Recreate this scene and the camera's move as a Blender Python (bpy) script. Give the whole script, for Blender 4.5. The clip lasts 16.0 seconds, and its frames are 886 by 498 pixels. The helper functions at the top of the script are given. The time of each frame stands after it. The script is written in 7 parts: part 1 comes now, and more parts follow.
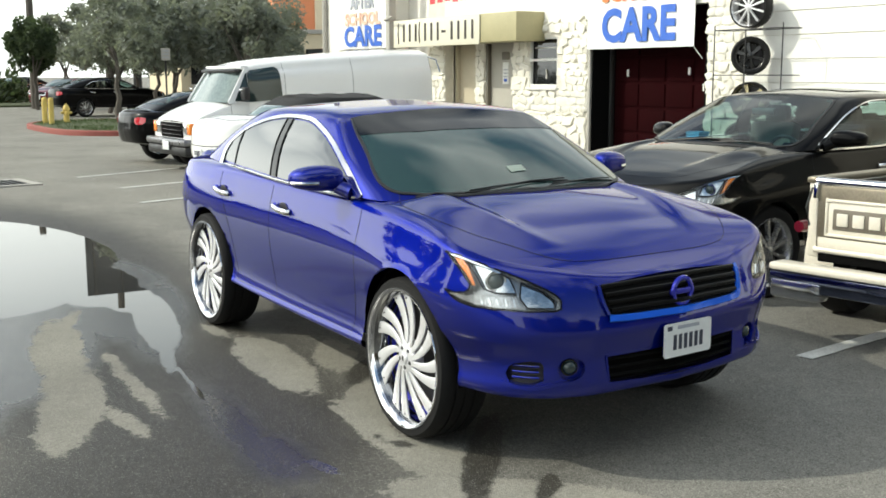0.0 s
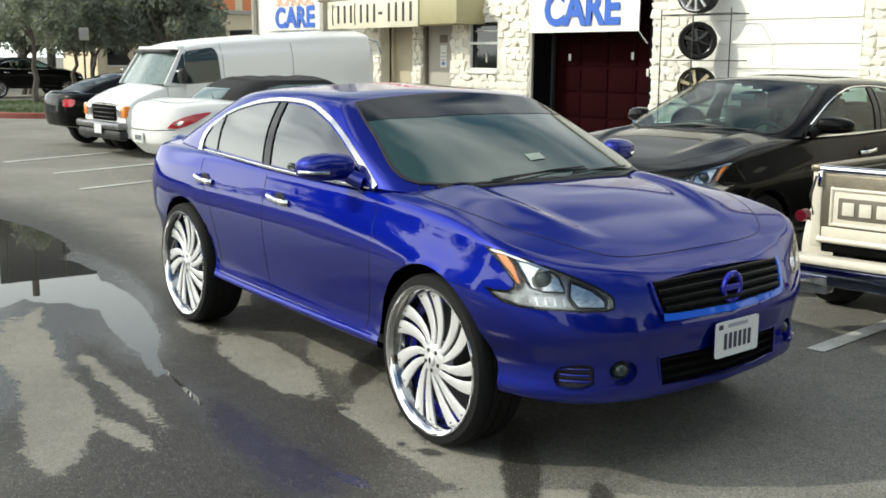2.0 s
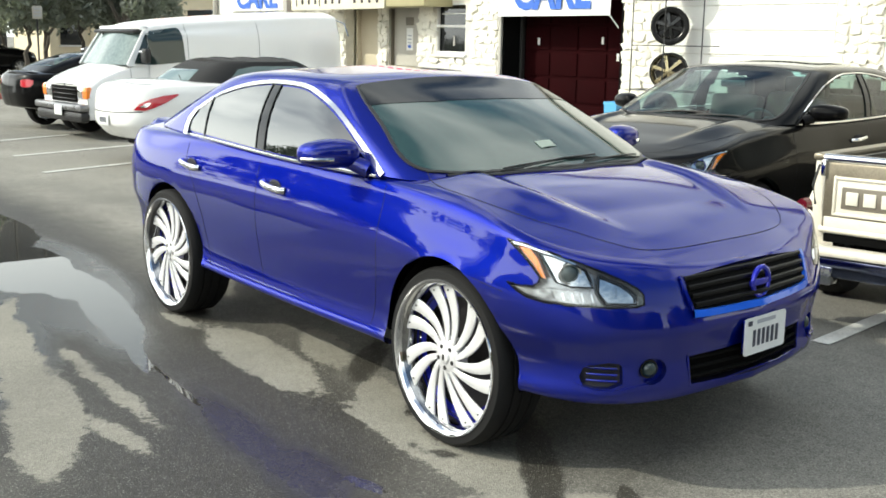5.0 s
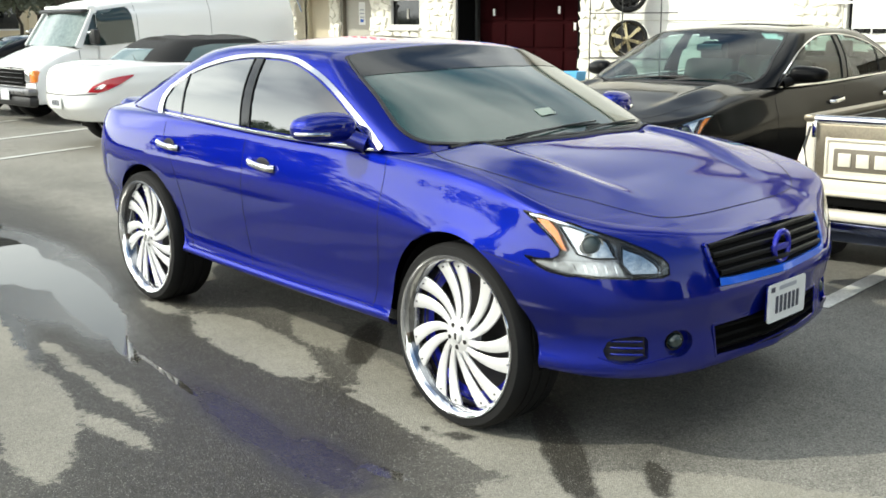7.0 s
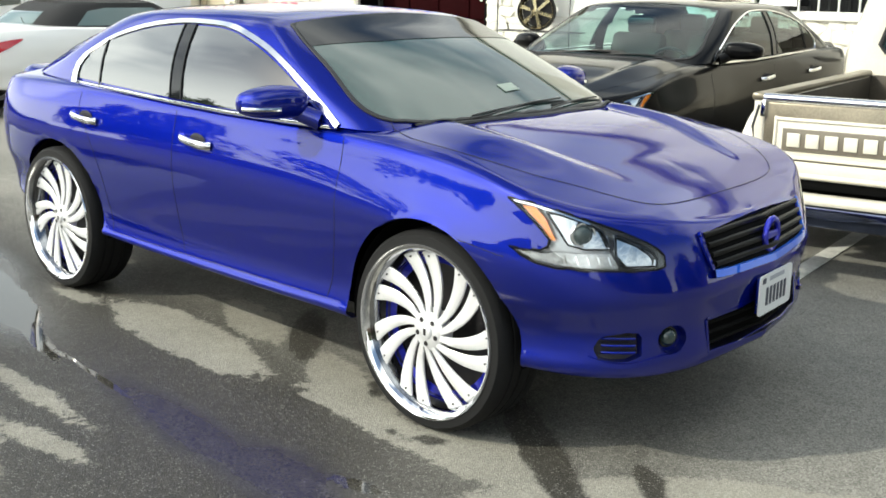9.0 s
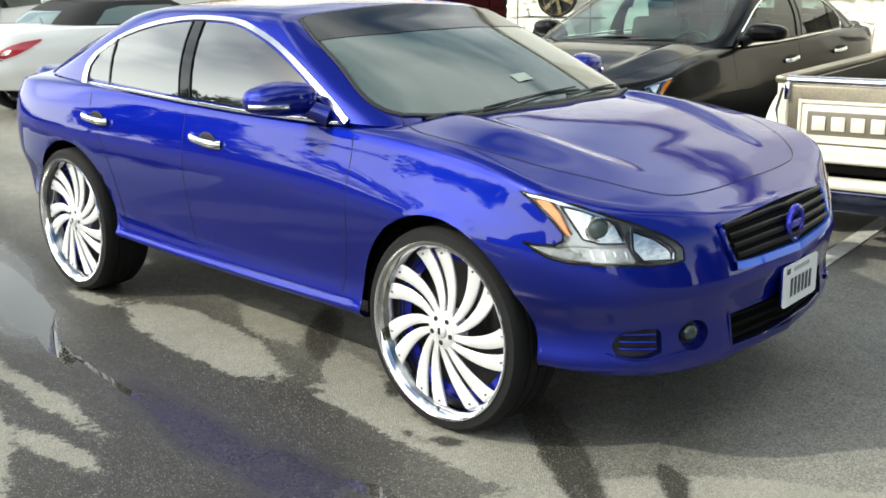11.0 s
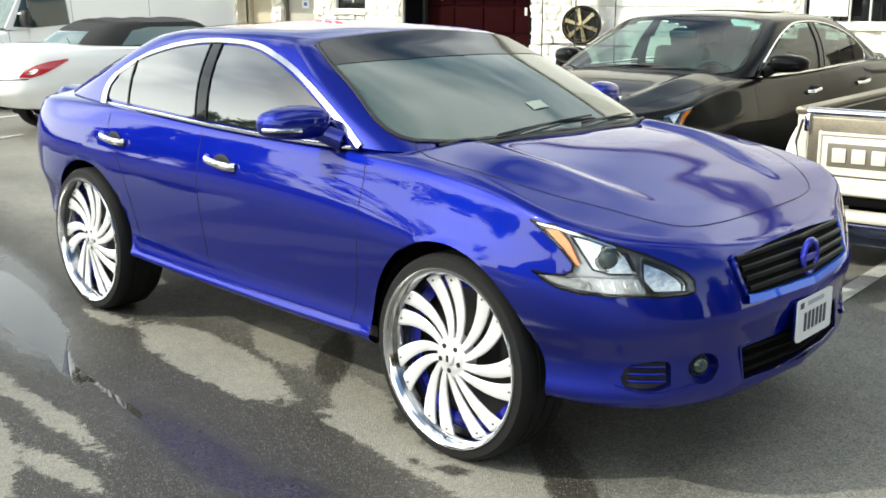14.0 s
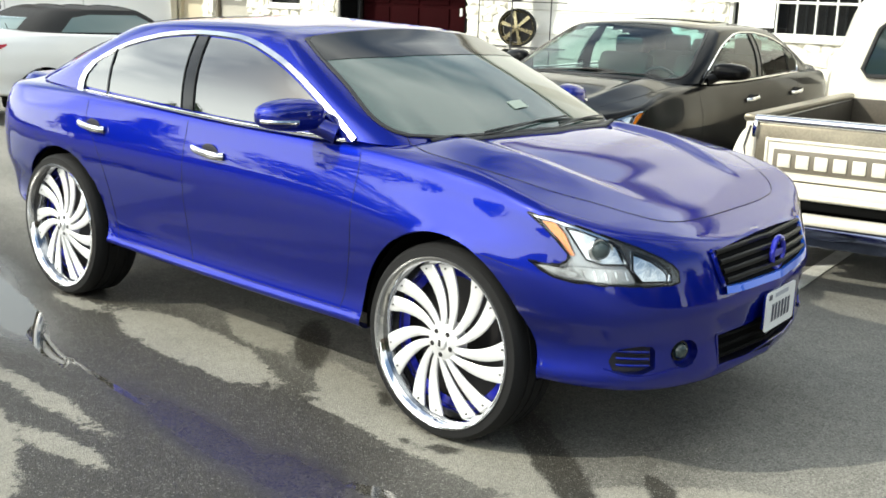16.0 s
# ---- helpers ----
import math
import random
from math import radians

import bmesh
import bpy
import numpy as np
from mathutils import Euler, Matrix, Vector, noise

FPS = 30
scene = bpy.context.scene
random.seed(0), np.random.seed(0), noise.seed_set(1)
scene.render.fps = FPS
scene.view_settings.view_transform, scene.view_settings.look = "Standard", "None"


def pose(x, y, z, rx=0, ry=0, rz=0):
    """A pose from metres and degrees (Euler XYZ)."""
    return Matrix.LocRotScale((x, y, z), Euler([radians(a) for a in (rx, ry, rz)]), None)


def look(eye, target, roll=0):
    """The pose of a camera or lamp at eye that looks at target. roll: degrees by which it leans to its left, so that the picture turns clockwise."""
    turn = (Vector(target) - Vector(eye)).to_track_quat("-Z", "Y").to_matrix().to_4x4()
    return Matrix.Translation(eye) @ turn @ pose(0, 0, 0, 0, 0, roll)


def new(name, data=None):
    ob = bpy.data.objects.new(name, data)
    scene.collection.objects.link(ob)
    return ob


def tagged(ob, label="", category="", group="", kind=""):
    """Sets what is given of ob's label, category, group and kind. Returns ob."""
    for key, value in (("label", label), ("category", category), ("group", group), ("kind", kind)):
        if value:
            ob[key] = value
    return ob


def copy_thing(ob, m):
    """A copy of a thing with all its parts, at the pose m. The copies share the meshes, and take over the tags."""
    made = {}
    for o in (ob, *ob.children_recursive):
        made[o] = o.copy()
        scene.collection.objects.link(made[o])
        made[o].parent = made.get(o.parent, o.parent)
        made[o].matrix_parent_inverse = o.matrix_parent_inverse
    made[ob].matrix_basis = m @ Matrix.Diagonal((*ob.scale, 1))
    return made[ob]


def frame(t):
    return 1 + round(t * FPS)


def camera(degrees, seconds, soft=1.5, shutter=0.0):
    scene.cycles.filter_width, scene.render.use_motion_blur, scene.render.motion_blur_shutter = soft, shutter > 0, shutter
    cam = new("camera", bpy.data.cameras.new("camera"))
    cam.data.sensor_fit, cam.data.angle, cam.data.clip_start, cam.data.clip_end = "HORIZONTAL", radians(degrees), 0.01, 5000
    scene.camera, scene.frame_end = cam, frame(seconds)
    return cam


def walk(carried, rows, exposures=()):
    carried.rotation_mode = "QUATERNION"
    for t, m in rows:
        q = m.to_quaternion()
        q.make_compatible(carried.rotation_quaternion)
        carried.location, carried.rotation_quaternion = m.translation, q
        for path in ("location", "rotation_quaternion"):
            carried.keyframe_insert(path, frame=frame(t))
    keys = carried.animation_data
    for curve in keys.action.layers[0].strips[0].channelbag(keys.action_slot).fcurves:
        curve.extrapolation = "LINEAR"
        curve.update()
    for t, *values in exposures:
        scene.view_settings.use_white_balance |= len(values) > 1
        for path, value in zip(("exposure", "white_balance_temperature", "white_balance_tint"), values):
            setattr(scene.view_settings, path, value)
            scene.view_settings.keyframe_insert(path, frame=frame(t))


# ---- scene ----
cam = camera(44.5, 16.0, soft=1.7)
METRES, EYE, TILT, LEAN, TURN = 2.3, 1.75, -9.0, 0.0, 0.0
PATH = [
    (0, (5.766, -3.333, 1.716), (4.077, -2.311, 1.396), -0.1),
    (0.5, (5.634, -3.478, 1.717), (3.929, -2.489, 1.376), 0.1),
    (1, (5.473, -3.456, 1.705), (3.797, -2.415, 1.376), -1.6),
    (1.5, (5.32, -3.47, 1.704), (3.667, -2.395, 1.372), -0.6),
    (2, (5.198, -3.573, 1.707), (3.599, -2.425, 1.358), 0.4),
    (2.5, (5.113, -3.707, 1.707), (3.56, -2.491, 1.375), 0.8),
    (3, (5.047, -3.722, 1.7), (3.55, -2.449, 1.331), 1.7),
    (3.5, (4.977, -3.643, 1.703), (3.451, -2.4, 1.35), -0.9),
    (4, (4.927, -3.581, 1.687), (3.393, -2.355, 1.308), 0.5),
    (4.2, (4.917, -3.568, 1.699), (3.37, -2.357, 1.323), 1.0),
    (6.3, (4.735, -3.792, 1.674), (3.219, -2.549, 1.279), 0.8),
    (6.5, (4.71, -3.772, 1.667), (3.218, -2.503, 1.261), 1.1),
    (7, (4.568, -3.713, 1.658), (3.089, -2.435, 1.237), -0.4),
    (7.5, (4.466, -3.655, 1.664), (3.005, -2.365, 1.217), -1.6),
    (8, (4.391, -3.632, 1.652), (2.939, -2.335, 1.192), -0.6),
    (8.5, (4.241, -3.651, 1.66), (2.837, -2.301, 1.203), -0.6),
    (9, (4.081, -3.687, 1.641), (2.754, -2.267, 1.169), 0.9),
    (9.2, (4.057, -3.71, 1.661), (2.734, -2.29, 1.18), 1.1),
    (11.3, (4.049, -3.567, 1.645), (2.683, -2.191, 1.155), -0.9),
    (11.5, (4.047, -3.567, 1.656), (2.678, -2.189, 1.178), -0.8),
    (12, (4.05, -3.571, 1.66), (2.68, -2.186, 1.206), -0.3),
    (12.5, (4.048, -3.581, 1.659), (2.68, -2.196, 1.203), -0.2),
    (13, (4.055, -3.564, 1.662), (2.686, -2.178, 1.209), -0.0),
    (13.5, (4.057, -3.539, 1.662), (2.679, -2.159, 1.218), 0.3),
    (14, (4.067, -3.526, 1.649), (2.669, -2.168, 1.201), 0.1),
    (14.5, (4.053, -3.539, 1.642), (2.665, -2.178, 1.172), -0.4),
    (15, (3.957, -3.644, 1.643), (2.602, -2.259, 1.147), -0.1),
    (15.5, (3.926, -3.764, 1.646), (2.624, -2.326, 1.159), 0.7),
    (16, (3.999, -3.877, 1.658), (2.714, -2.411, 1.21), 2.2),
]
walk(cam, [(t, look(eye, target, roll)) for t, eye, target, roll in PATH], exposures=[(0, 0.08, 6700, 2), (0.6, 0.06, 6700, 2), (1.2, -0.04, 6700, 2), (2.5, -0.02, 6700, 2), (3.5, 0.28, 6700, 2), (8, 0.42, 6700, 2), (14.5, 0.5, 6700, 2), (16, 0.56, 6700, 2)])

# ---------------------------------------------------------------- sky and sun
SUN_AZ, SUN_EL = 58.0, 36.0        # the light travels towards +x, turned by SUN_AZ towards +y
world = bpy.data.worlds.new("sky_world")
scene.world = world
world.use_nodes = True
wn = world.node_tree.nodes
wl = world.node_tree.links
wn.clear()
w_out = wn.new("ShaderNodeOutputWorld")
w_bg = wn.new("ShaderNodeBackground")
w_sky = wn.new("ShaderNodeTexSky")
w_sky.sky_type = 'NISHITA'
w_sky.sun_disc = False
w_sky.sun_elevation = radians(SUN_EL)
w_sky.sun_rotation = radians(90 - SUN_AZ - 180)
w_sky.air_density, w_sky.dust_density, w_sky.ozone_density = 1.0, 2.0, 1.0
w_tc = wn.new("ShaderNodeTexCoord")
w_map = wn.new("ShaderNodeMapping")
w_map.inputs["Scale"].default_value = (1.1, 1.1, 1.9)
w_noise = wn.new("ShaderNodeTexNoise")
w_noise.inputs["Scale"].default_value = 1.5
w_noise.inputs["Detail"].default_value = 3.0
w_noise.inputs["Roughness"].default_value = 0.55
w_ramp = wn.new("ShaderNodeValToRGB")
w_ramp.color_ramp.elements[0].position = 0.43
w_ramp.color_ramp.elements[1].position = 0.64
w_mix = wn.new("ShaderNodeMix")
w_mix.data_type = 'RGBA'
w_geo = wn.new("ShaderNodeVectorMath")
w_geo.operation = 'DOT_PRODUCT'
ce_ = math.cos(radians(SUN_EL))
w_geo.inputs[1].default_value = (-ce_ * math.cos(radians(SUN_AZ)), -ce_ * math.sin(radians(SUN_AZ)), math.sin(radians(SUN_EL)))
# thin cloud is brighter towards the sun
w_glow = wn.new("ShaderNodeMapRange")
w_glow.interpolation_type = 'SMOOTHSTEP'
w_glow.inputs["From Min"].default_value, w_glow.inputs["From Max"].default_value = 0.1, 1.0
w_glow.inputs["To Min"].default_value, w_glow.inputs["To Max"].default_value = 1.0, 2.0
w_cloud = wn.new("ShaderNodeVectorMath")
w_cloud.operation = 'SCALE'
w_cloud.inputs[0].default_value = (11.0, 11.2, 11.4)
wl.new(w_tc.outputs["Generated"], w_geo.inputs[0])
wl.new(w_geo.outputs["Value"], w_glow.inputs["Value"])
wl.new(w_glow.outputs["Result"], w_cloud.inputs["Scale"])
wl.new(w_cloud.outputs["Vector"], w_mix.inputs["B"])
wl.new(w_tc.outputs["Generated"], w_map.inputs["Vector"])
wl.new(w_map.outputs["Vector"], w_noise.inputs["Vector"])
wl.new(w_noise.outputs["Fac"], w_ramp.inputs["Fac"])
# haze thickens towards the horizon
w_sep = wn.new("ShaderNodeSeparateXYZ")
w_haze = wn.new("ShaderNodeMapRange")
w_haze.interpolation_type = 'SMOOTHSTEP'
w_haze.inputs["From Min"].default_value, w_haze.inputs["From Max"].default_value = 0.05, 0.46
w_haze.inputs["To Min"].default_value, w_haze.inputs["To Max"].default_value = 1.0, 0.0
w_most = wn.new("ShaderNodeMath")
w_most.operation = 'MAXIMUM'
wl.new(w_tc.outputs["Generated"], w_sep.inputs["Vector"])
wl.new(w_sep.outputs["Z"], w_haze.inputs["Value"])
wl.new(w_haze.outputs["Result"], w_most.inputs[0])
wl.new(w_ramp.outputs["Color"], w_most.inputs[1])
wl.new(w_most.outputs["Value"], w_mix.inputs["Factor"])
wl.new(w_sky.outputs["Color"], w_mix.inputs["A"])
wl.new(w_mix.outputs["Result"], w_bg.inputs["Color"])
w_bg.inputs["Strength"].default_value = 0.135
wl.new(w_bg.outputs["Background"], w_out.inputs["Surface"])

sun = new("sun", bpy.data.lights.new("sun", 'SUN'))
sun.data.energy = 3.0
sun.data.angle = radians(1.0)
sun.data.color = (1.0, 0.95, 0.86)
ce = math.cos(radians(SUN_EL))
sun_way = Vector((ce * math.cos(radians(SUN_AZ)), ce * math.sin(radians(SUN_AZ)), -math.sin(radians(SUN_EL))))
sun.rotation_euler = sun_way.to_track_quat("-Z", "Y").to_euler()


# ---------------------------------------------------------------- material helpers
def mat(name, base=(0.5, 0.5, 0.5), rough=0.5, metal=0.0, coat=0.0, ior=1.5, emit=None):
    m = bpy.data.materials.new(name)
    m.use_nodes = True
    b = m.node_tree.nodes["Principled BSDF"]
    b.inputs["Base Color"].default_value = (*base, 1)
    b.inputs["Roughness"].default_value = rough
    b.inputs["Metallic"].default_value = metal
    b.inputs["Coat Weight"].default_value = coat
    b.inputs["Coat Roughness"].default_value = 0.03
    b.inputs["IOR"].default_value = ior
    if emit:
        b.inputs["Emission Color"].default_value = (*emit[:3], 1)
        b.inputs["Emission Strength"].default_value = emit[3]
    return m


def node(m, kind, **values):
    n = m.node_tree.nodes.new(kind)
    for key, value in values.items():
        n.inputs[key.replace("_", " ")].default_value = value
    return n


def link(m, a, b):
    m.node_tree.links.new(a, b)


def grain(m, scale=8.0, amount=0.15, fine=90.0, bump=0.15, dist=0.004, rough_amt=0.1, tint=None):
    """Adds colour variation at two scales, a changing roughness and a fine relief to a plain material."""
    b = m.node_tree.nodes["Principled BSDF"]
    base = tuple(b.inputs["Base Color"].default_value)
    tc = node(m, "ShaderNodeTexCoord")
    n1 = node(m, "ShaderNodeTexNoise", Scale=scale, Detail=6.0, Roughness=0.6)
    n2 = node(m, "ShaderNodeTexNoise", Scale=fine, Detail=4.0, Roughness=0.6)
    for n in (n1, n2):
        link(m, tc.outputs["Object"], n.inputs["Vector"])
    add = node(m, "ShaderNodeMath")
    add.operation = 'ADD'
    link(m, n1.outputs["Fac"], add.inputs[0])
    link(m, n2.outputs["Fac"], add.inputs[1])
    ramp = node(m, "ShaderNodeValToRGB")
    lo = tint or tuple(max(0.0, c * (1 - amount)) for c in base[:3])
    hi = tuple(min(1.0, c * (1 + amount * 0.7)) for c in base[:3])
    ramp.color_ramp.elements[0].position, ramp.color_ramp.elements[0].color = 0.35, (*lo, 1)
    ramp.color_ramp.elements[1].position, ramp.color_ramp.elements[1].color = 0.65, (*hi, 1)
    half = node(m, "ShaderNodeMath")
    half.operation = 'MULTIPLY'
    half.inputs[1].default_value = 0.5
    link(m, add.outputs[0], half.inputs[0])
    link(m, half.outputs[0], ramp.inputs["Fac"])
    link(m, ramp.outputs["Color"], b.inputs["Base Color"])
    r0 = b.inputs["Roughness"].default_value
    rr = node(m, "ShaderNodeMapRange")
    rr.inputs["To Min"].default_value = max(0.0, r0 - rough_amt)
    rr.inputs["To Max"].default_value = min(1.0, r0 + rough_amt)
    link(m, n1.outputs["Fac"], rr.inputs["Value"])
    link(m, rr.outputs["Result"], b.inputs["Roughness"])
    if bump:
        bp = node(m, "ShaderNodeBump", Strength=bump, Distance=dist)
        link(m, n2.outputs["Fac"], bp.inputs["Height"])
        link(m, bp.outputs["Normal"], b.inputs["Normal"])
    return m


# ---------------------------------------------------------------- mesh helpers
def mesh_object(name, bm, material, parent=None, label="", smooth=40.0):
    bmesh.ops.recalc_face_normals(bm, faces=bm.faces)
    me = bpy.data.meshes.new(name)
    bm.to_mesh(me)
    bm.free()
    me.materials.append(material)
    if smooth:
        me.polygons.foreach_set("use_smooth", [True] * len(me.polygons))
        me.set_sharp_from_angle(angle=radians(smooth))
    ob = new(name, me)
    if parent is not None:
        ob.parent = parent
    if label:
        tagged(ob, label)
    return ob


def part(name, bm, material, parent, label="", smooth=40.0):
    return mesh_object(name, bm, material, parent, label, smooth)


def thing(name, label, category, group="", kind="", at=None):
    ob = new(name)
    ob.empty_display_size = 0.2
    if at is not None:
        ob.matrix_basis = at
    return tagged(ob, label, category, group, kind)


def box(cx, cy, cz, sx, sy, sz, bevel=0.0, bm=None, segs=2, turn=None):
    bm = bm or bmesh.new()
    got = bmesh.ops.create_cube(bm, size=1.0)
    vs = got["verts"]
    bmesh.ops.scale(bm, vec=(sx, sy, sz), verts=vs)
    if bevel:
        es = list({e for v in vs for e in v.link_edges})
        out = bmesh.ops.bevel(bm, geom=es, offset=bevel, segments=segs, profile=0.5, affect='EDGES')
        vs = list({v for f in out["faces"] for v in f.verts} | {v for v in vs if v.is_valid})
    if turn is not None:
        bmesh.ops.transform(bm, matrix=turn, verts=vs)
    bmesh.ops.translate(bm, vec=(cx, cy, cz), verts=vs)
    return bm


def cyl(p0, p1, r0, r1=None, seg=16, bm=None, caps=True):
    bm = bm or bmesh.new()
    p0, p1 = Vector(p0), Vector(p1)
    d = p1 - p0
    got = bmesh.ops.create_cone(bm, cap_ends=caps, segments=seg, radius1=r0, radius2=r0 if r1 is None else r1, depth=d.length)
    m = Matrix.Translation((p0 + p1) / 2) @ d.to_track_quat("Z", "Y").to_matrix().to_4x4()
    bmesh.ops.transform(bm, matrix=m, verts=got["verts"])
    return bm


def tube(points, r, seg=8, bm=None, closed=False, flat=1.0, up=(0, 0, 1)):
    """A tube swept along points; flat squeezes it along the side direction."""
    bm = bm or bmesh.new()
    pts = [Vector(p) for p in points]
    n = len(pts)
    rings = []
    for i, p in enumerate(pts):
        a = pts[(i - 1) % n] if closed or i else pts[0]
        b = pts[(i + 1) % n] if closed or i < n - 1 else pts[-1]
        t = (b - a).normalized()
        s = t.cross(Vector(up))
        s = s.normalized() if s.length > 1e-5 else Vector((1, 0, 0))
        u = s.cross(t).normalized()
        rings.append([bm.verts.new(p + (s * math.cos(k * 2 * math.pi / seg) * flat + u * math.sin(k * 2 * math.pi / seg)) * r) for k in range(seg)])
    for i in range(n if closed else n - 1):
        a, b = rings[i], rings[(i + 1) % n]
        for k in range(seg):
            bm.faces.new((a[k], a[(k + 1) % seg], b[(k + 1) % seg], b[k]))
    if not closed:
        bm.faces.new(rings[0][::-1])
        bm.faces.new(rings[-1])
    return bm


def prism(outline, depth, bm=None, matrix=None, bevel=0.0):
    """A plate: the outline in x, z, pushed back along +y by depth."""
    bm = bm or bmesh.new()
    vs = [bm.verts.new((x, 0, z)) for x, z in outline]
    f = bm.faces.new(vs)
    got = bmesh.ops.extrude_face_region(bm, geom=[f])
    ex = [v for v in got["geom"] if isinstance(v, bmesh.types.BMVert)]
    bmesh.ops.translate(bm, vec=(0, depth, 0), verts=ex)
    allv = vs + ex
    if bevel:
        es = list({e for v in allv for e in v.link_edges})
        out = bmesh.ops.bevel(bm, geom=es, offset=bevel, segments=2, profile=0.5, affect='EDGES')
        allv = list({v for f2 in out["faces"] for v in f2.verts} | {v for v in allv if v.is_valid})
    if matrix is not None:
        bmesh.ops.transform(bm, matrix=matrix, verts=allv)
    return bm


def grid_faces(bm, rows, close_u=False):
    vs = [[bm.verts.new(p) for p in row] for row in rows]
    for a, b in zip(vs, vs[1:]):
        m = len(a)
        for k in range(m if close_u else m - 1):
            bm.faces.new((a[k], a[(k + 1) % m], b[(k + 1) % m], b[k]))
    return vs


def lathe(profile, seg=48, bm=None, axis="y"):
    """Turns a profile of (radius, along) round the y axis."""
    bm = bm or bmesh.new()
    rows = []
    for r, a in profile:
        rows.append([Vector((r * math.cos(2 * math.pi * k / seg), a, r * math.sin(2 * math.pi * k / seg))) for k in range(seg)])
    grid_faces(bm, rows, close_u=True)
    return bm


def spline(points, count):
    """Catmull-Rom through control points, resampled to count points by control index."""
    p = np.array(points, float)
    n = len(p)
    out = []
    for u in np.linspace(0, n - 1, count):
        i = min(int(u), n - 2)
        t = u - i
        p0 = p[i - 1] if i > 0 else 2 * p[0] - p[1]
        p3 = p[i + 2] if i + 2 < n else 2 * p[-1] - p[-2]
        p1, p2 = p[i], p[i + 1]
        out.append(0.5 * (2 * p1 + (p2 - p0) * t + (2 * p0 - 5 * p1 + 4 * p2 - p3) * t * t + (3 * p1 - p0 - 3 * p2 + p3) * t ** 3))
    return np.array(out)


from mathutils.bvhtree import BVHTree


def bvh_of(bms):
    verts, faces = [], []
    for bm in bms:
        off = len(verts)
        bm.verts.index_update()
        verts += [v.co.copy() for v in bm.verts]
        faces += [[v.index + off for v in f.verts] for f in bm.faces]
    return BVHTree.FromPolygons(verts, faces)


def decal(tree, outline, origin, u, v, offset=0.004, thick=0.004, step=0.05, smooth_n=False):
    """A sheet of the given outline (in the plane of u, v at origin), laid on the body by rays along u x v reversed."""
    origin, u, v = Vector(origin), Vector(u).normalized(), Vector(v).normalized()
    way = v.cross(u).normalized()
    bm = bmesh.new()
    f = bm.faces.new([bm.verts.new((a, b, 0)) for a, b in outline])
    lo = [min(p[k] for p in outline) for k in (0, 1)]
    hi = [max(p[k] for p in outline) for k in (0, 1)]
    for k, no in ((0, (1, 0, 0)), (1, (0, 1, 0))):
        c = lo[k] + step
        while c < hi[k] - step * 0.3:
            co = [0, 0, 0]
            co[k] = c
            bmesh.ops.bisect_plane(bm, geom=bm.verts[:] + bm.edges[:] + bm.faces[:], plane_co=co, plane_no=no)
            c += step
    dead, last = [], None
    for vert in bm.verts:
        start = origin + u * vert.co.x + v * vert.co.y
        hit, n, _, _ = tree.ray_cast(start, way)
        if hit is None:
            near = tree.find_nearest(start + way * (last if last else 1.0))
            hit, n = near[0], near[1]
        else:
            last = (hit - start).length
        if n.dot(way) > 0:
            n = -n
        vert.co = hit - way * offset * 0.5 + n * offset * 0.5
    bmesh.ops.recalc_face_normals(bm, faces=bm.faces)
    bm.normal_update()
    mean = sum((f2.normal for f2 in bm.faces), Vector())
    if mean.dot(way) > 0:
        bmesh.ops.reverse_faces(bm, faces=bm.faces)
    if thick:
        got = bmesh.ops.extrude_face_region(bm, geom=bm.faces[:])
        ex = [g for g in got["geom"] if isinstance(g, bmesh.types.BMVert)]
        bmesh.ops.translate(bm, vec=-way * thick, verts=ex)
    return bm


def on_body(tree, points, origin, u, v, offset=0.003):
    origin, u, v = Vector(origin), Vector(u).normalized(), Vector(v).normalized()
    way = v.cross(u).normalized()
    out = []
    for a, b in points:
        start = origin + u * a + v * b
        hit, n, _, _ = tree.ray_cast(start, way)
        if hit is not None:
            if n.dot(way) > 0:
                n = -n
            out.append(hit + n * offset)
    return out


def letters(name, text, size, material, parent, matrix, depth=0.004, bold=0.0, squeeze=1.0):
    """Raised lettering in the built-in font, turned into a mesh."""
    cu = bpy.data.curves.new(name, 'FONT')
    cu.body, cu.size, cu.extrude, cu.offset = text, size, depth, bold
    cu.align_x, cu.align_y = 'CENTER', 'CENTER'
    cu.resolution_u = 3
    tmp = bpy.data.objects.new(name, cu)
    scene.collection.objects.link(tmp)
    dg = bpy.context.evaluated_depsgraph_get()
    me = bpy.data.meshes.new_from_object(tmp.evaluated_get(dg))
    bpy.data.objects.remove(tmp)
    bpy.data.curves.remove(cu)
    me.name = name
    me.materials.clear()
    me.materials.append(material)
    ob = new(name, me)
    if parent is not None:
        ob.parent = parent
    ob.matrix_basis = matrix @ Matrix.Diagonal((squeeze, 1, 1, 1))
    return ob


SIDE = dict(origin=(0, -3, 0), u=(1, 0, 0), v=(0, 0, 1))      # looking along +y at the -y flank
FRONT = dict(origin=(4, 0, 0), u=(0, 1, 0), v=(0, 0, 1))      # looking along -x at the nose
REAR = dict(origin=(-4, 0, 0), u=(0, -1, 0), v=(0, 0, 1))
TOP = dict(origin=(0, 0, 4), u=(1, 0, 0), v=(0, 1, 0))

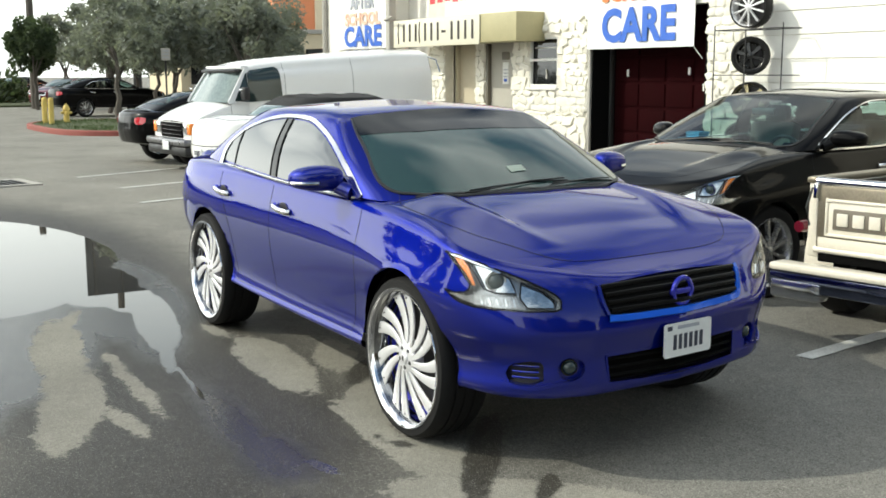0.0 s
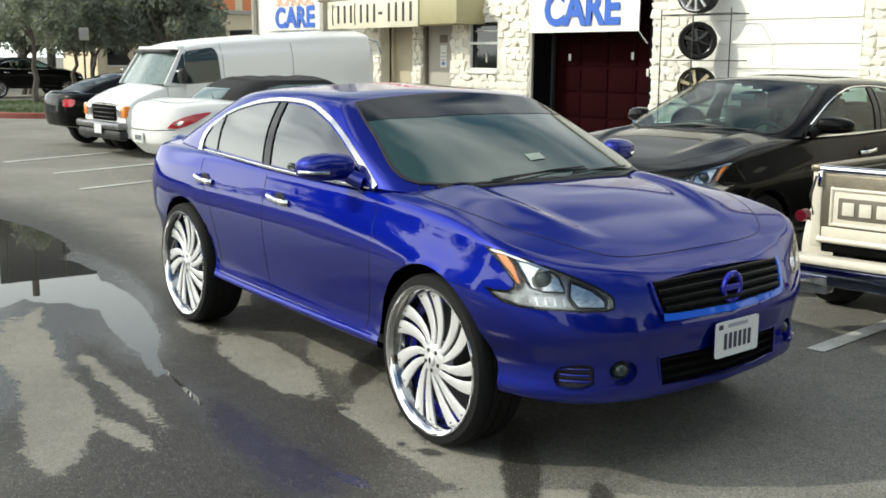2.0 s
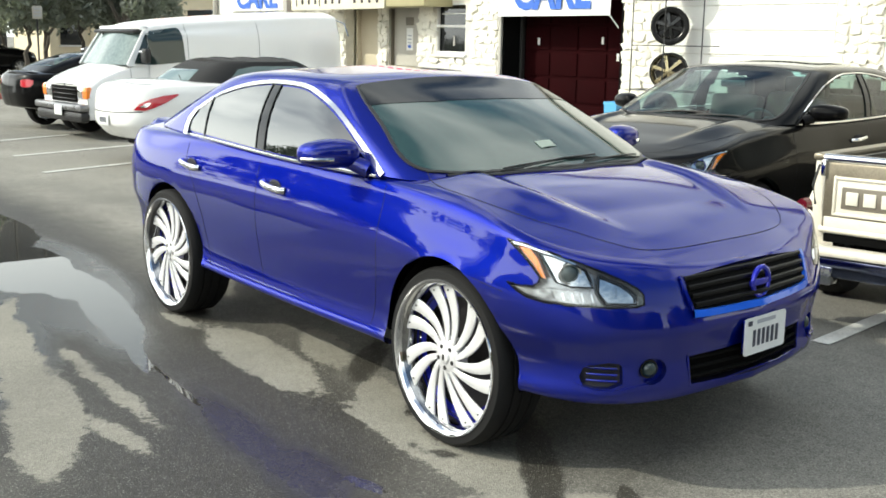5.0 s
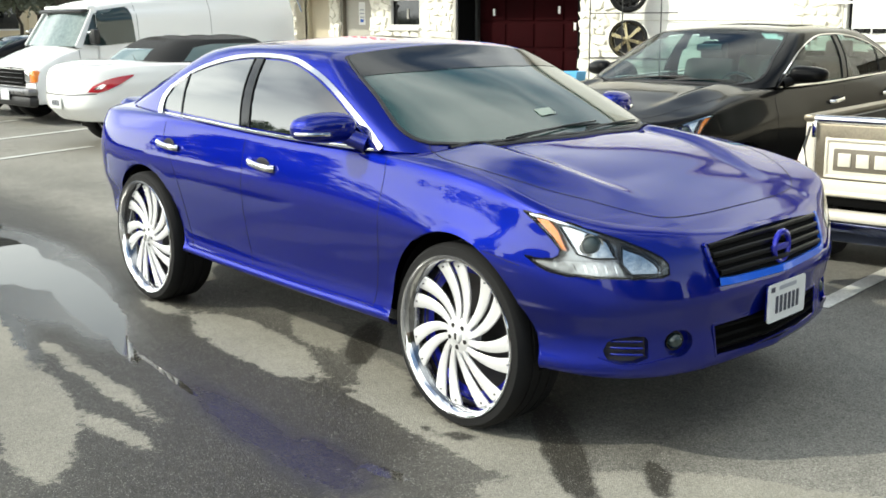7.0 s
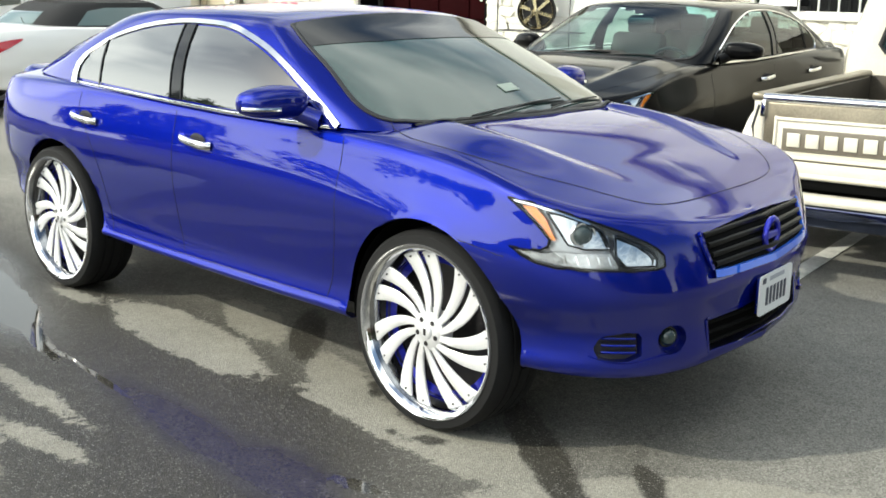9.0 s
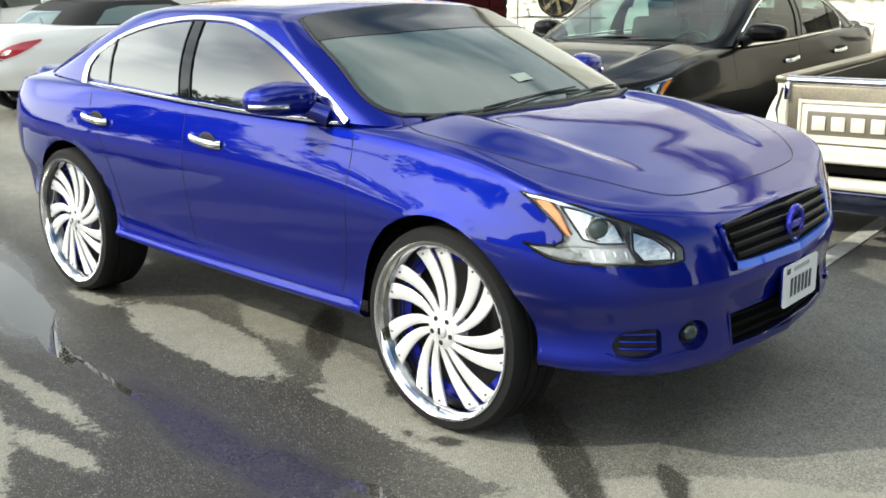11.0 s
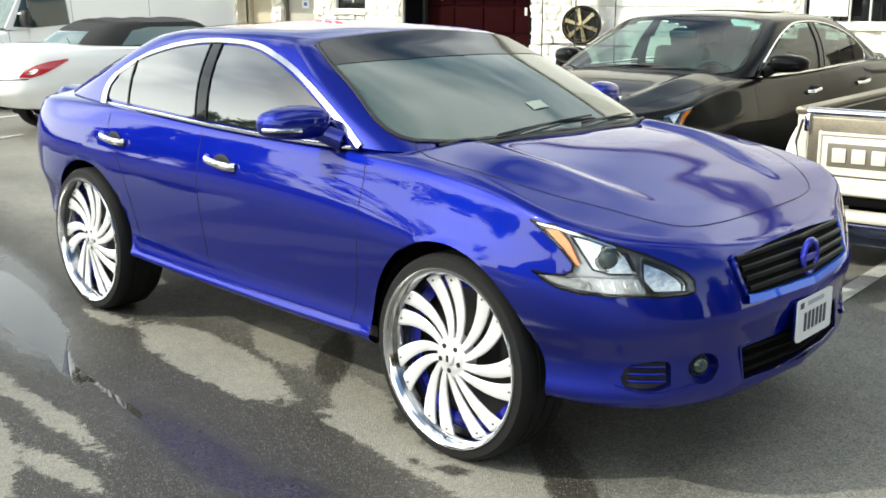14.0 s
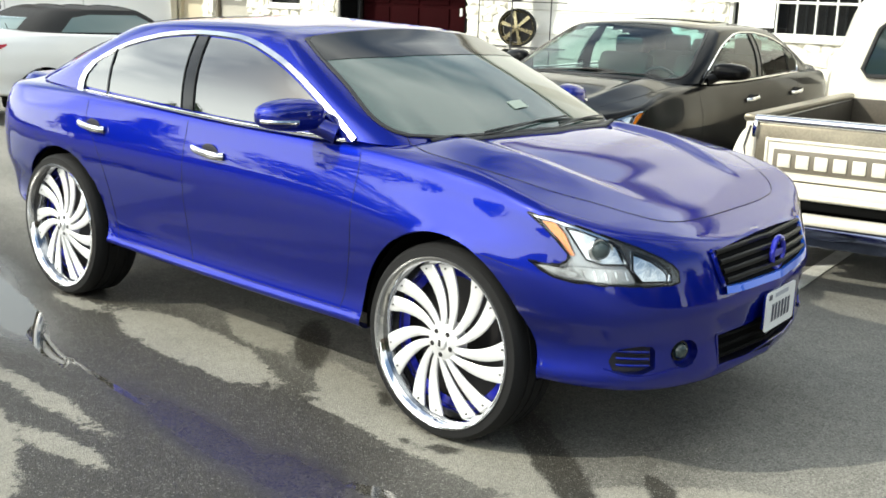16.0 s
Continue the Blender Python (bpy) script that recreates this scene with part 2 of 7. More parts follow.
# ---------------------------------------------------------------- materials
def car_paint(name, base, flake=0.0, rough=0.35, metal=0.0, coat_ior=1.5):
    m = mat(name, base, rough, metal, coat=1.0)
    b = m.node_tree.nodes["Principled BSDF"]
    b.inputs["Coat Roughness"].default_value = 0.02
    b.inputs["Specular IOR Level"].default_value = 0.05
    b.inputs["Coat IOR"].default_value = coat_ior
    if metal:
        b.inputs["Specular Tint"].default_value = (*[min(1.0, c * 3) for c in base], 1)
    tc = node(m, "ShaderNodeTexCoord")
    n = node(m, "ShaderNodeTexNoise", Scale=2.2, Detail=3.0)
    link(m, tc.outputs["Object"], n.inputs["Vector"])
    if flake:
        v = node(m, "ShaderNodeTexVoronoi", Scale=900.0)
        link(m, tc.outputs["Object"], v.inputs["Vector"])
        bp = node(m, "ShaderNodeBump", Strength=flake, Distance=0.001)
        link(m, v.outputs["Distance"], bp.inputs["Height"])
        link(m, bp.outputs["Normal"], b.inputs["Normal"])
    # faint road film
    d = node(m, "ShaderNodeTexNoise", Scale=14.0, Detail=6.0, Roughness=0.7)
    link(m, tc.outputs["Object"], d.inputs["Vector"])
    r = node(m, "ShaderNodeMapRange")
    r.inputs["From Min"].default_value, r.inputs["From Max"].default_value = 0.4, 0.8
    r.inputs["To Min"].default_value, r.inputs["To Max"].default_value = 0.015, 0.07
    link(m, d.outputs["Fac"], r.inputs["Value"])
    link(m, r.outputs["Result"], b.inputs["Coat Roughness"])
    return m


M_BLUE = car_paint("blue_metallic_paint", (0.0032, 0.0125, 0.240), flake=0.05, rough=0.54, metal=1.0, coat_ior=1.50)
M_BLACKPAINT = car_paint("black_paint", (0.003, 0.003, 0.0032), rough=0.3, coat_ior=1.18)
M_WHITEPAINT = car_paint("white_paint", (0.84, 0.84, 0.82), rough=0.35)
M_VANPAINT = car_paint("van_white_paint", (0.80, 0.805, 0.80), rough=0.45)
M_REDPAINT = car_paint("dark_red_paint", (0.11, 0.014, 0.020), rough=0.35)
M_DARKPAINT = car_paint("charcoal_paint", (0.035, 0.04, 0.045), rough=0.35)
M_CREAMPAINT = grain(mat("cream_truck_paint", (0.76, 0.71, 0.60), 0.4, coat=0.5), 6, 0.08, 60, 0.04, 0.002)
M_TINT = mat("tinted_window_glass", (0.012, 0.015, 0.015), 0.02, ior=2.5)
M_WSHIELD = mat("windscreen_glass", (0.022, 0.050, 0.046), 0.02, ior=1.75)
M_SUNBAND = mat("dark_sun_band_film", (0.006, 0.007, 0.009), 0.05, ior=1.33)
M_VANGLASS = mat("van_window_glass", (0.02, 0.035, 0.035), 0.03, ior=1.65)
M_PALEGLASS = mat("pale_green_window_glass", (0.14, 0.19, 0.185), 0.04, ior=1.6)
M_CHROME = mat("chrome", (0.82, 0.83, 0.85), 0.07, 1.0)
M_RIM = mat("polished_rim_lip", (0.27, 0.275, 0.29), 0.12, 1.0)
M_ALLOY = grain(mat("silver_alloy", (0.50, 0.50, 0.51), 0.25, 0.8), 12, 0.1, 120, 0.03, 0.001)
M_BRUSHED = grain(mat("bright_wheel_face", (0.82, 0.82, 0.83), 0.25, 0.45), 12, 0.05, 160, 0.02, 0.001, 0.06)
M_WHEELBLUE = car_paint("blue_wheel_barrel", (0.02, 0.025, 0.38), rough=0.35, metal=0.4)
M_WHEELBLACK = mat("black_wheel_inner", (0.01, 0.009, 0.01), 0.4)
M_RUBBER = grain(mat("tyre_rubber", (0.007, 0.007, 0.0075), 0.75, ior=1.35), 20, 0.25, 120, 0.15, 0.002)
M_PLASTIC = grain(mat("black_plastic", (0.015, 0.015, 0.016), 0.45), 20, 0.2, 200, 0.08, 0.001)
M_GLOSSBLACK = mat("gloss_black_plastic", (0.004, 0.004, 0.0045), 0.35, ior=1.22)
M_SEAM = mat("seam_shadow_gap", (0.004, 0.004, 0.012), 0.7)
# underbody; also stands in for shade in the bay, grate and windows
M_UNDER_AND_SHADE = mat("underbody_and_shade_black", (0.005, 0.005, 0.005), 0.9, ior=1.15)
M_TRIMBLUE = car_paint("bright_blue_trim", (0.015, 0.12, 0.70), rough=0.4, coat_ior=1.3)
M_AMBER = mat("amber_lens", (0.85, 0.22, 0.01), 0.12, coat=1.0)
M_REDLENS = mat("red_lens", (0.48, 0.015, 0.028), 0.12, coat=1.0)
M_REFLECTOR = grain(mat("lamp_reflector", (0.78, 0.79, 0.80), 0.10, 1.0), 9, 0.25, 9, 0.35, 0.006)
M_LOWLAMP = grain(mat("frosted_lamp_reflector", (0.52, 0.52, 0.53), 0.22, 0.8), 14, 0.4, 40, 0.25, 0.004)
M_LAMPGREY = mat("lamp_housing_black", (0.008, 0.008, 0.009), 0.25, 0.0)
M_LAMPBACK = mat("grey_lamp_housing", (0.42, 0.42, 0.43), 0.25, 0.85)
M_PLATE = grain(mat("plate_white", (0.72, 0.74, 0.74), 0.35), 30, 0.06, 200, 0.03, 0.001)
M_PLATEINK = mat("plate_ink", (0.03, 0.035, 0.06), 0.5)
M_PLATEGREY = mat("plate_print_grey", (0.35, 0.37, 0.42), 0.5)
M_SOFTTOP = grain(mat("black_soft_top", (0.016, 0.016, 0.017), 0.85), 9, 0.3, 260, 0.3, 0.003)
M_SEAT = grain(mat("seat_fabric", (0.12, 0.11, 0.10), 0.9), 8, 0.2, 200, 0.3, 0.003)
M_STICKER = mat("inspection_sticker", (0.30, 0.36, 0.31), 0.5)


def asphalt():
    m = mat("wet_asphalt", (0.1, 0.1, 0.1), 0.8)
    b = m.node_tree.nodes["Principled BSDF"]
    tc = node(m, "ShaderNodeTexCoord")
    P = tc.outputs["Object"]

    def noise(scale, detail=5.0, rough=0.6, vec=None, dist=0.0):
        n = node(m, "ShaderNodeTexNoise", Scale=scale, Detail=detail, Roughness=rough, Distortion=dist)
        link(m, vec or P, n.inputs["Vector"])
        return n.outputs["Fac"]

    def math_(op, a, c=None, d=None):
        n = node(m, "ShaderNodeMath")
        n.operation = op
        for k, x in enumerate((a, c, d)):
            if x is None:
                continue
            if isinstance(x, (int, float)):
                n.inputs[k].default_value = x
            else:
                link(m, x, n.inputs[k])
        return n.outputs[0]

    def smooth(x, lo, hi):
        n = node(m, "ShaderNodeMapRange")
        n.interpolation_type = 'SMOOTHSTEP'
        n.inputs["From Min"].default_value, n.inputs["From Max"].default_value = lo, hi
        link(m, x, n.inputs["Value"])
        return n.outputs["Result"]

    def ellipse(cx, cy, a, bb, turn):
        mp = node(m, "ShaderNodeMapping")
        mp.vector_type = 'TEXTURE'
        mp.inputs["Location"].default_value = (cx, cy, 0)
        mp.inputs["Rotation"].default_value = (0, 0, radians(turn))
        mp.inputs["Scale"].default_value = (a, bb, 1)
        link(m, P, mp.inputs["Vector"])
        ln = node(m, "ShaderNodeVectorMath")
        ln.operation = 'LENGTH'
        link(m, mp.outputs["Vector"], ln.inputs[0])
        return ln.outputs["Value"]

    ragged = math_('ADD', math_('MULTIPLY', math_('SUBTRACT', noise(3.2, 4.0, 0.6), 0.5), 0.17), math_('MULTIPLY', math_('SUBTRACT', noise(14.0, 12.0, 0.85), 0.5), 0.36))

    def blots(rows, edge=0.012, rag=1.0):
        best = None
        for row in rows:
            e = math_('MULTIPLY', math_('SUBTRACT', ellipse(*row), 1.0), (min(row[2], row[3]) * math.sqrt(row[2] * row[3])) ** 0.5)
            best = e if best is None else math_('SMOOTH_MIN', best, e, 0.04)
        return math_('SUBTRACT', 1.0, smooth(math_('ADD', best, math_('MULTIPLY', ragged, rag)), -edge, edge))

    dry0 = blots(DRY_BLOTS)
    streak = blots(STREAKS, 0.02, 0.5)
    dry = math_('MULTIPLY', dry0, math_('SUBTRACT', 1.0, streak))
    wet = blots(WET_ZONE, 0.55, 3.0)
    pool = blots(POOLS, 0.006, 0.5)
    film = blots(FILMS, 0.10, 0.6)
    # dry light film over the lot, dark where it is wet
    stain = noise(0.55, 6.0, 0.6)
    fine = noise(160.0, 3.0, 0.7)
    grit = node(m, "ShaderNodeTexVoronoi", Scale=165.0)
    link(m, P, grit.inputs["Vector"])
    wetness = math_('MAXIMUM', math_('MULTIPLY', wet, math_('SUBTRACT', 1.0, dry)), math_('MULTIPLY', streak, 1.0))
    base = node(m, "ShaderNodeMix")
    base.data_type = 'RGBA'
    lot = node(m, "ShaderNodeMix")
    lot.data_type = 'RGBA'
    lot.inputs["A"].default_value = (0.237, 0.228, 0.204, 1)
    lot.inputs["B"].default_value = (0.187, 0.181, 0.163, 1)
    link(m, blots(DAMP_AND_DARKENED, 1.0, 5.0), lot.inputs["Factor"])
    link(m, lot.outputs["Result"], base.inputs["A"])
    base.inputs["B"].default_value = (0.041, 0.038, 0.032, 1)
    link(m, wetness, base.inputs["Factor"])
    pale = node(m, "ShaderNodeMix")
    pale.data_type = 'RGBA'
    pale.inputs["B"].default_value = (0.27, 0.258, 0.220, 1)
    link(m, base.outputs["Result"], pale.inputs["A"])
    link(m, math_('MULTIPLY', dry, 0.68), pale.inputs["Factor"])
    vary = node(m, "ShaderNodeMix")
    vary.data_type = 'RGBA'
    vary.blend_type = 'MULTIPLY'
    vary.inputs["Factor"].default_value = 1.0
    link(m, pale.outputs["Result"], vary.inputs["A"])
    cr = node(m, "ShaderNodeValToRGB")
    cr.color_ramp.elements[0].position, cr.color_ramp.elements[0].color = 0.3, (0.62, 0.62, 0.62, 1)
    cr.color_ramp.elements[1].position, cr.color_ramp.elements[1].color = 0.72, (1.25, 1.25, 1.22, 1)
    link(m, math_('ADD', math_('MULTIPLY', stain, 0.6), math_('MULTIPLY', fine, 0.4)), cr.inputs["Fac"])
    link(m, cr.outputs["Color"], vary.inputs["B"])
    sep = node(m, "ShaderNodeSeparateColor")
    link(m, grit.outputs["Color"], sep.inputs["Color"])
    # each stone of the aggregate has its own tone, over a mottle a hand wide
    tone = math_('MULTIPLY', math_('ADD', 0.60, math_('MULTIPLY', sep.outputs["Green"], 0.80)), math_('ADD', 0.72, math_('MULTIPLY', noise(9.0, 5.0, 0.7), 0.56)))
    tone = math_('ADD', math_('MULTIPLY', tone, math_('SUBTRACT', 1.0, math_('MULTIPLY', dry, 0.46))), math_('MULTIPLY', dry, 0.46))
    stones = node(m, "ShaderNodeMix")
    stones.data_type = 'RGBA'
    stones.blend_type = 'MULTIPLY'
    stones.inputs["Factor"].default_value = 1.0
    link(m, vary.outputs["Result"], stones.inputs["A"])
    link(m, tone, stones.inputs["B"])
    speck = node(m, "ShaderNodeMix")
    speck.data_type = 'RGBA'
    speck.inputs["B"].default_value = (0.46, 0.45, 0.41, 1)
    link(m, stones.outputs["Result"], speck.inputs["A"])
    chosen = smooth(sep.outputs["Red"], 0.74, 0.96)
    sp = math_('MULTIPLY', math_('MULTIPLY', math_('SUBTRACT', 1.0, smooth(grit.outputs["Distance"], 0.25, 0.6)), math_('MULTIPLY', chosen, math_('MULTIPLY', math_('SUBTRACT', 1.0, math_('MULTIPLY', film, 0.85)), math_('SUBTRACT', 1.0, math_('MULTIPLY', dry, 0.6))))), 0.58)
    link(m, sp, speck.inputs["Factor"])
    link(m, speck.outputs["Result"], b.inputs["Base Color"])
    # gloss: dry is dull, wet shines a little, pools are mirrors
    r1 = math_('SUBTRACT', math_('SUBTRACT', 0.92, math_('MULTIPLY', wetness, 0.36)), math_('MULTIPLY', math_('MULTIPLY', film, math_('SUBTRACT', 1.0, dry)), 0.32))
    r2 = math_('MULTIPLY', r1, math_('SUBTRACT', 1.0, math_('MULTIPLY', pool, 0.97)))
    link(m, r2, b.inputs["Roughness"])
    hgt = math_('ADD', math_('MULTIPLY', grit.outputs["Distance"], 0.8), math_('MULTIPLY', fine, 0.5))
    bp = node(m, "ShaderNodeBump", Distance=0.004)
    link(m, math_('MULTIPLY', math_('SUBTRACT', 1.0, math_('MAXIMUM', pool, math_('MULTIPLY', film, 0.75))), 0.75), bp.inputs["Strength"])
    link(m, hgt, bp.inputs["Height"])
    link(m, bp.outputs["Normal"], b.inputs["Normal"])
    b.inputs["IOR"].default_value = 1.4
    return m


# centre x, y, half-lengths and turn of the pale dry blots, the wet zone and the standing water
DRY_BLOTS = [
    (-0.55, -2.06, 0.50, 0.12, -17),
    (-0.22, -0.92, 0.74, 0.18, -6), (-0.15, -0.54, 0.38, 0.12, -22), (0.86, -0.83, 0.46, 0.13, -25), (1.15, -0.98, 0.45, 0.10, -8), (1.75, -0.95, 0.35, 0.18, 0),
    (0.10, -2.17, 0.70, 0.16, -17), (-1.25, -1.97, 0.75, 0.16, -10), (-0.07, -1.78, 0.46, 0.055, -2), (0.53, -1.99, 0.26, 0.05, 5), (-0.80, -1.74, 0.2, 0.04, 0), (-1.9, -1.75, 0.3, 0.05, -20),
    (2.50, -0.80, 0.75, 0.26, 40), (-1.15, -0.95, 0.20, 0.05, 0),
]
WET_ZONE = [(-1.0, -1.6, 3.6, 1.15, -5), (0.6, -1.5, 1.6, 0.85, 0), (-5.5, -1.7, 4.5, 1.6, 0), (1.72, -0.62, 0.42, 0.07, -42), (2.18, -0.62, 0.20, 0.05, -60), (1.5, -2.2, 1.2, 0.8, 0)]
STREAKS = [(1.79, -0.71, 0.60, 0.085, -37), (2.29, -0.71, 0.20, 0.05, -45), (0.22, -0.50, 0.40, 0.085, -44), (1.50, -0.98, 0.07, 0.035, 20), (1.36, -1.03, 0.05, 0.03, -10), (2.02, -0.93, 0.06, 0.035, 30), (2.16, -0.99, 0.05, 0.03, 0), (0.98, -0.76, 0.10, 0.035, -40)]
# damp near the car; big ones darken unseen ground that the paint mirrors
DAMP_AND_DARKENED = [(1.4, 0.0, 5.6, 4.6, 0), (-14.0, -13.0, 20.0, 9.0, 0), (6.0, -7.5, 11.0, 7.5, 0), (9.0, 4.0, 7.0, 6.0, 0), (-6.0, 0.6, 2.2, 0.35, 12), (-11.0, 2.6, 3.0, 0.3, 10)]
POOLS = [(-2.55, -1.16, 0.55, 0.20, -12), (-4.55, -1.95, 2.25, 0.95, -5), (-5.9, -1.30, 2.0, 0.62, 6), (-3.2, -1.25, 0.9, 0.35, -12), (-1.75, -1.19, 1.0, 0.15, -12), (-0.75, -1.41, 0.5, 0.05, -14), (0.0, -1.50, 0.55, 0.014, -6), (1.60, -1.42, 0.12, 0.04, 10)]
FILMS = [(0.78, -1.55, 0.75, 0.12, -6), (1.35, -1.56, 0.4, 0.16, -4), (-1.25, -1.33, 0.75, 0.20, -12), (-1.7, -2.35, 1.7, 0.75, -8), (-0.2, -2.75, 0.9, 0.35, -15), (-2.8, -1.2, 1.8, 0.5, -8)]
M_ASPHALT = asphalt()
M_LINE = grain(mat("worn_white_road_paint", (0.55, 0.55, 0.52), 0.8), 5, 0.35, 60, 0.3, 0.003)
M_STUCCO = grain(mat("white_painted_stucco", (0.78, 0.76, 0.70), 0.85), 1.2, 0.08, 40, 0.25, 0.01)
M_STONE = grain(mat("painted_cream_stone", (0.80, 0.77, 0.68), 0.8), 3, 0.16, 45, 0.5, 0.012)
M_MORTAR = grain(mat("stone_mortar", (0.68, 0.65, 0.57), 0.9), 4, 0.15, 60, 0.4, 0.01)
M_SIDING = grain(mat("white_board_siding", (0.80, 0.79, 0.74), 0.7), 1.5, 0.06, 30, 0.15, 0.006)
M_AWNING = grain(mat("tan_awning_metal", (0.42, 0.38, 0.22), 0.55), 3, 0.1, 60, 0.1, 0.003)
M_SIGNWHITE = grain(mat("white_sign_board", (0.82, 0.82, 0.80), 0.5), 2, 0.05, 50, 0.05, 0.002)
M_SIGNCREAM = grain(mat("cream_sign_board", (0.72, 0.68, 0.55), 0.55), 2, 0.06, 50, 0.05, 0.002)
M_INKBLUE = mat("blue_sign_paint", (0.03, 0.12, 0.52), 0.5)
M_INKORANGE = mat("orange_sign_paint", (0.75, 0.22, 0.06), 0.5)
M_INKPALE = mat("faded_orange_sign_paint", (0.80, 0.47, 0.34), 0.6)
M_INKDARK = mat("dark_sign_paint", (0.03, 0.022, 0.018), 0.5)
M_INKRED = mat("red_sign_paint", (0.7, 0.08, 0.10), 0.5)
M_DOORTAN = grain(mat("tan_door_paint", (0.52, 0.46, 0.34), 0.6), 2, 0.08, 60, 0.1, 0.003)
M_DOORGREY = grain(mat("grey_door_paint", (0.42, 0.40, 0.35), 0.6), 2, 0.08, 60, 0.1, 0.003)
# dark red, taken darker still to carry the shade of the bay
M_SHUTTER = grain(mat("shaded_dark_red_shutter", (0.015, 0.0011, 0.0018), 0.9, ior=1.15), 2, 0.2, 60, 0.15, 0.003)
M_WINDARK = mat("dark_window_glass", (0.01, 0.011, 0.012), 0.04, ior=1.6)
M_FRAMEWHITE = grain(mat("white_window_frame", (0.75, 0.74, 0.70), 0.5), 6, 0.08, 80, 0.08, 0.002)
M_IRON = grain(mat("dark_wire", (0.05, 0.05, 0.05), 0.5, 0.5), 20, 0.2, 90, 0.1, 0.001)
M_PAPER = mat("white_paper_notice", (0.78, 0.78, 0.76), 0.8)
M_ORANGEWALL = grain(mat("orange_stucco", (0.72, 0.27, 0.13), 0.85), 0.8, 0.08, 20, 0.2, 0.01)
M_BROWNWALL = grain(mat("brown_brick_wall", (0.15, 0.115, 0.09), 0.85), 0.8, 0.12, 20, 0.2, 0.01)
M_CREAMWALL = grain(mat("cream_stucco", (0.72, 0.62, 0.44), 0.85), 0.8, 0.08, 20, 0.2, 0.01)
M_KERBRED = grain(mat("red_kerb_paint", (0.27, 0.075, 0.06), 0.75), 4, 0.25, 60, 0.3, 0.004)
M_CONCRETE = grain(mat("concrete", (0.42, 0.40, 0.36), 0.85), 3, 0.15, 60, 0.3, 0.004)
M_YELLOW = grain(mat("faded_yellow_paint", (0.66, 0.50, 0.14), 0.65), 6, 0.2, 60, 0.2, 0.003)
M_BARK = grain(mat("bark", (0.11, 0.095, 0.08), 0.9), 8, 0.3, 60, 0.6, 0.02)


def leaf(name, base):
    """Thin leaf: part of the light goes through it."""
    m = grain(mat(name, base, 0.7), 1.5, 0.45, 20, 0.0)
    nt = m.node_tree
    out = nt.nodes["Material Output"]
    tr = nt.nodes.new("ShaderNodeBsdfTranslucent")
    tr.inputs["Color"].default_value = (base[0] * 1.1, base[1] * 1.15, base[2] * 0.8, 1)
    mx = nt.nodes.new("ShaderNodeMixShader")
    mx.inputs["Fac"].default_value = 0.45
    nt.links.new(nt.nodes["Principled BSDF"].outputs["BSDF"], mx.inputs[1])
    nt.links.new(tr.outputs["BSDF"], mx.inputs[2])
    nt.links.new(mx.outputs["Shader"], out.inputs["Surface"])
    return m


M_LEAF = leaf("dusty_green_leaves", (0.225, 0.242, 0.215))
M_LEAFDARK = leaf("dark_green_leaves", (0.065, 0.09, 0.045))
M_GRASS = grain(mat("grass_blades", (0.075, 0.12, 0.035), 0.8), 3, 0.4, 40, 0.0)
M_SOIL = grain(mat("soil_and_turf", (0.075, 0.09, 0.04), 0.95), 4, 0.4, 60, 0.5, 0.02)
M_CLEARLENS = mat("clear_lamp_lens", (0.9, 0.9, 0.9), 0.02)
M_CLEARLENS.node_tree.nodes["Principled BSDF"].inputs["Transmission Weight"].default_value = 1.0
M_CLEARLENS.node_tree.nodes["Principled BSDF"].inputs["IOR"].default_value = 1.25
M_BLUEPLASTIC = mat("pale_blue_plastic", (0.12, 0.42, 0.75), 0.45)
# shade of the bumper's body-coloured recesses, put into a near-black blue
M_RECESS_SHADE = mat("dark_recess_shade", (0.003, 0.003, 0.014), 0.4, coat=0.2)

# ---------------------------------------------------------------- ground and building shell
bm = bmesh.new()
bmesh.ops.create_grid(bm, x_segments=40, y_segments=40, size=1.0)
bmesh.ops.scale(bm, vec=(600, 600, 1), verts=bm.verts)
tagged(mesh_object("ground", bm, M_ASPHALT, smooth=0), "grey asphalt parking lot, partly wet with standing water", "ground", kind="structure")

WALL = 10.82       # front face of the shop
TOPZ = 6.1
wall = thing("wall_shop", "white painted shop front of rough stone and boards", "wall", kind="structure")


def wall_piece(x0, x1, z0, z1, material, y=WALL, depth=0.25, name="wall_panel"):
    return part(name, box((x0 + x1) / 2, y + depth / 2, (z0 + z1) / 2, x1 - x0, depth, z1 - z0), material, wall, smooth=0)


wall_piece(-23.9, -20.6, 0, TOPZ, M_STUCCO)
wall_piece(-20.6, -18.3, 0, TOPZ, M_STUCCO)
wall_piece(-18.3, -17.5, 0, TOPZ, M_MORTAR)
wall_piece(-17.5, -14.55, 2.45, TOPZ, M_STUCCO)
wall_piece(-16.52, -16.12, 0, 2.45, M_MORTAR, y=WALL + 0.30, depth=0.5)
wall_piece(-14.55, -13.93, 0, 2.75, M_MORTAR)
wall_piece(-13.93, -12.92, 0, 1.42, M_MORTAR)
wall_piece(-13.93, -12.92, 2.48, 2.75, M_MORTAR)
wall_piece(-12.92, -11.86, 0, 2.75, M_MORTAR)
wall_piece(-14.55, -11.86, 2.75, TOPZ, M_STUCCO)
wall_piece(-11.86, -8.52, 2.95, TOPZ, M_STUCCO)
wall_piece(-8.52, -7.62, 0, TOPZ, M_MORTAR)
wall_piece(-7.62, -4.35, 0, TOPZ, M_MORTAR)
wall_piece(-4.35, -3.57, 0, TOPZ, M_MORTAR)
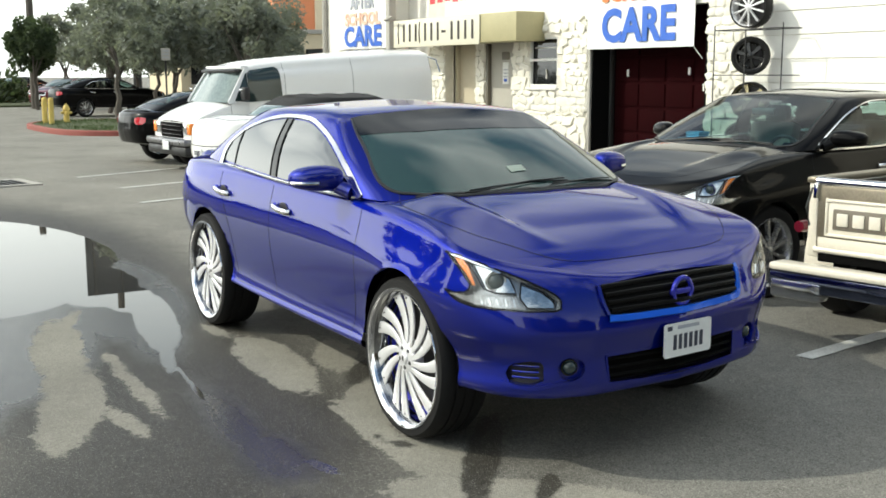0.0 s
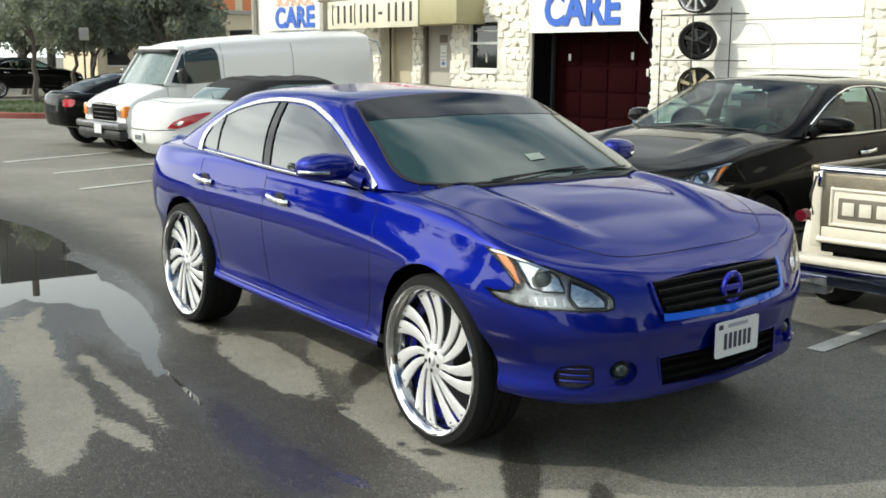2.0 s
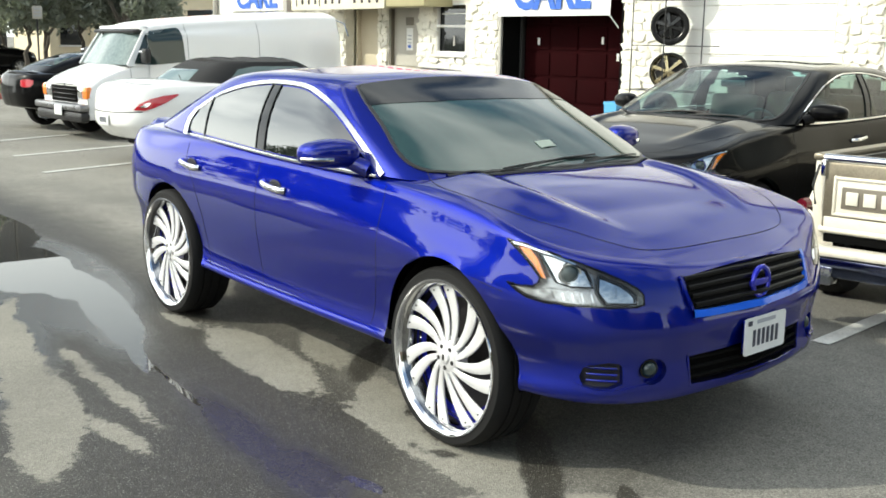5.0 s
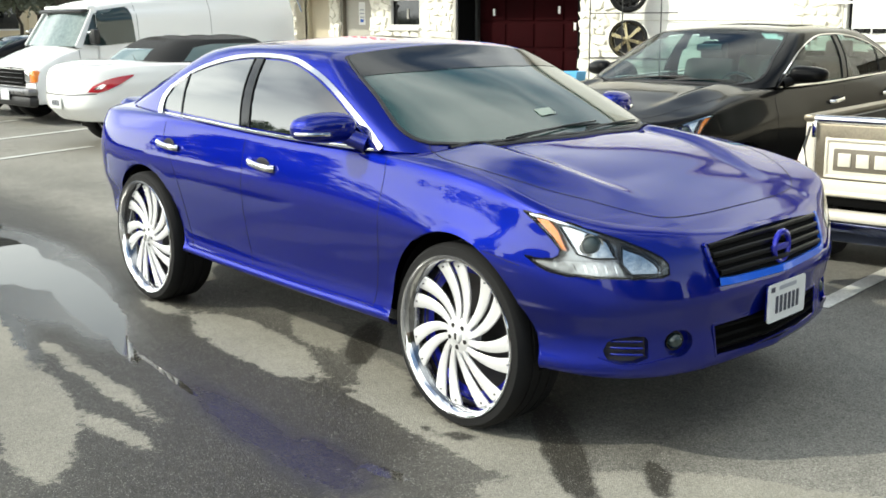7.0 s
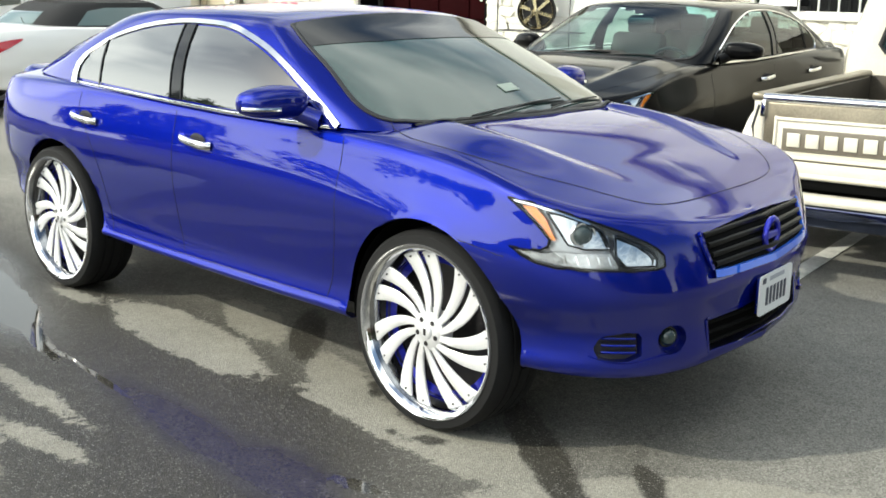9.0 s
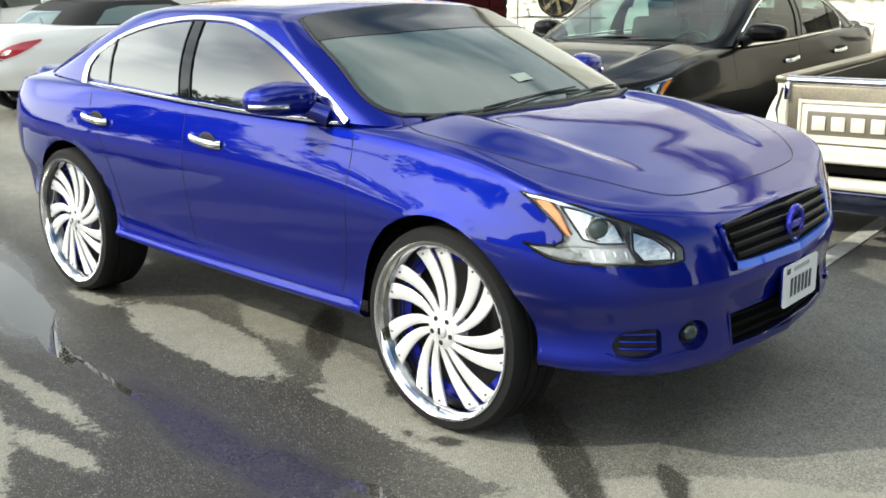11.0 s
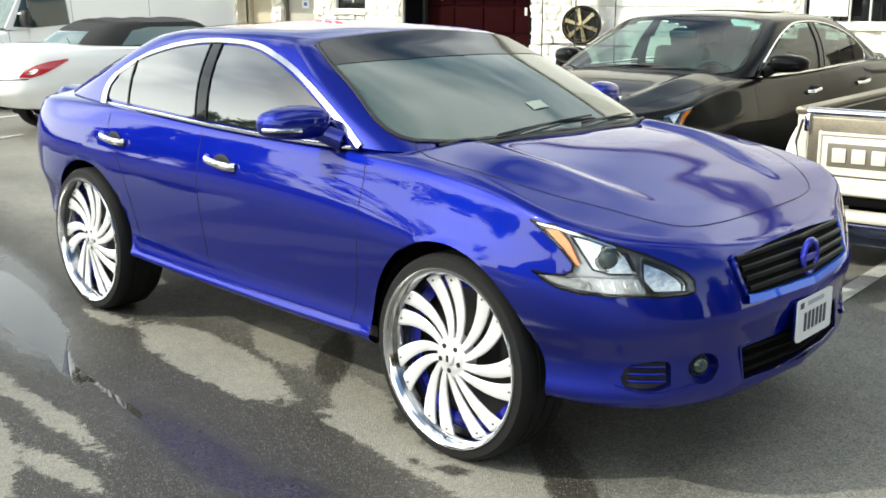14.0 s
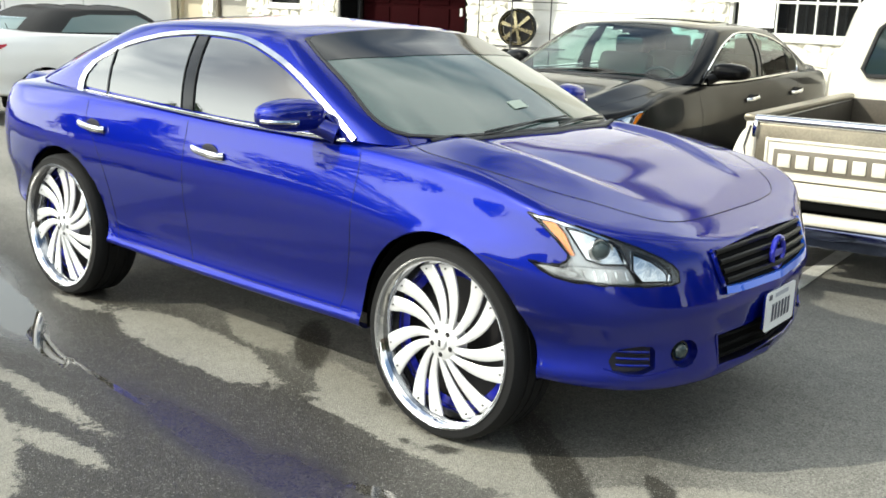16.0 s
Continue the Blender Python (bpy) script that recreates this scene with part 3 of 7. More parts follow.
wall_piece(-3.57, -1.3, 0, 1.30, M_MORTAR)
wall_piece(-3.57, -1.3, 2.75, TOPZ, M_STUCCO)
wall_piece(-1.3, 0.1, 0, TOPZ, M_MORTAR)
wall_piece(0.1, 1.3, 2.3, TOPZ, M_STUCCO)
wall_piece(1.3, 2.6, 0, TOPZ, M_STUCCO)
# closing walls and roof of the shop
wall_piece(-23.9, 2.6, 0, TOPZ, M_STUCCO, y=WALL + 9.0, depth=0.25)
part("wall_panel", box(-23.78, WALL + 4.6, TOPZ / 2, 0.25, 9.0, TOPZ), M_STUCCO, wall, smooth=0)
part("wall_panel", box(2.47, WALL + 4.6, TOPZ / 2, 0.25, 8.7, TOPZ), M_STUCCO, wall, smooth=0)
tagged(mesh_object("roof_shop", box(-10.6, WALL + 4.6, TOPZ + 0.08, 26.9, 9.7, 0.16, 0.02), M_CONCRETE, smooth=0), "flat grey roof slab of the shop", "roof", kind="structure")
# garage bay: reveals and ceiling black for shade, deep red panel door set back
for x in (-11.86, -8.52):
    wall_piece(x - 0.01 if x < -10 else x - 0.10, x + 0.10 if x < -10 else x + 0.01, 0, 2.95, M_UNDER_AND_SHADE, y=WALL + 0.04, depth=1.0, name="bay_reveal")

def see_glass(name, tint, gloss_ior=1.5):
    """Clear pane: lets light through with a tint, and mirrors by its angle."""
    m = bpy.data.materials.new(name)
    m.use_nodes = True
    nt = m.node_tree
    nt.nodes.clear()
    out = nt.nodes.new("ShaderNodeOutputMaterial")
    mix = nt.nodes.new("ShaderNodeMixShader")
    tr = nt.nodes.new("ShaderNodeBsdfTransparent")
    tr.inputs["Color"].default_value = (*tint, 1)
    gl = nt.nodes.new("ShaderNodeBsdfGlossy")
    gl.inputs["Roughness"].default_value = 0.02
    # Schlick's curve, the same from both sides of the pane
    lw = nt.nodes.new("ShaderNodeLayerWeight")
    lw.inputs["Blend"].default_value = 0.5
    pw = nt.nodes.new("ShaderNodeMath")
    pw.operation = 'POWER'
    pw.inputs[1].default_value = 5.0
    ma = nt.nodes.new("ShaderNodeMath")
    ma.operation = 'MULTIPLY_ADD'
    f0 = ((gloss_ior - 1) / (gloss_ior + 1)) ** 2
    ma.inputs[1].default_value, ma.inputs[2].default_value = 1 - f0, f0
    nt.links.new(lw.outputs["Facing"], pw.inputs[0])
    nt.links.new(pw.outputs[0], ma.inputs[0])
    nt.links.new(ma.outputs[0], mix.inputs["Fac"])
    nt.links.new(tr.outputs["BSDF"], mix.inputs[1])
    nt.links.new(gl.outputs["BSDF"], mix.inputs[2])
    nt.links.new(mix.outputs["Shader"], out.inputs["Surface"])
    return m


M_LENS = see_glass("clear_lamp_cover", (0.93, 0.95, 0.95), 1.5)

# ---------------------------------------------------------------- sedan body, shared by the raised blue and the black saloon
# plan stations from the tail's middle round the flank to the nose's middle
PLAN = [(-2.46, 0), (-2.44, 0.36), (-2.35, 0.64), (-2.16, 0.815), (-1.84, 0.90), (-1.37, 0.925), (-0.8, 0.915), (0.0, 0.91),
        (0.8, 0.922), (1.40, 0.956), (1.80, 0.948), (2.05, 0.85), (2.203, 0.65), (2.282, 0.39), (2.328, 0.0)]
# level: height at the tail, the flanks and the nose, and how far it stands in from the plan
TAILN, FLANK, NOSE = range(3)
LEVELS = [  # (z tail, z rear wheel, z door, z front wheel, z corner, z nose, inset side, inset nose, inset tail)
    (0.42, 0.36, 0.325, 0.34, 0.335, 0.350, 0.10, 0.12, 0.16),
    (0.44, 0.38, 0.335, 0.35, 0.345, 0.362, 0.030, 0.040, 0.085),
    (0.47, 0.40, 0.355, 0.38, 0.385, 0.405, 0.014, 0.022, 0.06),
    (0.52, 0.43, 0.382, 0.42, 0.44, 0.47, 0.026, 0.025, 0.04),
    (0.60, 0.50, 0.45, 0.50, 0.50, 0.52, 0.034, 0.03, 0.02),
    (0.70, 0.62, 0.58, 0.60, 0.57, 0.58, 0.022, 0.02, 0.0),
    (0.80, 0.75, 0.72, 0.70, 0.63, 0.635, 0.008, 0.008, 0.005),
    (0.88, 0.86, 0.84, 0.80, 0.70, 0.69, 0.002, 0.020, 0.01),
    (0.96, 0.95, 0.935, 0.89, 0.77, 0.745, 0.015, 0.040, 0.02),
    (1.02, 1.03, 1.01, 0.955, 0.83, 0.79, 0.034, 0.060, 0.035),
    (1.07, 1.09, 1.065, 1.012, 0.882, 0.822, 0.050, 0.084, 0.06),
    (1.088, 1.112, 1.087, 1.042, 0.905, 0.836, 0.066, 0.100, 0.078),
    (1.10, 1.125, 1.10, 1.060, 0.922, 0.845, 0.098, 0.125, 0.10),
]
# along the plan: weights of the six height columns at the 15 stations
COLS = [(0, 0), (1, 0), (2, 0), (3, 0.25), (4, 0.7), (5, 1.0), (6, 1.6), (7, 2.0), (8, 2.35), (9, 3.0), (10, 3.55), (11, 4.0), (12, 4.3), (13, 4.7), (14, 5.0)]
CENTRE_Z = [1.12, 1.145, 1.165, 1.175, 1.17, 1.15, 1.12, 1.10, 1.125, 1.085, 1.0, 0.945, 0.905, 0.87, 0.848]
NU = 170


def shell_rows():
    u = np.linspace(0, 14, NU)
    plan = spline(PLAN, NU)
    plan[0, 1] = plan[-1, 1] = 0.0
    tang = np.gradient(plan, axis=0)
    tang /= np.linalg.norm(tang, axis=1)[:, None]
    inward = np.stack([tang[:, 1], -tang[:, 0]], 1)
    col = np.interp(u, range(15), [c for _, c in COLS])
    nose = np.clip((u - 10) / 2.2, 0, 1)
    tail = np.clip((4 - u) / 2.2, 0, 1)
    nose, tail = nose * nose * (3 - 2 * nose), tail * tail * (3 - 2 * tail)
    lev = spline(LEVELS, 45)
    rows = []
    for L in lev:
        z = np.interp(col, range(6), L[:6])
        z = np.convolve(np.pad(z, 9, mode="edge"), np.ones(19) / 19, "valid")
        ins = L[6] * (1 - nose) * (1 - tail) + L[7] * nose + L[8] * tail
        # the front wing bulges out up to the lamp
        wing = np.exp(-((u - 10.0) / 1.1) ** 2) * min(1.0, max(0.0, (L[2] - 0.80) / 0.12)) * min(1.0, max(0.0, (1.125 - L[2]) / 0.04))
        ins = ins * (1 - 0.50 * wing * np.clip(u - 9.3, 0, 1))
        ins = ins + 0.018 * np.exp(-((u - 9.1) / 0.9) ** 2) * min(1.0, max(0.0, (L[2] - 0.84) / 0.12)) * min(1.0, max(0.0, (1.125 - L[2]) / 0.03))
        # the cabin's foot draws in over the rear wheel
        ins = ins + 0.045 * np.exp(-((u - 4.4) / 1.0) ** 2) * min(1.0, max(0.0, (L[2] - 1.0) / 0.1))
        # the sill's flare ends at the wheels
        low = min(1.0, max(0.0, (0.60 - L[2]) / 0.24))
        ins = ins + low * (0.05 * np.clip((5.2 - u) / 0.9, 0, 1) * (1 - tail) + 0.05 * np.clip((u - 9.0) / 0.8, 0, 1) * (1 - nose))
        xy = plan + inward * ins[:, None]
        xy[0, 1] = xy[-1, 1] = 0.0
        rows.append(np.column_stack([xy, z]))
    return rows, u


def lathe_dome(c, n, r, h):
    """Shallow rounded lens at c, bulging along n."""
    bm = bmesh.new()
    a1 = n.orthogonal().normalized()
    a2 = n.cross(a1)
    rows = []
    for i in range(6):
        q = i / 5 * math.pi / 2
        rows.append([bm.verts.new(c + n * h * math.sin(q) + (a1 * math.cos(p) + a2 * math.sin(p)) * (r * math.cos(q) + 0.0005)) for p in np.linspace(0, 2 * math.pi, 21)[:-1]])
    for a, b in zip(rows, rows[1:]):
        for i in range(20):
            bm.faces.new((a[i], a[(i + 1) % 20], b[(i + 1) % 20], b[i]))
    bm.faces.new(rows[-1])
    return bm


def ridge_height(x, y):
    """Height that the bonnet's ridges add: a slow rise from the wing, a sharp crest, a short fall to the flat middle."""
    crest = np.interp(x, [0.9, 1.2, 1.42, 1.65, 1.78, 1.95], [0.54, 0.565, 0.575, 0.53, 0.485, 0.44])
    d = y - crest
    fade = np.clip((1.96 - x) / 0.50, 0, 1)
    # the bonnet ends in front of the windscreen
    rear = np.clip((x - np.interp(y, [0, 0.43, 0.765], [1.19, 1.14, 1.02])) / 0.07, 0, 1)
    out = np.exp(-(np.maximum(d, 0) / 0.20) ** 2)
    inner = np.exp(-(np.minimum(d, 0) / 0.055) ** 2)
    middle = 0.012 * np.clip((1.75 - x) / 0.5, 0, 1) * np.exp(-(y / 0.62) ** 4)
    return rear * (fade * 0.027 * np.where(d > 0, out, inner) + middle)


def sedan_shell():
    """Half shell of the lower body as rows of points, then its bonnet and deck, mirrored."""
    rows, u = shell_rows()
    edge = rows[-1]
    cx = spline([(v,) for v in (-2.36, -2.36, -2.30, -2.12, -1.84, -1.37, -0.8, 0, 0.8, 1.40, 1.78, 1.98, 2.09, 2.16, 2.195)], NU)[:, 0]
    cz = spline([(z,) for z in CENTRE_Z], NU)[:, 0]
    top = []
    front = np.clip((u - 7.9) / 0.5, 0, 1) * np.clip((13.5 - u) / 2.0, 0, 1)
    for t in np.linspace(0, 1, 53)[1:]:
        f = 1 - (1 - t) ** 2.3
        x = edge[:, 0] * (1 - t) + cx * t
        y = edge[:, 1] * (1 - t)
        z = edge[:, 2] * (1 - f) + cz * f
        # two raised ridges run down the bonnet; the middle between them lies lower
        z = z + front * ridge_height(x, np.abs(y))
        top.append(np.column_stack([x, y, z]))
    return rows + top


def mirrored(bm):
    got = bmesh.ops.duplicate(bm, geom=bm.verts[:] + bm.edges[:] + bm.faces[:])
    vs = [g for g in got["geom"] if isinstance(g, bmesh.types.BMVert)]
    fs = [g for g in got["geom"] if isinstance(g, bmesh.types.BMFace)]
    bmesh.ops.scale(bm, vec=(1, -1, 1), verts=vs)
    bmesh.ops.reverse_faces(bm, faces=fs)
    bmesh.ops.remove_doubles(bm, verts=bm.verts, dist=0.0015)
    return bm


def cut_arches(bm, hubs, radius):
    """Opens round wheel arches in the flanks."""
    for hx, hz in hubs:
        inside = lambda v: abs(v.co.y) > 0.5 and (v.co.x - hx) ** 2 + (v.co.z - hz) ** 2 < radius ** 2
        dead = [f for f in bm.faces if all(inside(v) for v in f.verts)]
        bmesh.ops.delete(bm, geom=dead, context='FACES')
        for v in bm.verts:
            if v.is_valid and v.link_faces and inside(v):
                d = Vector((v.co.x - hx, 0, v.co.z - hz))
                if d.length > 1e-4:
                    d = d.normalized() * radius
                    v.co.x, v.co.z = hx + d.x, hz + d.z
    loose = [v for v in bm.verts if not v.link_faces]
    bmesh.ops.delete(bm, geom=loose, context='VERTS')
    return bm


BELT = [(-2.08, 0), (-2.06, 0.42), (-1.97, 0.635), (-1.74, 0.74), (-1.30, 0.80), (-0.5, 0.855), (0.2, 0.866), (0.74, 0.858), (1.03, 0.765), (1.15, 0.43), (1.20, 0)]
ROOF = [(-1.25, 0), (-1.24, 0.30), (-1.20, 0.48), (-1.07, 0.587), (-0.78, 0.637), (-0.40, 0.652), (-0.15, 0.658), (0.08, 0.652), (0.23, 0.615), (0.285, 0.36), (0.30, 0)]
BELT_Z = [1.14, 1.14, 1.14, 1.13, 1.12, 1.11, 1.10, 1.095, 1.085, 1.10, 1.105]
ROOF_Z = [1.455, 1.455, 1.455, 1.475, 1.500, 1.508, 1.508, 1.498, 1.478, 1.482, 1.485]


def greenhouse_rows():
    n = 111
    a, b = spline(BELT, n), spline(ROOF, n)
    a[0, 1] = a[-1, 1] = b[0, 1] = b[-1, 1] = 0
    az, bz = spline([(z,) for z in BELT_Z], n)[:, 0], spline([(z,) for z in ROOF_Z], n)[:, 0]
    u = np.linspace(0, 10, n)
    rows = []
    rows.append(np.column_stack([a * (0.985, 0.95), az - 0.03]))
    for t in np.linspace(0, 1, 15):
        bow = 0.035 * math.sin(math.pi * max(0, t)) * np.clip((u - 1.2) / 2, 0, 1) * np.clip((9.6 - u) / 2, 0, 1)
        bowz = 0.055 * math.sin(math.pi * max(0, t)) * (np.clip((2.6 - u) / 2, 0, 1) + 0.55 * np.clip((u - 8) / 1.5, 0, 1))
        xy = a * (1 - t) + b * t
        xy[:, 1] += bow
        rows.append(np.column_stack([xy, az * (1 - t) + bz * t + bowz]))
    cz = np.interp(u, [0, 3, 5, 7, 10], [1.458, 1.515, 1.555, 1.535, 1.487])
    cx = np.interp(u, [0, 10], [-1.04, 0.24]) * 0 + b[:, 0]
    for t in np.linspace(0, 1, 9)[1:]:
        f = math.sin(t * math.pi / 2)
        rows.append(np.column_stack([b[:, 0] * (1 - t) + cx * t, b[:, 1] * (1 - t), bz * (1 - f) + cz * f]))
    return rows


def to_bm(rows):
    bm = bmesh.new()
    grid_faces(bm, [[Vector(p) for p in r] for r in rows])
    return mirrored(bm)


DLO = [(-1.295, 1.128), (-1.316, 1.168), (-1.297, 1.215), (-1.228, 1.268), (-1.052, 1.347), (-0.90, 1.392), (-0.69, 1.433), (-0.505, 1.453), (-0.36, 1.460), (-0.16, 1.458), (-0.028, 1.448), (0.092, 1.424),
       (0.265, 1.375), (0.438, 1.308), (0.602, 1.230), (0.726, 1.164), (0.796, 1.122), (0.846, 1.092), (0.80, 1.088), (0.60, 1.091), (0.13, 1.090), (-0.315, 1.102), (-0.71, 1.114)]


def inset_outline(pts, d):
    """Moves a closed outline inwards by d."""
    p = np.array(pts, float)
    area = 0.5 * np.sum(p[:, 0] * np.roll(p[:, 1], -1) - np.roll(p[:, 0], -1) * p[:, 1])
    t = np.roll(p, -1, 0) - np.roll(p, 1, 0)
    t /= np.linalg.norm(t, axis=1)[:, None]
    n = np.stack([-t[:, 1], t[:, 0]], 1) * (1 if area > 0 else -1)
    return [tuple(q) for q in p + n * d]


def smooth_outline(pts, times=4):
    q = spline(list(pts) + [pts[0]], len(pts) * times + 1)
    return [tuple(a) for a in q[:-1]]


def clip_x(pts, x0, x1):
    """The part of a closed outline between two x values."""
    def cut(poly, keep, at):
        out = []
        for (ax, az), (bx, bz) in zip(poly, poly[1:] + poly[:1]):
            ka, kb = keep(ax), keep(bx)
            if ka:
                out.append((ax, az))
            if ka != kb:
                t = (at - ax) / (bx - ax)
                out.append((at, az + (bz - az) * t))
        return out
    pts = cut(list(pts), lambda x: x >= x0, x0)
    return cut(pts, lambda x: x <= x1, x1)


def strip_on(tree, pts, width, thick, view, bm=None, closed=False, offset=0.0, count=0):
    """A flat band laid on the body along 2D points of a view."""
    q = spline(list(pts), count) if count else np.array(pts, float)
    place = on_body(tree, [tuple(a) for a in q], offset=offset, **view)
    bm = bm or bmesh.new()
    n = len(place)
    if n < 2:
        return bm
    way = Vector(view["v"]).cross(Vector(view["u"])).normalized()
    rows = []
    for i, p in enumerate(place):
        a = place[(i - 1) % n] if closed or i else place[0]
        b = place[(i + 1) % n] if closed or i < n - 1 else place[-1]
        t = (b - a).normalized()
        s = t.cross(way).normalized() * width / 2
        near = tree.find_nearest(p)
        nn = near[1] if near[1].dot(way) < 0 else -near[1]
        s = t.cross(nn).normalized() * width / 2
        rows.append([p - s, p - s * 0.8 + nn * thick, p + s * 0.8 + nn * thick, p + s])
    if closed:
        rows.append(rows[0])
    vs = grid_faces(bm, rows)
    return bm


def flip(bm):
    bmesh.ops.scale(bm, vec=(1, -1, 1), verts=bm.verts)
    bmesh.ops.reverse_faces(bm, faces=bm.faces)
    return bm


def both(name, make, material, parent, label=""):
    """The same part on both flanks."""
    part(name, make(), material, parent, label)
    part(name, flip(make()), material, parent, label)


def inside_outline(p, poly):
    x, y = p
    odd = False
    for (ax, ay), (bx, by) in zip(poly, poly[1:] + poly[:1]):
        if (ay > y) != (by > y) and x < (bx - ax) * (y - ay) / (by - ay) + ax:
            odd = not odd
    return odd


def open_up(bm, outline, view):
    """Takes out the faces that lie wholly inside an outline of a view, on the side that the view looks at."""
    o, u, v = Vector(view["origin"]), Vector(view["u"]).normalized(), Vector(view["v"]).normalized()
    way = v.cross(u).normalized()
    bm.normal_update()
    poly = [tuple(q) for q in outline]
    dead = []
    for f in bm.faces:
        c = f.calc_center_median() - o
        if c.dot(way) < 3.2 and all(inside_outline(((q.co - o).dot(u), (q.co - o).dot(v)), poly) for q in f.verts):
            dead.append(f)
    bmesh.ops.delete(bm, geom=dead, context='FACES')


def cut_out(bm, outline, view):
    """Cuts an opening of the outline's exact shape into the side of a shell that the view looks at."""
    o, u, v = Vector(view["origin"]), Vector(view["u"]).normalized(), Vector(view["v"]).normalized()
    way = v.cross(u).normalized()
    poly = [tuple(q) for q in outline]
    lo = [min(p[k] for p in poly) - 0.06 for k in (0, 1)]
    hi = [max(p[k] for p in poly) + 0.06 for k in (0, 1)]
    near = []
    for f in bm.faces:
        c = f.calc_center_median() - o
        if c.dot(way) < 2.6 and lo[0] < c.dot(u) < hi[0] and lo[1] < c.dot(v) < hi[1]:
            near.append(f)
    for (ax, ay), (bx, by) in zip(poly, poly[1:] + poly[:1]):
        x0, x1, y0, y1 = min(ax, bx) - 0.07, max(ax, bx) + 0.07, min(ay, by) - 0.07, max(ay, by) + 0.07
        here, rest = [], []
        for f in near:
            c = f.calc_center_median() - o
            (here if x0 < c.dot(u) < x1 and y0 < c.dot(v) < y1 else rest).append(f)
        geom = set(here)
        for f in here:
            geom.update(f.edges)
            geom.update(f.verts)
        got = bmesh.ops.bisect_plane(bm, geom=list(geom), plane_co=o + u * ax + v * ay, plane_no=u * (by - ay) - v * (bx - ax))
        near = rest + [g for g in got["geom"] if isinstance(g, bmesh.types.BMFace)]
    dead = []
    for f in near:
        c = f.calc_center_median() - o
        if inside_outline((c.dot(u), c.dot(v)), poly):
            dead.append(f)
    bmesh.ops.delete(bm, geom=dead, context='FACES')


def rim_wall(tree, outline, view, outer, inner):
    """The side wall of a recess: runs round the outline from one depth to another."""
    bm = bmesh.new()
    pts = []
    for (ax, ay), (bx, by) in zip(outline, list(outline[1:]) + [outline[0]]):
        n = max(1, int(math.hypot(bx - ax, by - ay) / 0.04))
        pts += [(ax + (bx - ax) * k / n, ay + (by - ay) * k / n) for k in range(n)]
    o, u, v = Vector(view["origin"]), Vector(view["u"]).normalized(), Vector(view["v"]).normalized()
    way = v.cross(u).normalized()
    rows = []
    for off in (outer, inner):
        row = []
        for a, b in pts:
            start = o + u * a + v * b
            hit, nn, _, _ = tree.ray_cast(start, way)
            if hit is None:
                hit, nn = tree.find_nearest(start + way * 1.5)[:2]
            nn = nn if nn.dot(way) < 0 else -nn
            row.append(hit - way * off * 0.5 + nn * off * 0.5)
        rows.append(row)
    grid_faces(bm, rows, close_u=True)
    return bm


WS_LEFT = [(-0.70, 0.045), (-0.738, 0.118), (-0.742, 0.243), (-0.690, 0.469), (-0.648, 0.684), (-0.606, 0.835), (-0.575, 0.862), (-0.30, 0.868)]
WS_OUT = WS_LEFT + [(0, 0.87)] + [(-a, b) for a, b in WS_LEFT[::-1]] + [(0.55, -0.032), (0.26, -0.083), (0, -0.097), (-0.26, -0.083), (-0.55, -0.032)]
BW_OUT = [(-0.58, 0.02), (-0.44, 0.70), (-0.2, 0.75), (0.2, 0.75), (0.44, 0.70), (0.58, 0.02), (0.3, -0.05), (-0.3, -0.05)]
WS_VIEW = dict(origin=Vector((1.05, 0, 1.10)) + Vector((0.40, 0, 0.80)).normalized() * 1.5, u=(0, 1, 0), v=Vector((-0.80, 0, 0.40)).normalized())
BW_VIEW = dict(origin=Vector((-1.75, 0, 1.18)) + Vector((-0.40, 0, 0.80)).normalized() * 1.5, u=(0, -1, 0), v=Vector((0.80, 0, 0.40)).normalized())


def seat(parent, x, y, wide=0.5):
    b = box(x, y, 0.62, 0.50, wide, 0.16, 0.05)
    s = part("seat", b, M_SEAT, parent)
    back = box(0, 0, 0, 0.14, wide, 0.62, 0.05)
    bmesh.ops.transform(back, matrix=Matrix.Translation((x - 0.27, y, 0.94)) @ Matrix.Rotation(radians(-14), 4, 'Y'), verts=back.verts)
    part("backrest", back, M_SEAT, s)
    for dy in ((0,) if wide < 0.7 else (-0.35, 0.35)):
        part("headrest", box(x - 0.36, y + dy, 1.31, 0.10, 0.25, 0.17, 0.04), M_SEAT, s)


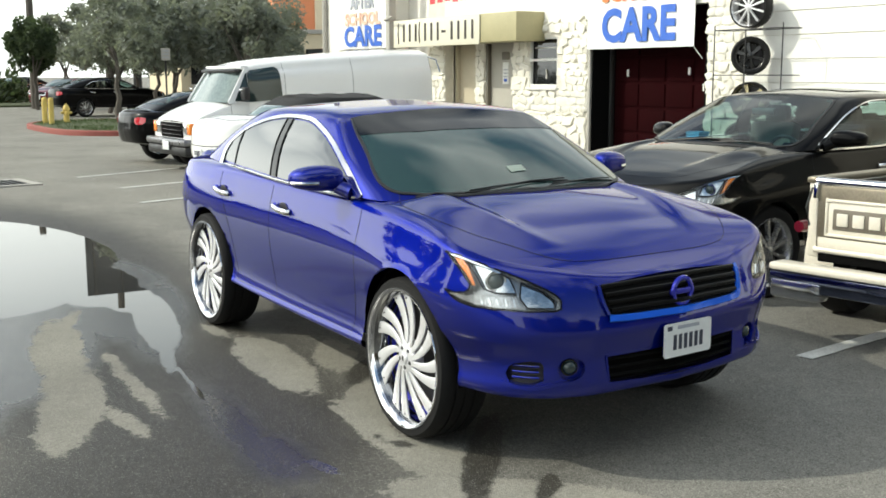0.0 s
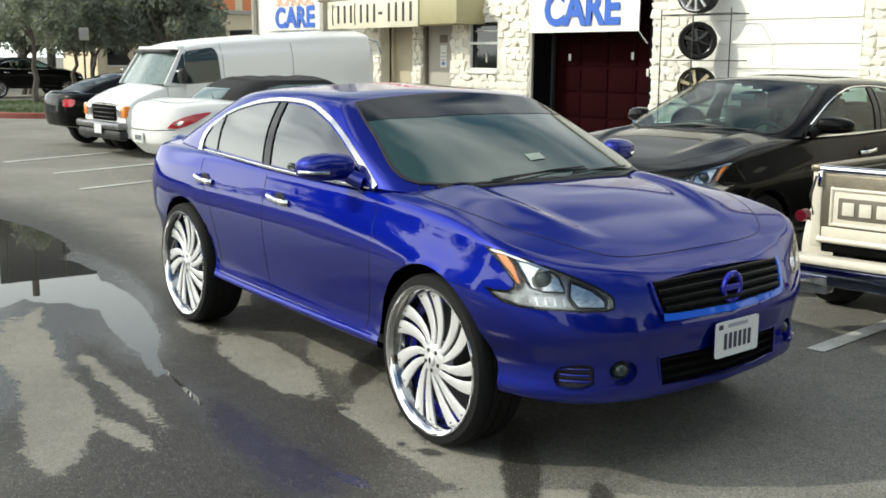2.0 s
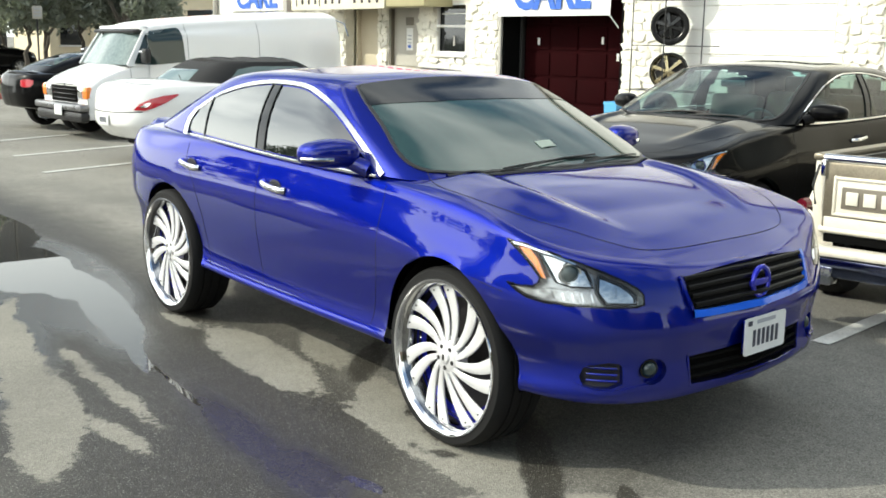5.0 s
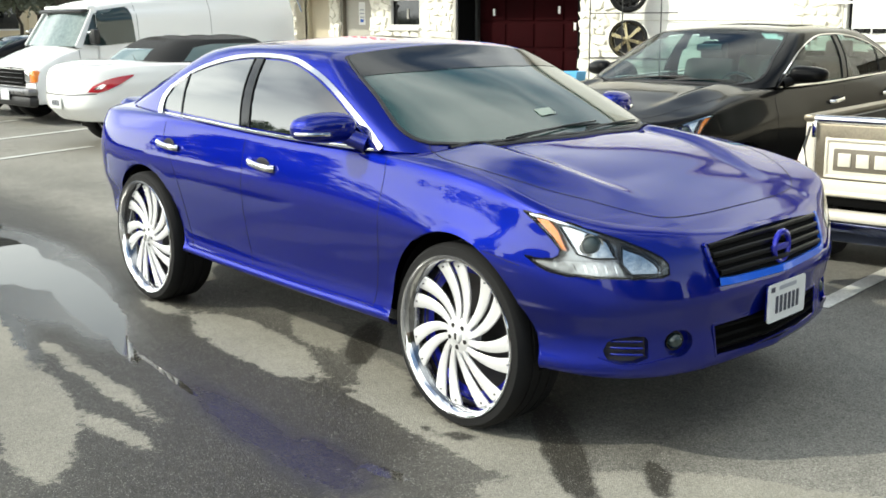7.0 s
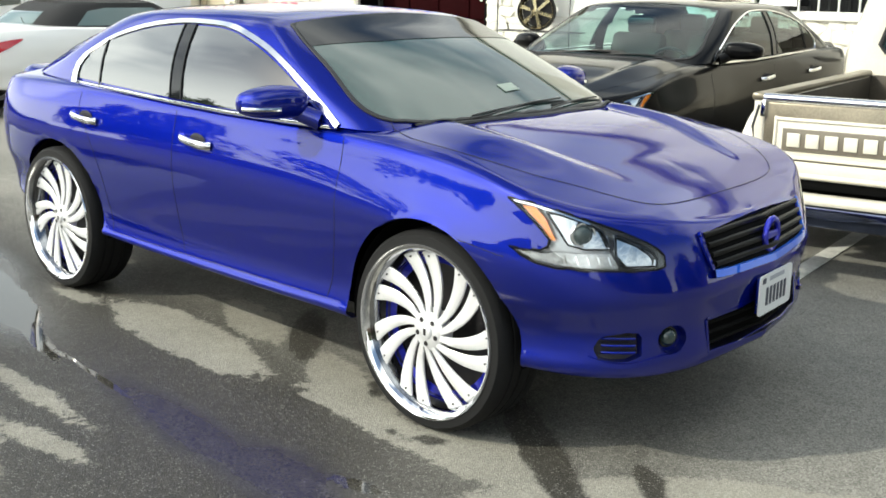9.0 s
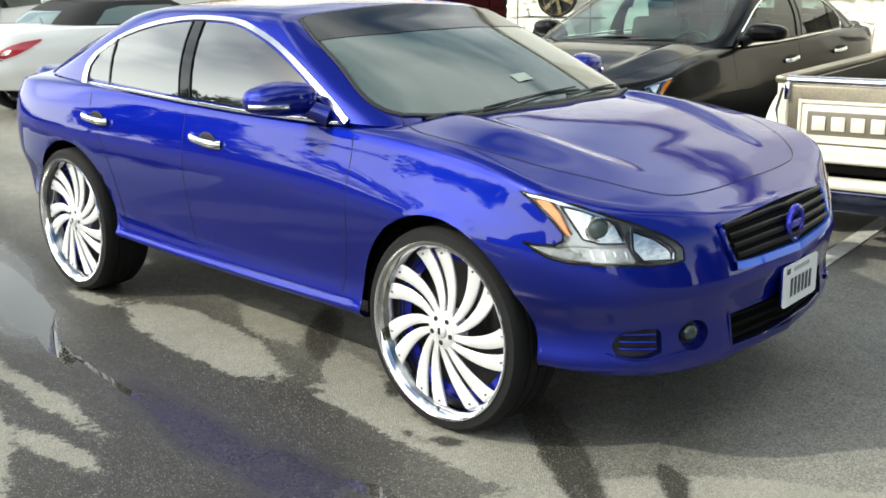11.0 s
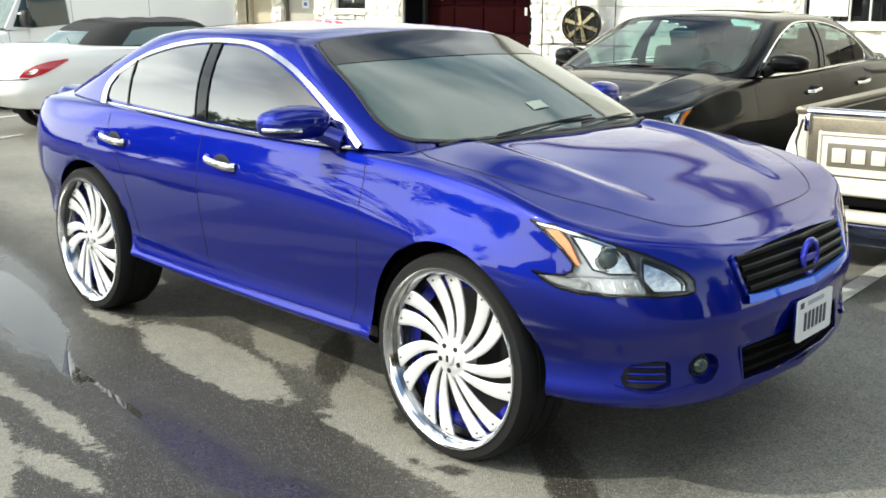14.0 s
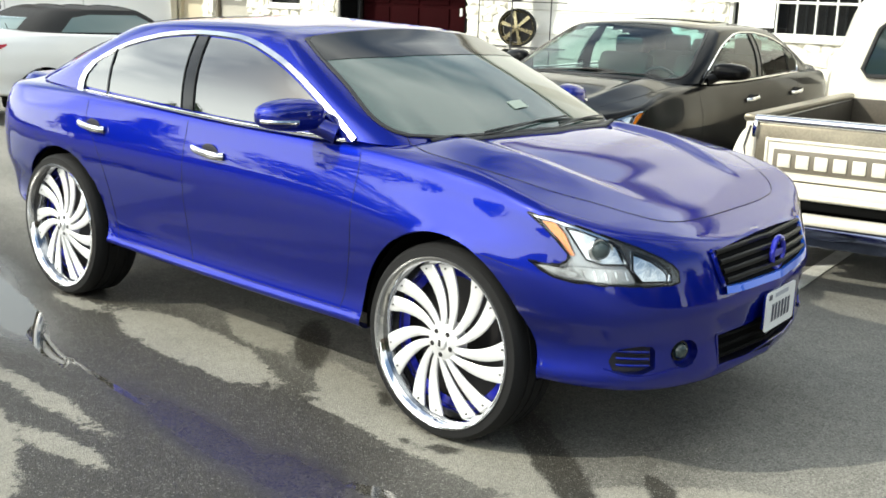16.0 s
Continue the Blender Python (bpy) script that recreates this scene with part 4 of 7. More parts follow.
def sedan(at, paint, label, hub_z, arch, lift, glass, gap=True, detail=True, see_through=None):
    car = thing("sedan", label, "car", at=at)
    rows = sedan_shell()
    gh = greenhouse_rows()
    shell = to_bm(rows)
    green = to_bm(gh)
    for _ in range(3):
        bmesh.ops.smooth_vert(green, verts=[q for q in green.verts if q.co.z > 1.44], factor=0.5, use_axis_x=True, use_axis_y=True, use_axis_z=True)
    hubs = [(1.40, hub_z - lift), (-1.37, hub_z - lift)]
    tree = bvh_of([shell, green])
    body_tree = bvh_of([shell])
    green_tree = bvh_of([green])
    if detail or see_through:
        half = bmesh.new()
        grid_faces(half, [[Vector((p[0], -p[1], p[2])) for p in r] for r in rows])
        for outline, view in ((HL_OUT, HL_VIEW), (POCKET, FOG_VIEW), (FOG_HOLE, FOG_VIEW)):
            cut_out(half, outline, view)
        shell.free()
        shell = mirrored(half)
        cut_out(shell, INTAKE, FRONT)
    cut_arches(shell, hubs, arch)
    if see_through:
        open_up(green, WS_OUT, WS_VIEW)
        open_up(green, BW_OUT, BW_VIEW)
        for x0, x1 in ((-1.075, -0.40), (-0.30, 0.95)):
            pane = clip_x(inset_outline(smooth_outline(DLO, 3), 0.0), x0, x1)
            open_up(green, pane, SIDE)
            open_up(green, [(-a, b) for a, b in pane], dict(origin=(0, 3, 0), u=(-1, 0, 0), v=(0, 0, 1)))
        open_up(shell, [(-0.55, -1.3), (0.55, -1.3), (0.55, 0.98), (-0.55, 0.98)], dict(origin=(0, 0, 4), u=(0, -1, 0), v=(1, 0, 0)))
    body = part("body_shell", shell, paint, car)
    roof = part("roof", green, paint, car)
    # wheel-well liners, sills and floor
    for hx, hz in hubs:
        for s in (-1, 1):
            b2 = bmesh.new()
            prof = [Vector((hx + arch * math.cos(a), 0, hz + arch * math.sin(a))) for a in np.linspace(-0.11, math.pi + 0.11, 28)]
            grid_faces(b2, [[p + Vector((0, s * y, 0)) for p in prof] for y in (0.872, 0.86, 0.5)])
            part("wheel_well", b2, M_UNDER_AND_SHADE, car)
            lip = tube([p + Vector((0, s * (0.932 if abs(hx - 1.4) < 0.1 else 0.907), 0)) for p in prof[9:-9]], 0.004, 6)
            part("arch_lip", lip, paint, car)
    fl = bmesh.new()
    for x0, x1, w in ((-2.1, -1.82, 0.5), (-0.93, 0.96, 0.84), (1.84, 2.10, 0.5), (-1.84, -0.9, 0.5), (0.94, 1.86, 0.5)):
        box((x0 + x1) / 2, 0, 0.40, x1 - x0, 2 * w, 0.03, bm=fl)
    part("floor_pan", fl, M_UNDER_AND_SHADE, car, smooth=0)
    # side windows in a bright surround
    out = smooth_outline(DLO, 3)
    for s in (-1, 1):
        def side(bm):
            return bm if s < 0 else flip(bm)
        lowest = max(range(len(DLO)), key=lambda i: DLO[i][0])
        ring = strip_on(tree, DLO[:lowest + (1 if s < 0 else 0)], 0.030 if detail else 0.014, 0.006, SIDE, offset=0.003, count=90)
        sill = []
        for x in np.linspace(DLO[0][0] - 0.012, DLO[lowest][0] - 0.03, 40):
            zb = float(np.interp(x, [-1.31, -0.71, -0.315, 0.13, 0.60, 0.86], [1.121, 1.112, 1.101, 1.090, 1.090, 1.088]))
            at_ = on_body(tree, [(x, zb + 0.030)], offset=0.0, **SIDE)[0]
            below = on_body(tree, [(x, zb)], offset=0.0, **SIDE)[0]
            sill.append((x, min(at_.y - 0.010, below.y + 0.012), zb))
        tube(sill, 0.0095, 8, bm=ring, flat=0.8)
        part("window_surround", side(ring), M_CHROME, car, "bright chrome window surround")
        corner = decal(tree, [(-1.255, 1.116), (-1.308, 1.116), (-1.332, 1.165), (-1.312, 1.22), (-1.24, 1.28), (-1.205, 1.262), (-1.262, 1.205), (-1.272, 1.165)], offset=0.010, thick=0.003, step=0.05, **SIDE)
        if detail:
            part("surround_corner", side(corner), M_CHROME, car)
        part("quarter_divider", side(strip_on(tree, [(-1.005, 1.118), (-1.045, 1.345)], 0.014, 0.004, SIDE, offset=0.007, count=10)), M_SUNBAND, car)
        inner = inset_outline(out, 0.016)
        for x0, x1, nm in ((-1.4, -1.01, "quarter_window"), (-1.0, -0.315, "rear_door_window"), (-0.205, 0.95, "front_door_window")):
            pane = clip_x(inner, x0, x1)
            # the pillars lean back
            lean = [(x - 0.085 * (z - 1.10) / 0.36 if abs(x + 0.26) < 0.06 else x - 0.045 * (z - 1.10) / 0.25 if abs(x + 1.005) < 0.008 else x, z) for x, z in pane]
            part(nm, side(decal(tree, lean, offset=0.003, thick=0.0 if see_through else 0.003, step=0.07, **SIDE)), glass, car, "dark tinted side window")
        part("pillar_trim", side(decal(tree, [(-0.317, 1.115), (-0.203, 1.112), (-0.288, 1.447), (-0.402, 1.447)], offset=0.004, thick=0.004, step=0.06, **SIDE)), M_SUNBAND, car)
        for x0 in (-0.308, -0.214):
            part("pillar_seal", side(strip_on(tree, [(x0, 1.115), (x0 - 0.084, 1.447)], 0.008, 0.004, SIDE, offset=0.008, count=8)), M_GLOSSBLACK, car)
    # windscreen and back window
    ws, WS, BW = WS_OUT, WS_VIEW, BW_VIEW
    seal = strip_on(tree, [(y, v) for y, v in ws] + ws[:1], 0.020, 0.005, WS, offset=0.002, count=90)
    part("windscreen_seal", seal, M_PLASTIC, car)
    part("windscreen", decal(tree, ws, offset=0.005, thick=0.0 if see_through else 0.002, step=0.07, **WS), see_through or M_WSHIELD, car, "greenish windscreen reflecting the sky")
    if see_through:
        for sy in (-0.37, 0.37):
            seat(car, 0.10, sy)
        seat(car, -0.85, 0.0, 1.25)
        part("dashboard", box(0.86, 0, 1.0, 0.42, 1.36, 0.16, 0.05), M_PLASTIC, car)
        part("steering_wheel", tube([(0.55 + 0.06 * math.sin(a), 0.37 + 0.18 * math.cos(a), 1.0 + 0.17 * math.sin(a)) for a in np.linspace(0, 2 * math.pi, 25)[:-1]], 0.015, 6, closed=True, up=(1, 0, 0)), M_PLASTIC, car)
        part("cabin_lining", box(-0.2, 0, 0.56, 2.3, 1.6, 0.06), M_UNDER_AND_SHADE, car)
        part("inner_mirror", box(0.42, 0, 1.36, 0.03, 0.24, 0.06, 0.01), M_PLASTIC, car)
    band = [(-0.653, 0.655)] + WS_LEFT[4:] + [(0, 0.87)] + [(-a, b) for a, b in WS_LEFT[:3:-1]] + [(0.653, 0.655), (0.32, 0.59), (0, 0.575), (-0.32, 0.585)]
    if detail:
        part("sun_band", decal(tree, band, offset=0.009, thick=0.0, step=0.07, **WS), M_SUNBAND, car, "dark sun band on the windscreen")
        part("inspection_sticker", decal(tree, [(-0.045, 0.055), (0.06, 0.066), (0.06, 0.122), (-0.045, 0.113)], offset=0.010, thick=0.001, **WS), M_STICKER, car)
    part("rear_window", decal(tree, BW_OUT, offset=0.005, thick=0.0 if see_through else 0.003, step=0.08, **BW), see_through or glass, car)
    if not detail:
        part("sunroof", decal(tree, [(-0.75, -0.42), (-0.2, -0.42), (-0.15, -0.36), (-0.15, 0.36), (-0.2, 0.42), (-0.75, 0.42), (-0.8, 0.36), (-0.8, -0.36)], offset=0.004, thick=0.003, step=0.1, **TOP), glass, car)
    # wipers and cowl
    cowl = strip_on(tree, [(-0.66, -0.03), (-0.45, -0.095), (0, -0.125), (0.45, -0.095), (0.66, -0.03)], 0.06, 0.008, WS, count=30, offset=0.002)
    part("cowl", cowl, M_PLASTIC, car)
    for y0, y1, v1 in ((-0.42, 0.25, -0.035), (0.10, 0.60, 0.0)):
        arm = on_body(tree, [tuple(q) for q in np.linspace((y0, -0.10), (y1, v1 + 0.01), 12)], offset=0.018, **WS)
        w = part("wiper", tube(arm, 0.0045, 6), M_PLASTIC, car)
        blade = on_body(tree, [tuple(q) for q in np.linspace((y0 + 0.05, -0.062), (y1 + 0.02, v1), 12)], offset=0.010, **WS)
        part("blade", tube(blade, 0.0045, 5), M_PLASTIC, w)
    if gap:
        for s in (-1, 1):
            def seam(pts, view=SIDE, count=24):
                bm = strip_on(tree, pts, 0.0027, 0.0008, view, offset=0.0006, count=count)
                part("panel_gap", bm if s < 0 else flip(bm), M_SEAM, car, smooth=0)
            seam([(0.90, 1.075), (0.915, 0.95), (0.90, 0.7), (0.86, 0.5), (0.83, 0.40)])
            seam([(-0.262, 1.09), (-0.255, 0.9), (-0.26, 0.7), (-0.24, 0.5), (-0.215, 0.40)])
            seam([(-1.13, 1.10), (-1.10, 0.98), (-0.99, 0.86), (-0.92, 0.70), (-0.88, 0.55), (-0.84, 0.40)])
            seam([(1.60, 0.779), (1.68, 0.770), (1.80, 0.752)], count=10)
            seam([(0.83, 0.395), (0.3, 0.39), (-0.3, 0.39), (-0.84, 0.395)], count=40)
        hood = [(1.01, -0.712), (1.155, -0.781), (1.28, -0.80), (1.5, -0.795), (1.72, -0.745), (1.885, -0.65), (2.01, -0.555), (2.066, -0.454), (2.09, -0.269), (2.093, 0.0)]
        hood = hood + [(a, -b) for a, b in hood[-2::-1]]
        part("bonnet_gap", strip_on(tree, hood, 0.003, 0.0008, TOP, offset=0.0012, count=90), M_SEAM, car, smooth=0)
    # door handles
    for hx, hz in ((-0.062, 0.943), (-1.035, 0.963)):
        for s in (-1, 1):
            p = on_body(tree, [(hx, hz)], offset=0.0, **SIDE)[0]
            # dark blister stands in for the shade in the body-coloured cup
            cup = bmesh.new()
            bmesh.ops.create_uvsphere(cup, u_segments=20, v_segments=10, radius=1.0)
            bmesh.ops.scale(cup, vec=(0.066, 0.006, 0.042), verts=cup.verts)
            bmesh.ops.translate(cup, vec=p + Vector((0.0, 0, -0.006)), verts=cup.verts)
            grip = [p + Vector((dx, dy, dz)) for dx, dy, dz in ((-0.108, -0.006, 0.011), (-0.085, -0.030, 0.008), (-0.035, -0.040, 0.003), (0.035, -0.040, -0.005), (0.085, -0.030, -0.010), (0.108, -0.006, -0.012))]
            grip = tube([tuple(q) for q in spline(grip, 18)], 0.018, 10, flat=0.7)
            for bmx, mm, nm in ((cup, M_SEAM, "handle_cup"), (grip, M_CHROME, "door_handle")):
                part(nm, bmx if s < 0 else flip(bmx), mm, car, "chrome door handle" if nm == "door_handle" else "")
    # mirrors
    for s in (-1, 1):
        bmv = bmesh.new()
        bmesh.ops.create_uvsphere(bmv, u_segments=24, v_segments=14, radius=1.0)
        for v in bmv.verts:
            x, y, z = v.co
            # a rounded box, flat at the back, slimmer outwards
            sx = math.copysign(abs(x) ** 0.75, x) * (0.090 if x > 0 else 0.060)
            sy = math.copysign(abs(y) ** 0.62, y) * 0.132
            sz = math.copysign(abs(z) ** 0.62, z) * (0.072 if z > 0 else 0.062)
            sz *= 1.0 - 0.22 * max(0, -sy / 0.132)
            v.co = (sx + sy * 0.30, sy, sz + 0.10 * (sy + 0.13) * 0.1)
        bmesh.ops.translate(bmv, vec=(0.600, -0.985, 1.172), verts=bmv.verts)
        foot = prism([(0.62, 1.088), (0.85, 1.082), (0.80, 1.115), (0.68, 1.180), (0.64, 1.185)], 0.05, matrix=Matrix.Translation((0, -0.855, 0)))
        for va, vb in (((0.74, -0.84, 1.105), (0.64, -0.90, 1.145)),):
            cyl(va, vb, 0.042, 0.036, 14, bm=foot)
        rep = tube([(0.600 + sy * 0.30 + 0.094 * max(0.0, 1 - (abs(sy) / 0.132) ** 3.2) ** 0.6, -0.985 + sy, 1.158) for sy in np.linspace(-0.128, -0.02, 10)], 0.010, 8)
        mir = part("door_mirror", bmv if s < 0 else flip(bmv), paint, car)
        part("mirror_foot", foot if s < 0 else flip(foot), paint, mir)
        if detail:
            part("repeater", rep if s < 0 else flip(rep), M_REFLECTOR, mir)
    # head lamps: a deep housing behind a clear cover
    HLV = HL_VIEW
    for s in (-1, 1):
        def sid(bm):
            return bm if s < 0 else flip(bm)
        back = -0.055 if detail or see_through else 0.002
        lamp = part("head_lamp", sid(decal(body_tree, HL_OUT, offset=back, thick=0.0, step=0.035, **HLV)), M_LAMPBACK, car, "clear head lamp with amber corner")
        if back < 0:
            part("lamp_wall", sid(rim_wall(body_tree, HL_OUT, HLV, 0.001, back)), M_LAMPBACK, lamp)
            part("lamp_bezel", sid(strip_on(body_tree, HL_OUT + HL_OUT[:1], 0.008, 0.002, HLV, offset=0.0)), M_GLOSSBLACK, lamp)
        up = 0.022 if back < 0 else -0.007
        for nm, shape, mm, off in (("amber_marker", HL_AMBER, M_AMBER, 0.004 - up), ("upper_reflector", HL_BEAM, M_REFLECTOR, -up - 0.010),
                                   ("inner_reflector", HL_INNER, M_REFLECTOR, -up - 0.010), ("lower_reflector", HL_LOW, M_LOWLAMP, 0.006 - up), ("tail_spear", HL_SPEAR, M_CHROME, 0.012 - up)):
            part(nm, sid(decal(body_tree, shape, offset=off, thick=0.004, step=0.03, **HLV)), mm, lamp)
            if back < 0 and nm in ("upper_reflector", "inner_reflector"):
                part("reflector_wall", sid(rim_wall(body_tree, shape, HLV, 0.006 - up, off)), M_CHROME, lamp)
                part("reflector_trim", sid(strip_on(body_tree, shape + shape[:1], 0.007, 0.004, HLV, offset=0.008 - up)), M_GLOSSBLACK, lamp)
        part("lamp_lens", sid(decal(body_tree, HL_OUT, offset=0.002 if back < 0 else 0.020, thick=0.0, step=0.035, **HLV)), M_LENS, lamp)
        c = on_body(body_tree, [(-0.040, 0.052)], offset=-up - 0.010, **HLV)[0]
        n = Vector((0.88, -0.46, 0.05)).normalized()
        a1 = n.orthogonal().normalized()
        a2 = n.cross(a1)
        part("projector_lens", sid(lathe_dome(c + n * 0.004, n, 0.033, 0.022)), M_VANGLASS, lamp)
        ring = tube([c + n * 0.008 + (a1 * math.cos(q) + a2 * math.sin(q)) * 0.038 for q in np.linspace(0, 2 * math.pi, 25)[:-1]], 0.006, 6, closed=True, up=tuple(n))
        part("projector_ring", sid(ring), M_CHROME, lamp)
        if back < 0:
            for k in range(5):
                q = [(-0.10 + 0.034 * k, -0.020), (-0.092 + 0.034 * k, -0.048)]
                part("reflector_rib", sid(strip_on(body_tree, q, 0.004, 0.004, HLV, offset=0.008 - up, count=4)), M_CHROME, lamp)
    # grille
    gt = decal(body_tree, GRILLE, offset=0.004, thick=0.002, step=0.05, **FRONT)
    grille = part("grille", gt, M_UNDER_AND_SHADE, car, "black slatted grille in a bright blue surround")
    for k, z in enumerate((0.812, 0.780, 0.748, 0.716)):
        w = 0.425 - 0.008 * k
        pts = [(y, z + 0.022 * (1 - (abs(y) / w) ** 2) * 0.3 + 0.004) for y in np.linspace(-w, w, 25)]
        pl = on_body(body_tree, pts, offset=0.012, **FRONT)
        part("slat", tube(pl, 0.0105, 8, flat=0.8), M_GLOSSBLACK, grille)
    part("grille_rim", strip_on(body_tree, GRILLE[4::-1] + GRILLE[:8:-1], 0.016, 0.010, FRONT, offset=0.003, count=60), paint, grille)
    gtrim = strip_on(body_tree, [(-0.416, 0.690), (-0.3, 0.686), (0, 0.685), (0.3, 0.687), (0.400, 0.692), (0.424, 0.71), (0.437, 0.75), (0.445, 0.80), (0.440, 0.825)], 0.033, 0.014, FRONT, offset=0.004, count=70)
    gsur = part("grille_surround", gtrim, GRILLE_TRIM[paint.name] if paint.name in GRILLE_TRIM else M_CHROME, grille, "bright blue grille surround")
    p = on_body(body_tree, [(0, 0.762)], offset=0.016, **FRONT)[0]
    em = tube([p + Vector((0, 0.058 * math.cos(a), 0.058 * math.sin(a))) for a in np.linspace(0, 2 * math.pi, 33)[:-1]], 0.012, 8, closed=True, up=(1, 0, 0))
    box(p.x, 0, p.z, 0.014, 0.15, 0.026, 0.004, bm=em)
    part("round_emblem", em, M_WHEELBLUE if paint.name in GRILLE_TRIM else M_CHROME, grille)
    # lower air intake, fog lamps and side pockets, sunk into the bumper
    deep = -0.05 if detail or see_through else 0.002
    intake = part("lower_intake", decal(body_tree, INTAKE, offset=deep, thick=0.0, step=0.05, **FRONT), M_UNDER_AND_SHADE, car)
    if deep < 0:
        part("intake_wall", rim_wall(body_tree, INTAKE, FRONT, 0.0, deep), M_RECESS_SHADE, intake)
        part("intake_rim", strip_on(body_tree, INTAKE + INTAKE[:1], 0.012, 0.003, FRONT, offset=0.0), paint, intake)
    for z in (0.505, 0.47, 0.435):
        pl = on_body(body_tree, [(y, z) for y in np.linspace(-0.40, 0.40, 21)], offset=-0.012 if deep < 0 else 0.008, **FRONT)
        part("slat", tube(pl, 0.007, 6), M_UNDER_AND_SHADE, intake)
    FGV = FOG_VIEW
    for s in (-1, 1):
        def sid(bm):
            return bm if s < 0 else flip(bm)
        # pocket back is near-black for shade, though the recess is body-coloured
        pk = part("bumper_pocket", sid(decal(body_tree, POCKET, offset=deep * 0.7, thick=0.0, step=0.03, **FGV)), M_RECESS_SHADE, car)
        if deep < 0:
            part("pocket_wall", sid(rim_wall(body_tree, POCKET, FGV, 0.0, deep * 0.7)), paint, pk)
        for zz in (-0.038, -0.014, 0.010):
            pl = on_body(body_tree, [(q, zz) for q in np.linspace(-0.175, -0.065, 8)], offset=-0.012 if deep < 0 else 0.004, **FGV)
            part("pocket_slat", sid(tube(pl, 0.005, 6)), paint, pk)
        c = on_body(body_tree, [(0.068, 0.004)], offset=-0.022 if deep < 0 else 0.0, **FGV)[0]
        n = Vector((0.92, -0.38, 0)).normalized()
        a1 = n.orthogonal().normalized()
        a2 = n.cross(a1)
        if deep < 0:
            cup = decal(body_tree, FOG_HOLE, offset=-0.035, thick=0.0, step=0.03, **FGV)
            fog = part("fog_lamp", sid(cup), paint, car)
            part("fog_wall", sid(rim_wall(body_tree, FOG_HOLE, FGV, 0.0, -0.035)), paint, fog)
        else:
            fog = part("fog_lamp", sid(cyl(c - n * 0.03, c + n * 0.010, 0.050, 0.044, 24)), M_RECESS_SHADE, car)
        part("fog_glass", sid(lathe_dome(c + n * 0.002, n, 0.031, 0.024)), M_VANGLASS, fog)
        part("fog_ring", sid(tube([c + (a1 * math.cos(q) + a2 * math.sin(q)) * 0.034 for q in np.linspace(0, 2 * math.pi, 21)[:-1]], 0.004, 6, closed=True, up=tuple(n))), M_LAMPGREY, fog)
        # the blade of paint that sweeps under the lamp
        part("lamp_blade", sid(strip_on(body_tree, [(-0.215, -0.060), (-0.15, -0.078), (-0.08, -0.078), (-0.02, -0.068), (0.03, -0.058), (0.075, -0.058), (0.110, -0.045)], 0.020, 0.008, FGV, offset=0.0, count=18)), paint, fog)
    # tail lamps and rear bumper mark
    RLV = dict(origin=Vector((-2.15, -0.75, 0.95)) + Vector((-0.72, -0.69, 0.0)) * 1.5, u=(0.69, -0.72, 0), v=(0, 0, 1))
    for s in (-1, 1):
        b3 = decal(body_tree, [(-0.36, 0.03), (-0.28, 0.05), (-0.16, 0.05), (-0.07, 0.03), (-0.08, -0.05), (-0.14, -0.10), (-0.28, -0.11), (-0.36, -0.08)], offset=0.003, thick=0.004, step=0.05, **RLV)
        part("tail_lamp", b3 if s < 0 else flip(b3), M_REDLENS, car)
    # small lip spoiler
    sp = bmesh.new()
    rows2 = []
    for y in np.linspace(-0.70, 0.70, 29):
        bx = -2.31 + 0.18 * (abs(y) / 0.7) ** 2.4
        drop = -0.06 * max(0, (abs(y) - 0.6) / 0.1) ** 2
        rows2.append([(bx + 0.14, y, 1.135 + drop), (bx + 0.08, y, 1.143 + drop), (bx, y, 1.150 + drop), (bx - 0.01, y, 1.142 + drop), (bx + 0.04, y, 1.12 + drop)])
    grid_faces(sp, rows2)
    part("spoiler", sp, paint, car)
    # plate
    x0 = on_body(body_tree, [(0.0, 0.56)], offset=0.02, **FRONT)[0].x
    plate = part("licence_plate", prism([(0.02 + sy * 0.1525 + cx * 0.014, 0.558 + sz * 0.076 + cz * 0.014) for sy, sz, qs in ((1, 1, (0, 30, 60, 90)), (-1, 1, (90, 120, 150, 180)), (-1, -1, (180, 210, 240, 270)), (1, -1, (270, 300, 330, 360))) for cx, cz in [(math.cos(radians(q)) - sy, math.sin(radians(q)) - sz) for q in qs]], 0.006, matrix=Matrix(((0, -1, 0, x0 + 0.003), (1, 0, 0, 0), (0, 0, 1, 0), (0, 0, 0, 1)))), M_PLATE, car, "white licence plate")
    part("plate_bracket", box(x0 - 0.012, 0.02, 0.558, 0.012, 0.29, 0.135, 0.003), paint, plate)
    for dx in range(6):
        part("plate_bar", box(x0 + 0.0035, 0.02 - 0.085 + dx * 0.034, 0.548, 0.002, 0.021, 0.068, 0.0), M_PLATEINK, plate, smooth=0)
    part("plate_bar", box(x0 + 0.0035, 0.02, 0.613, 0.002, 0.14, 0.016), M_PLATEGREY, plate, smooth=0)
    part("plate_bar", box(x0 + 0.0035, -0.10, 0.613, 0.002, 0.03, 0.02), M_PLATEINK, plate, smooth=0)
    return car


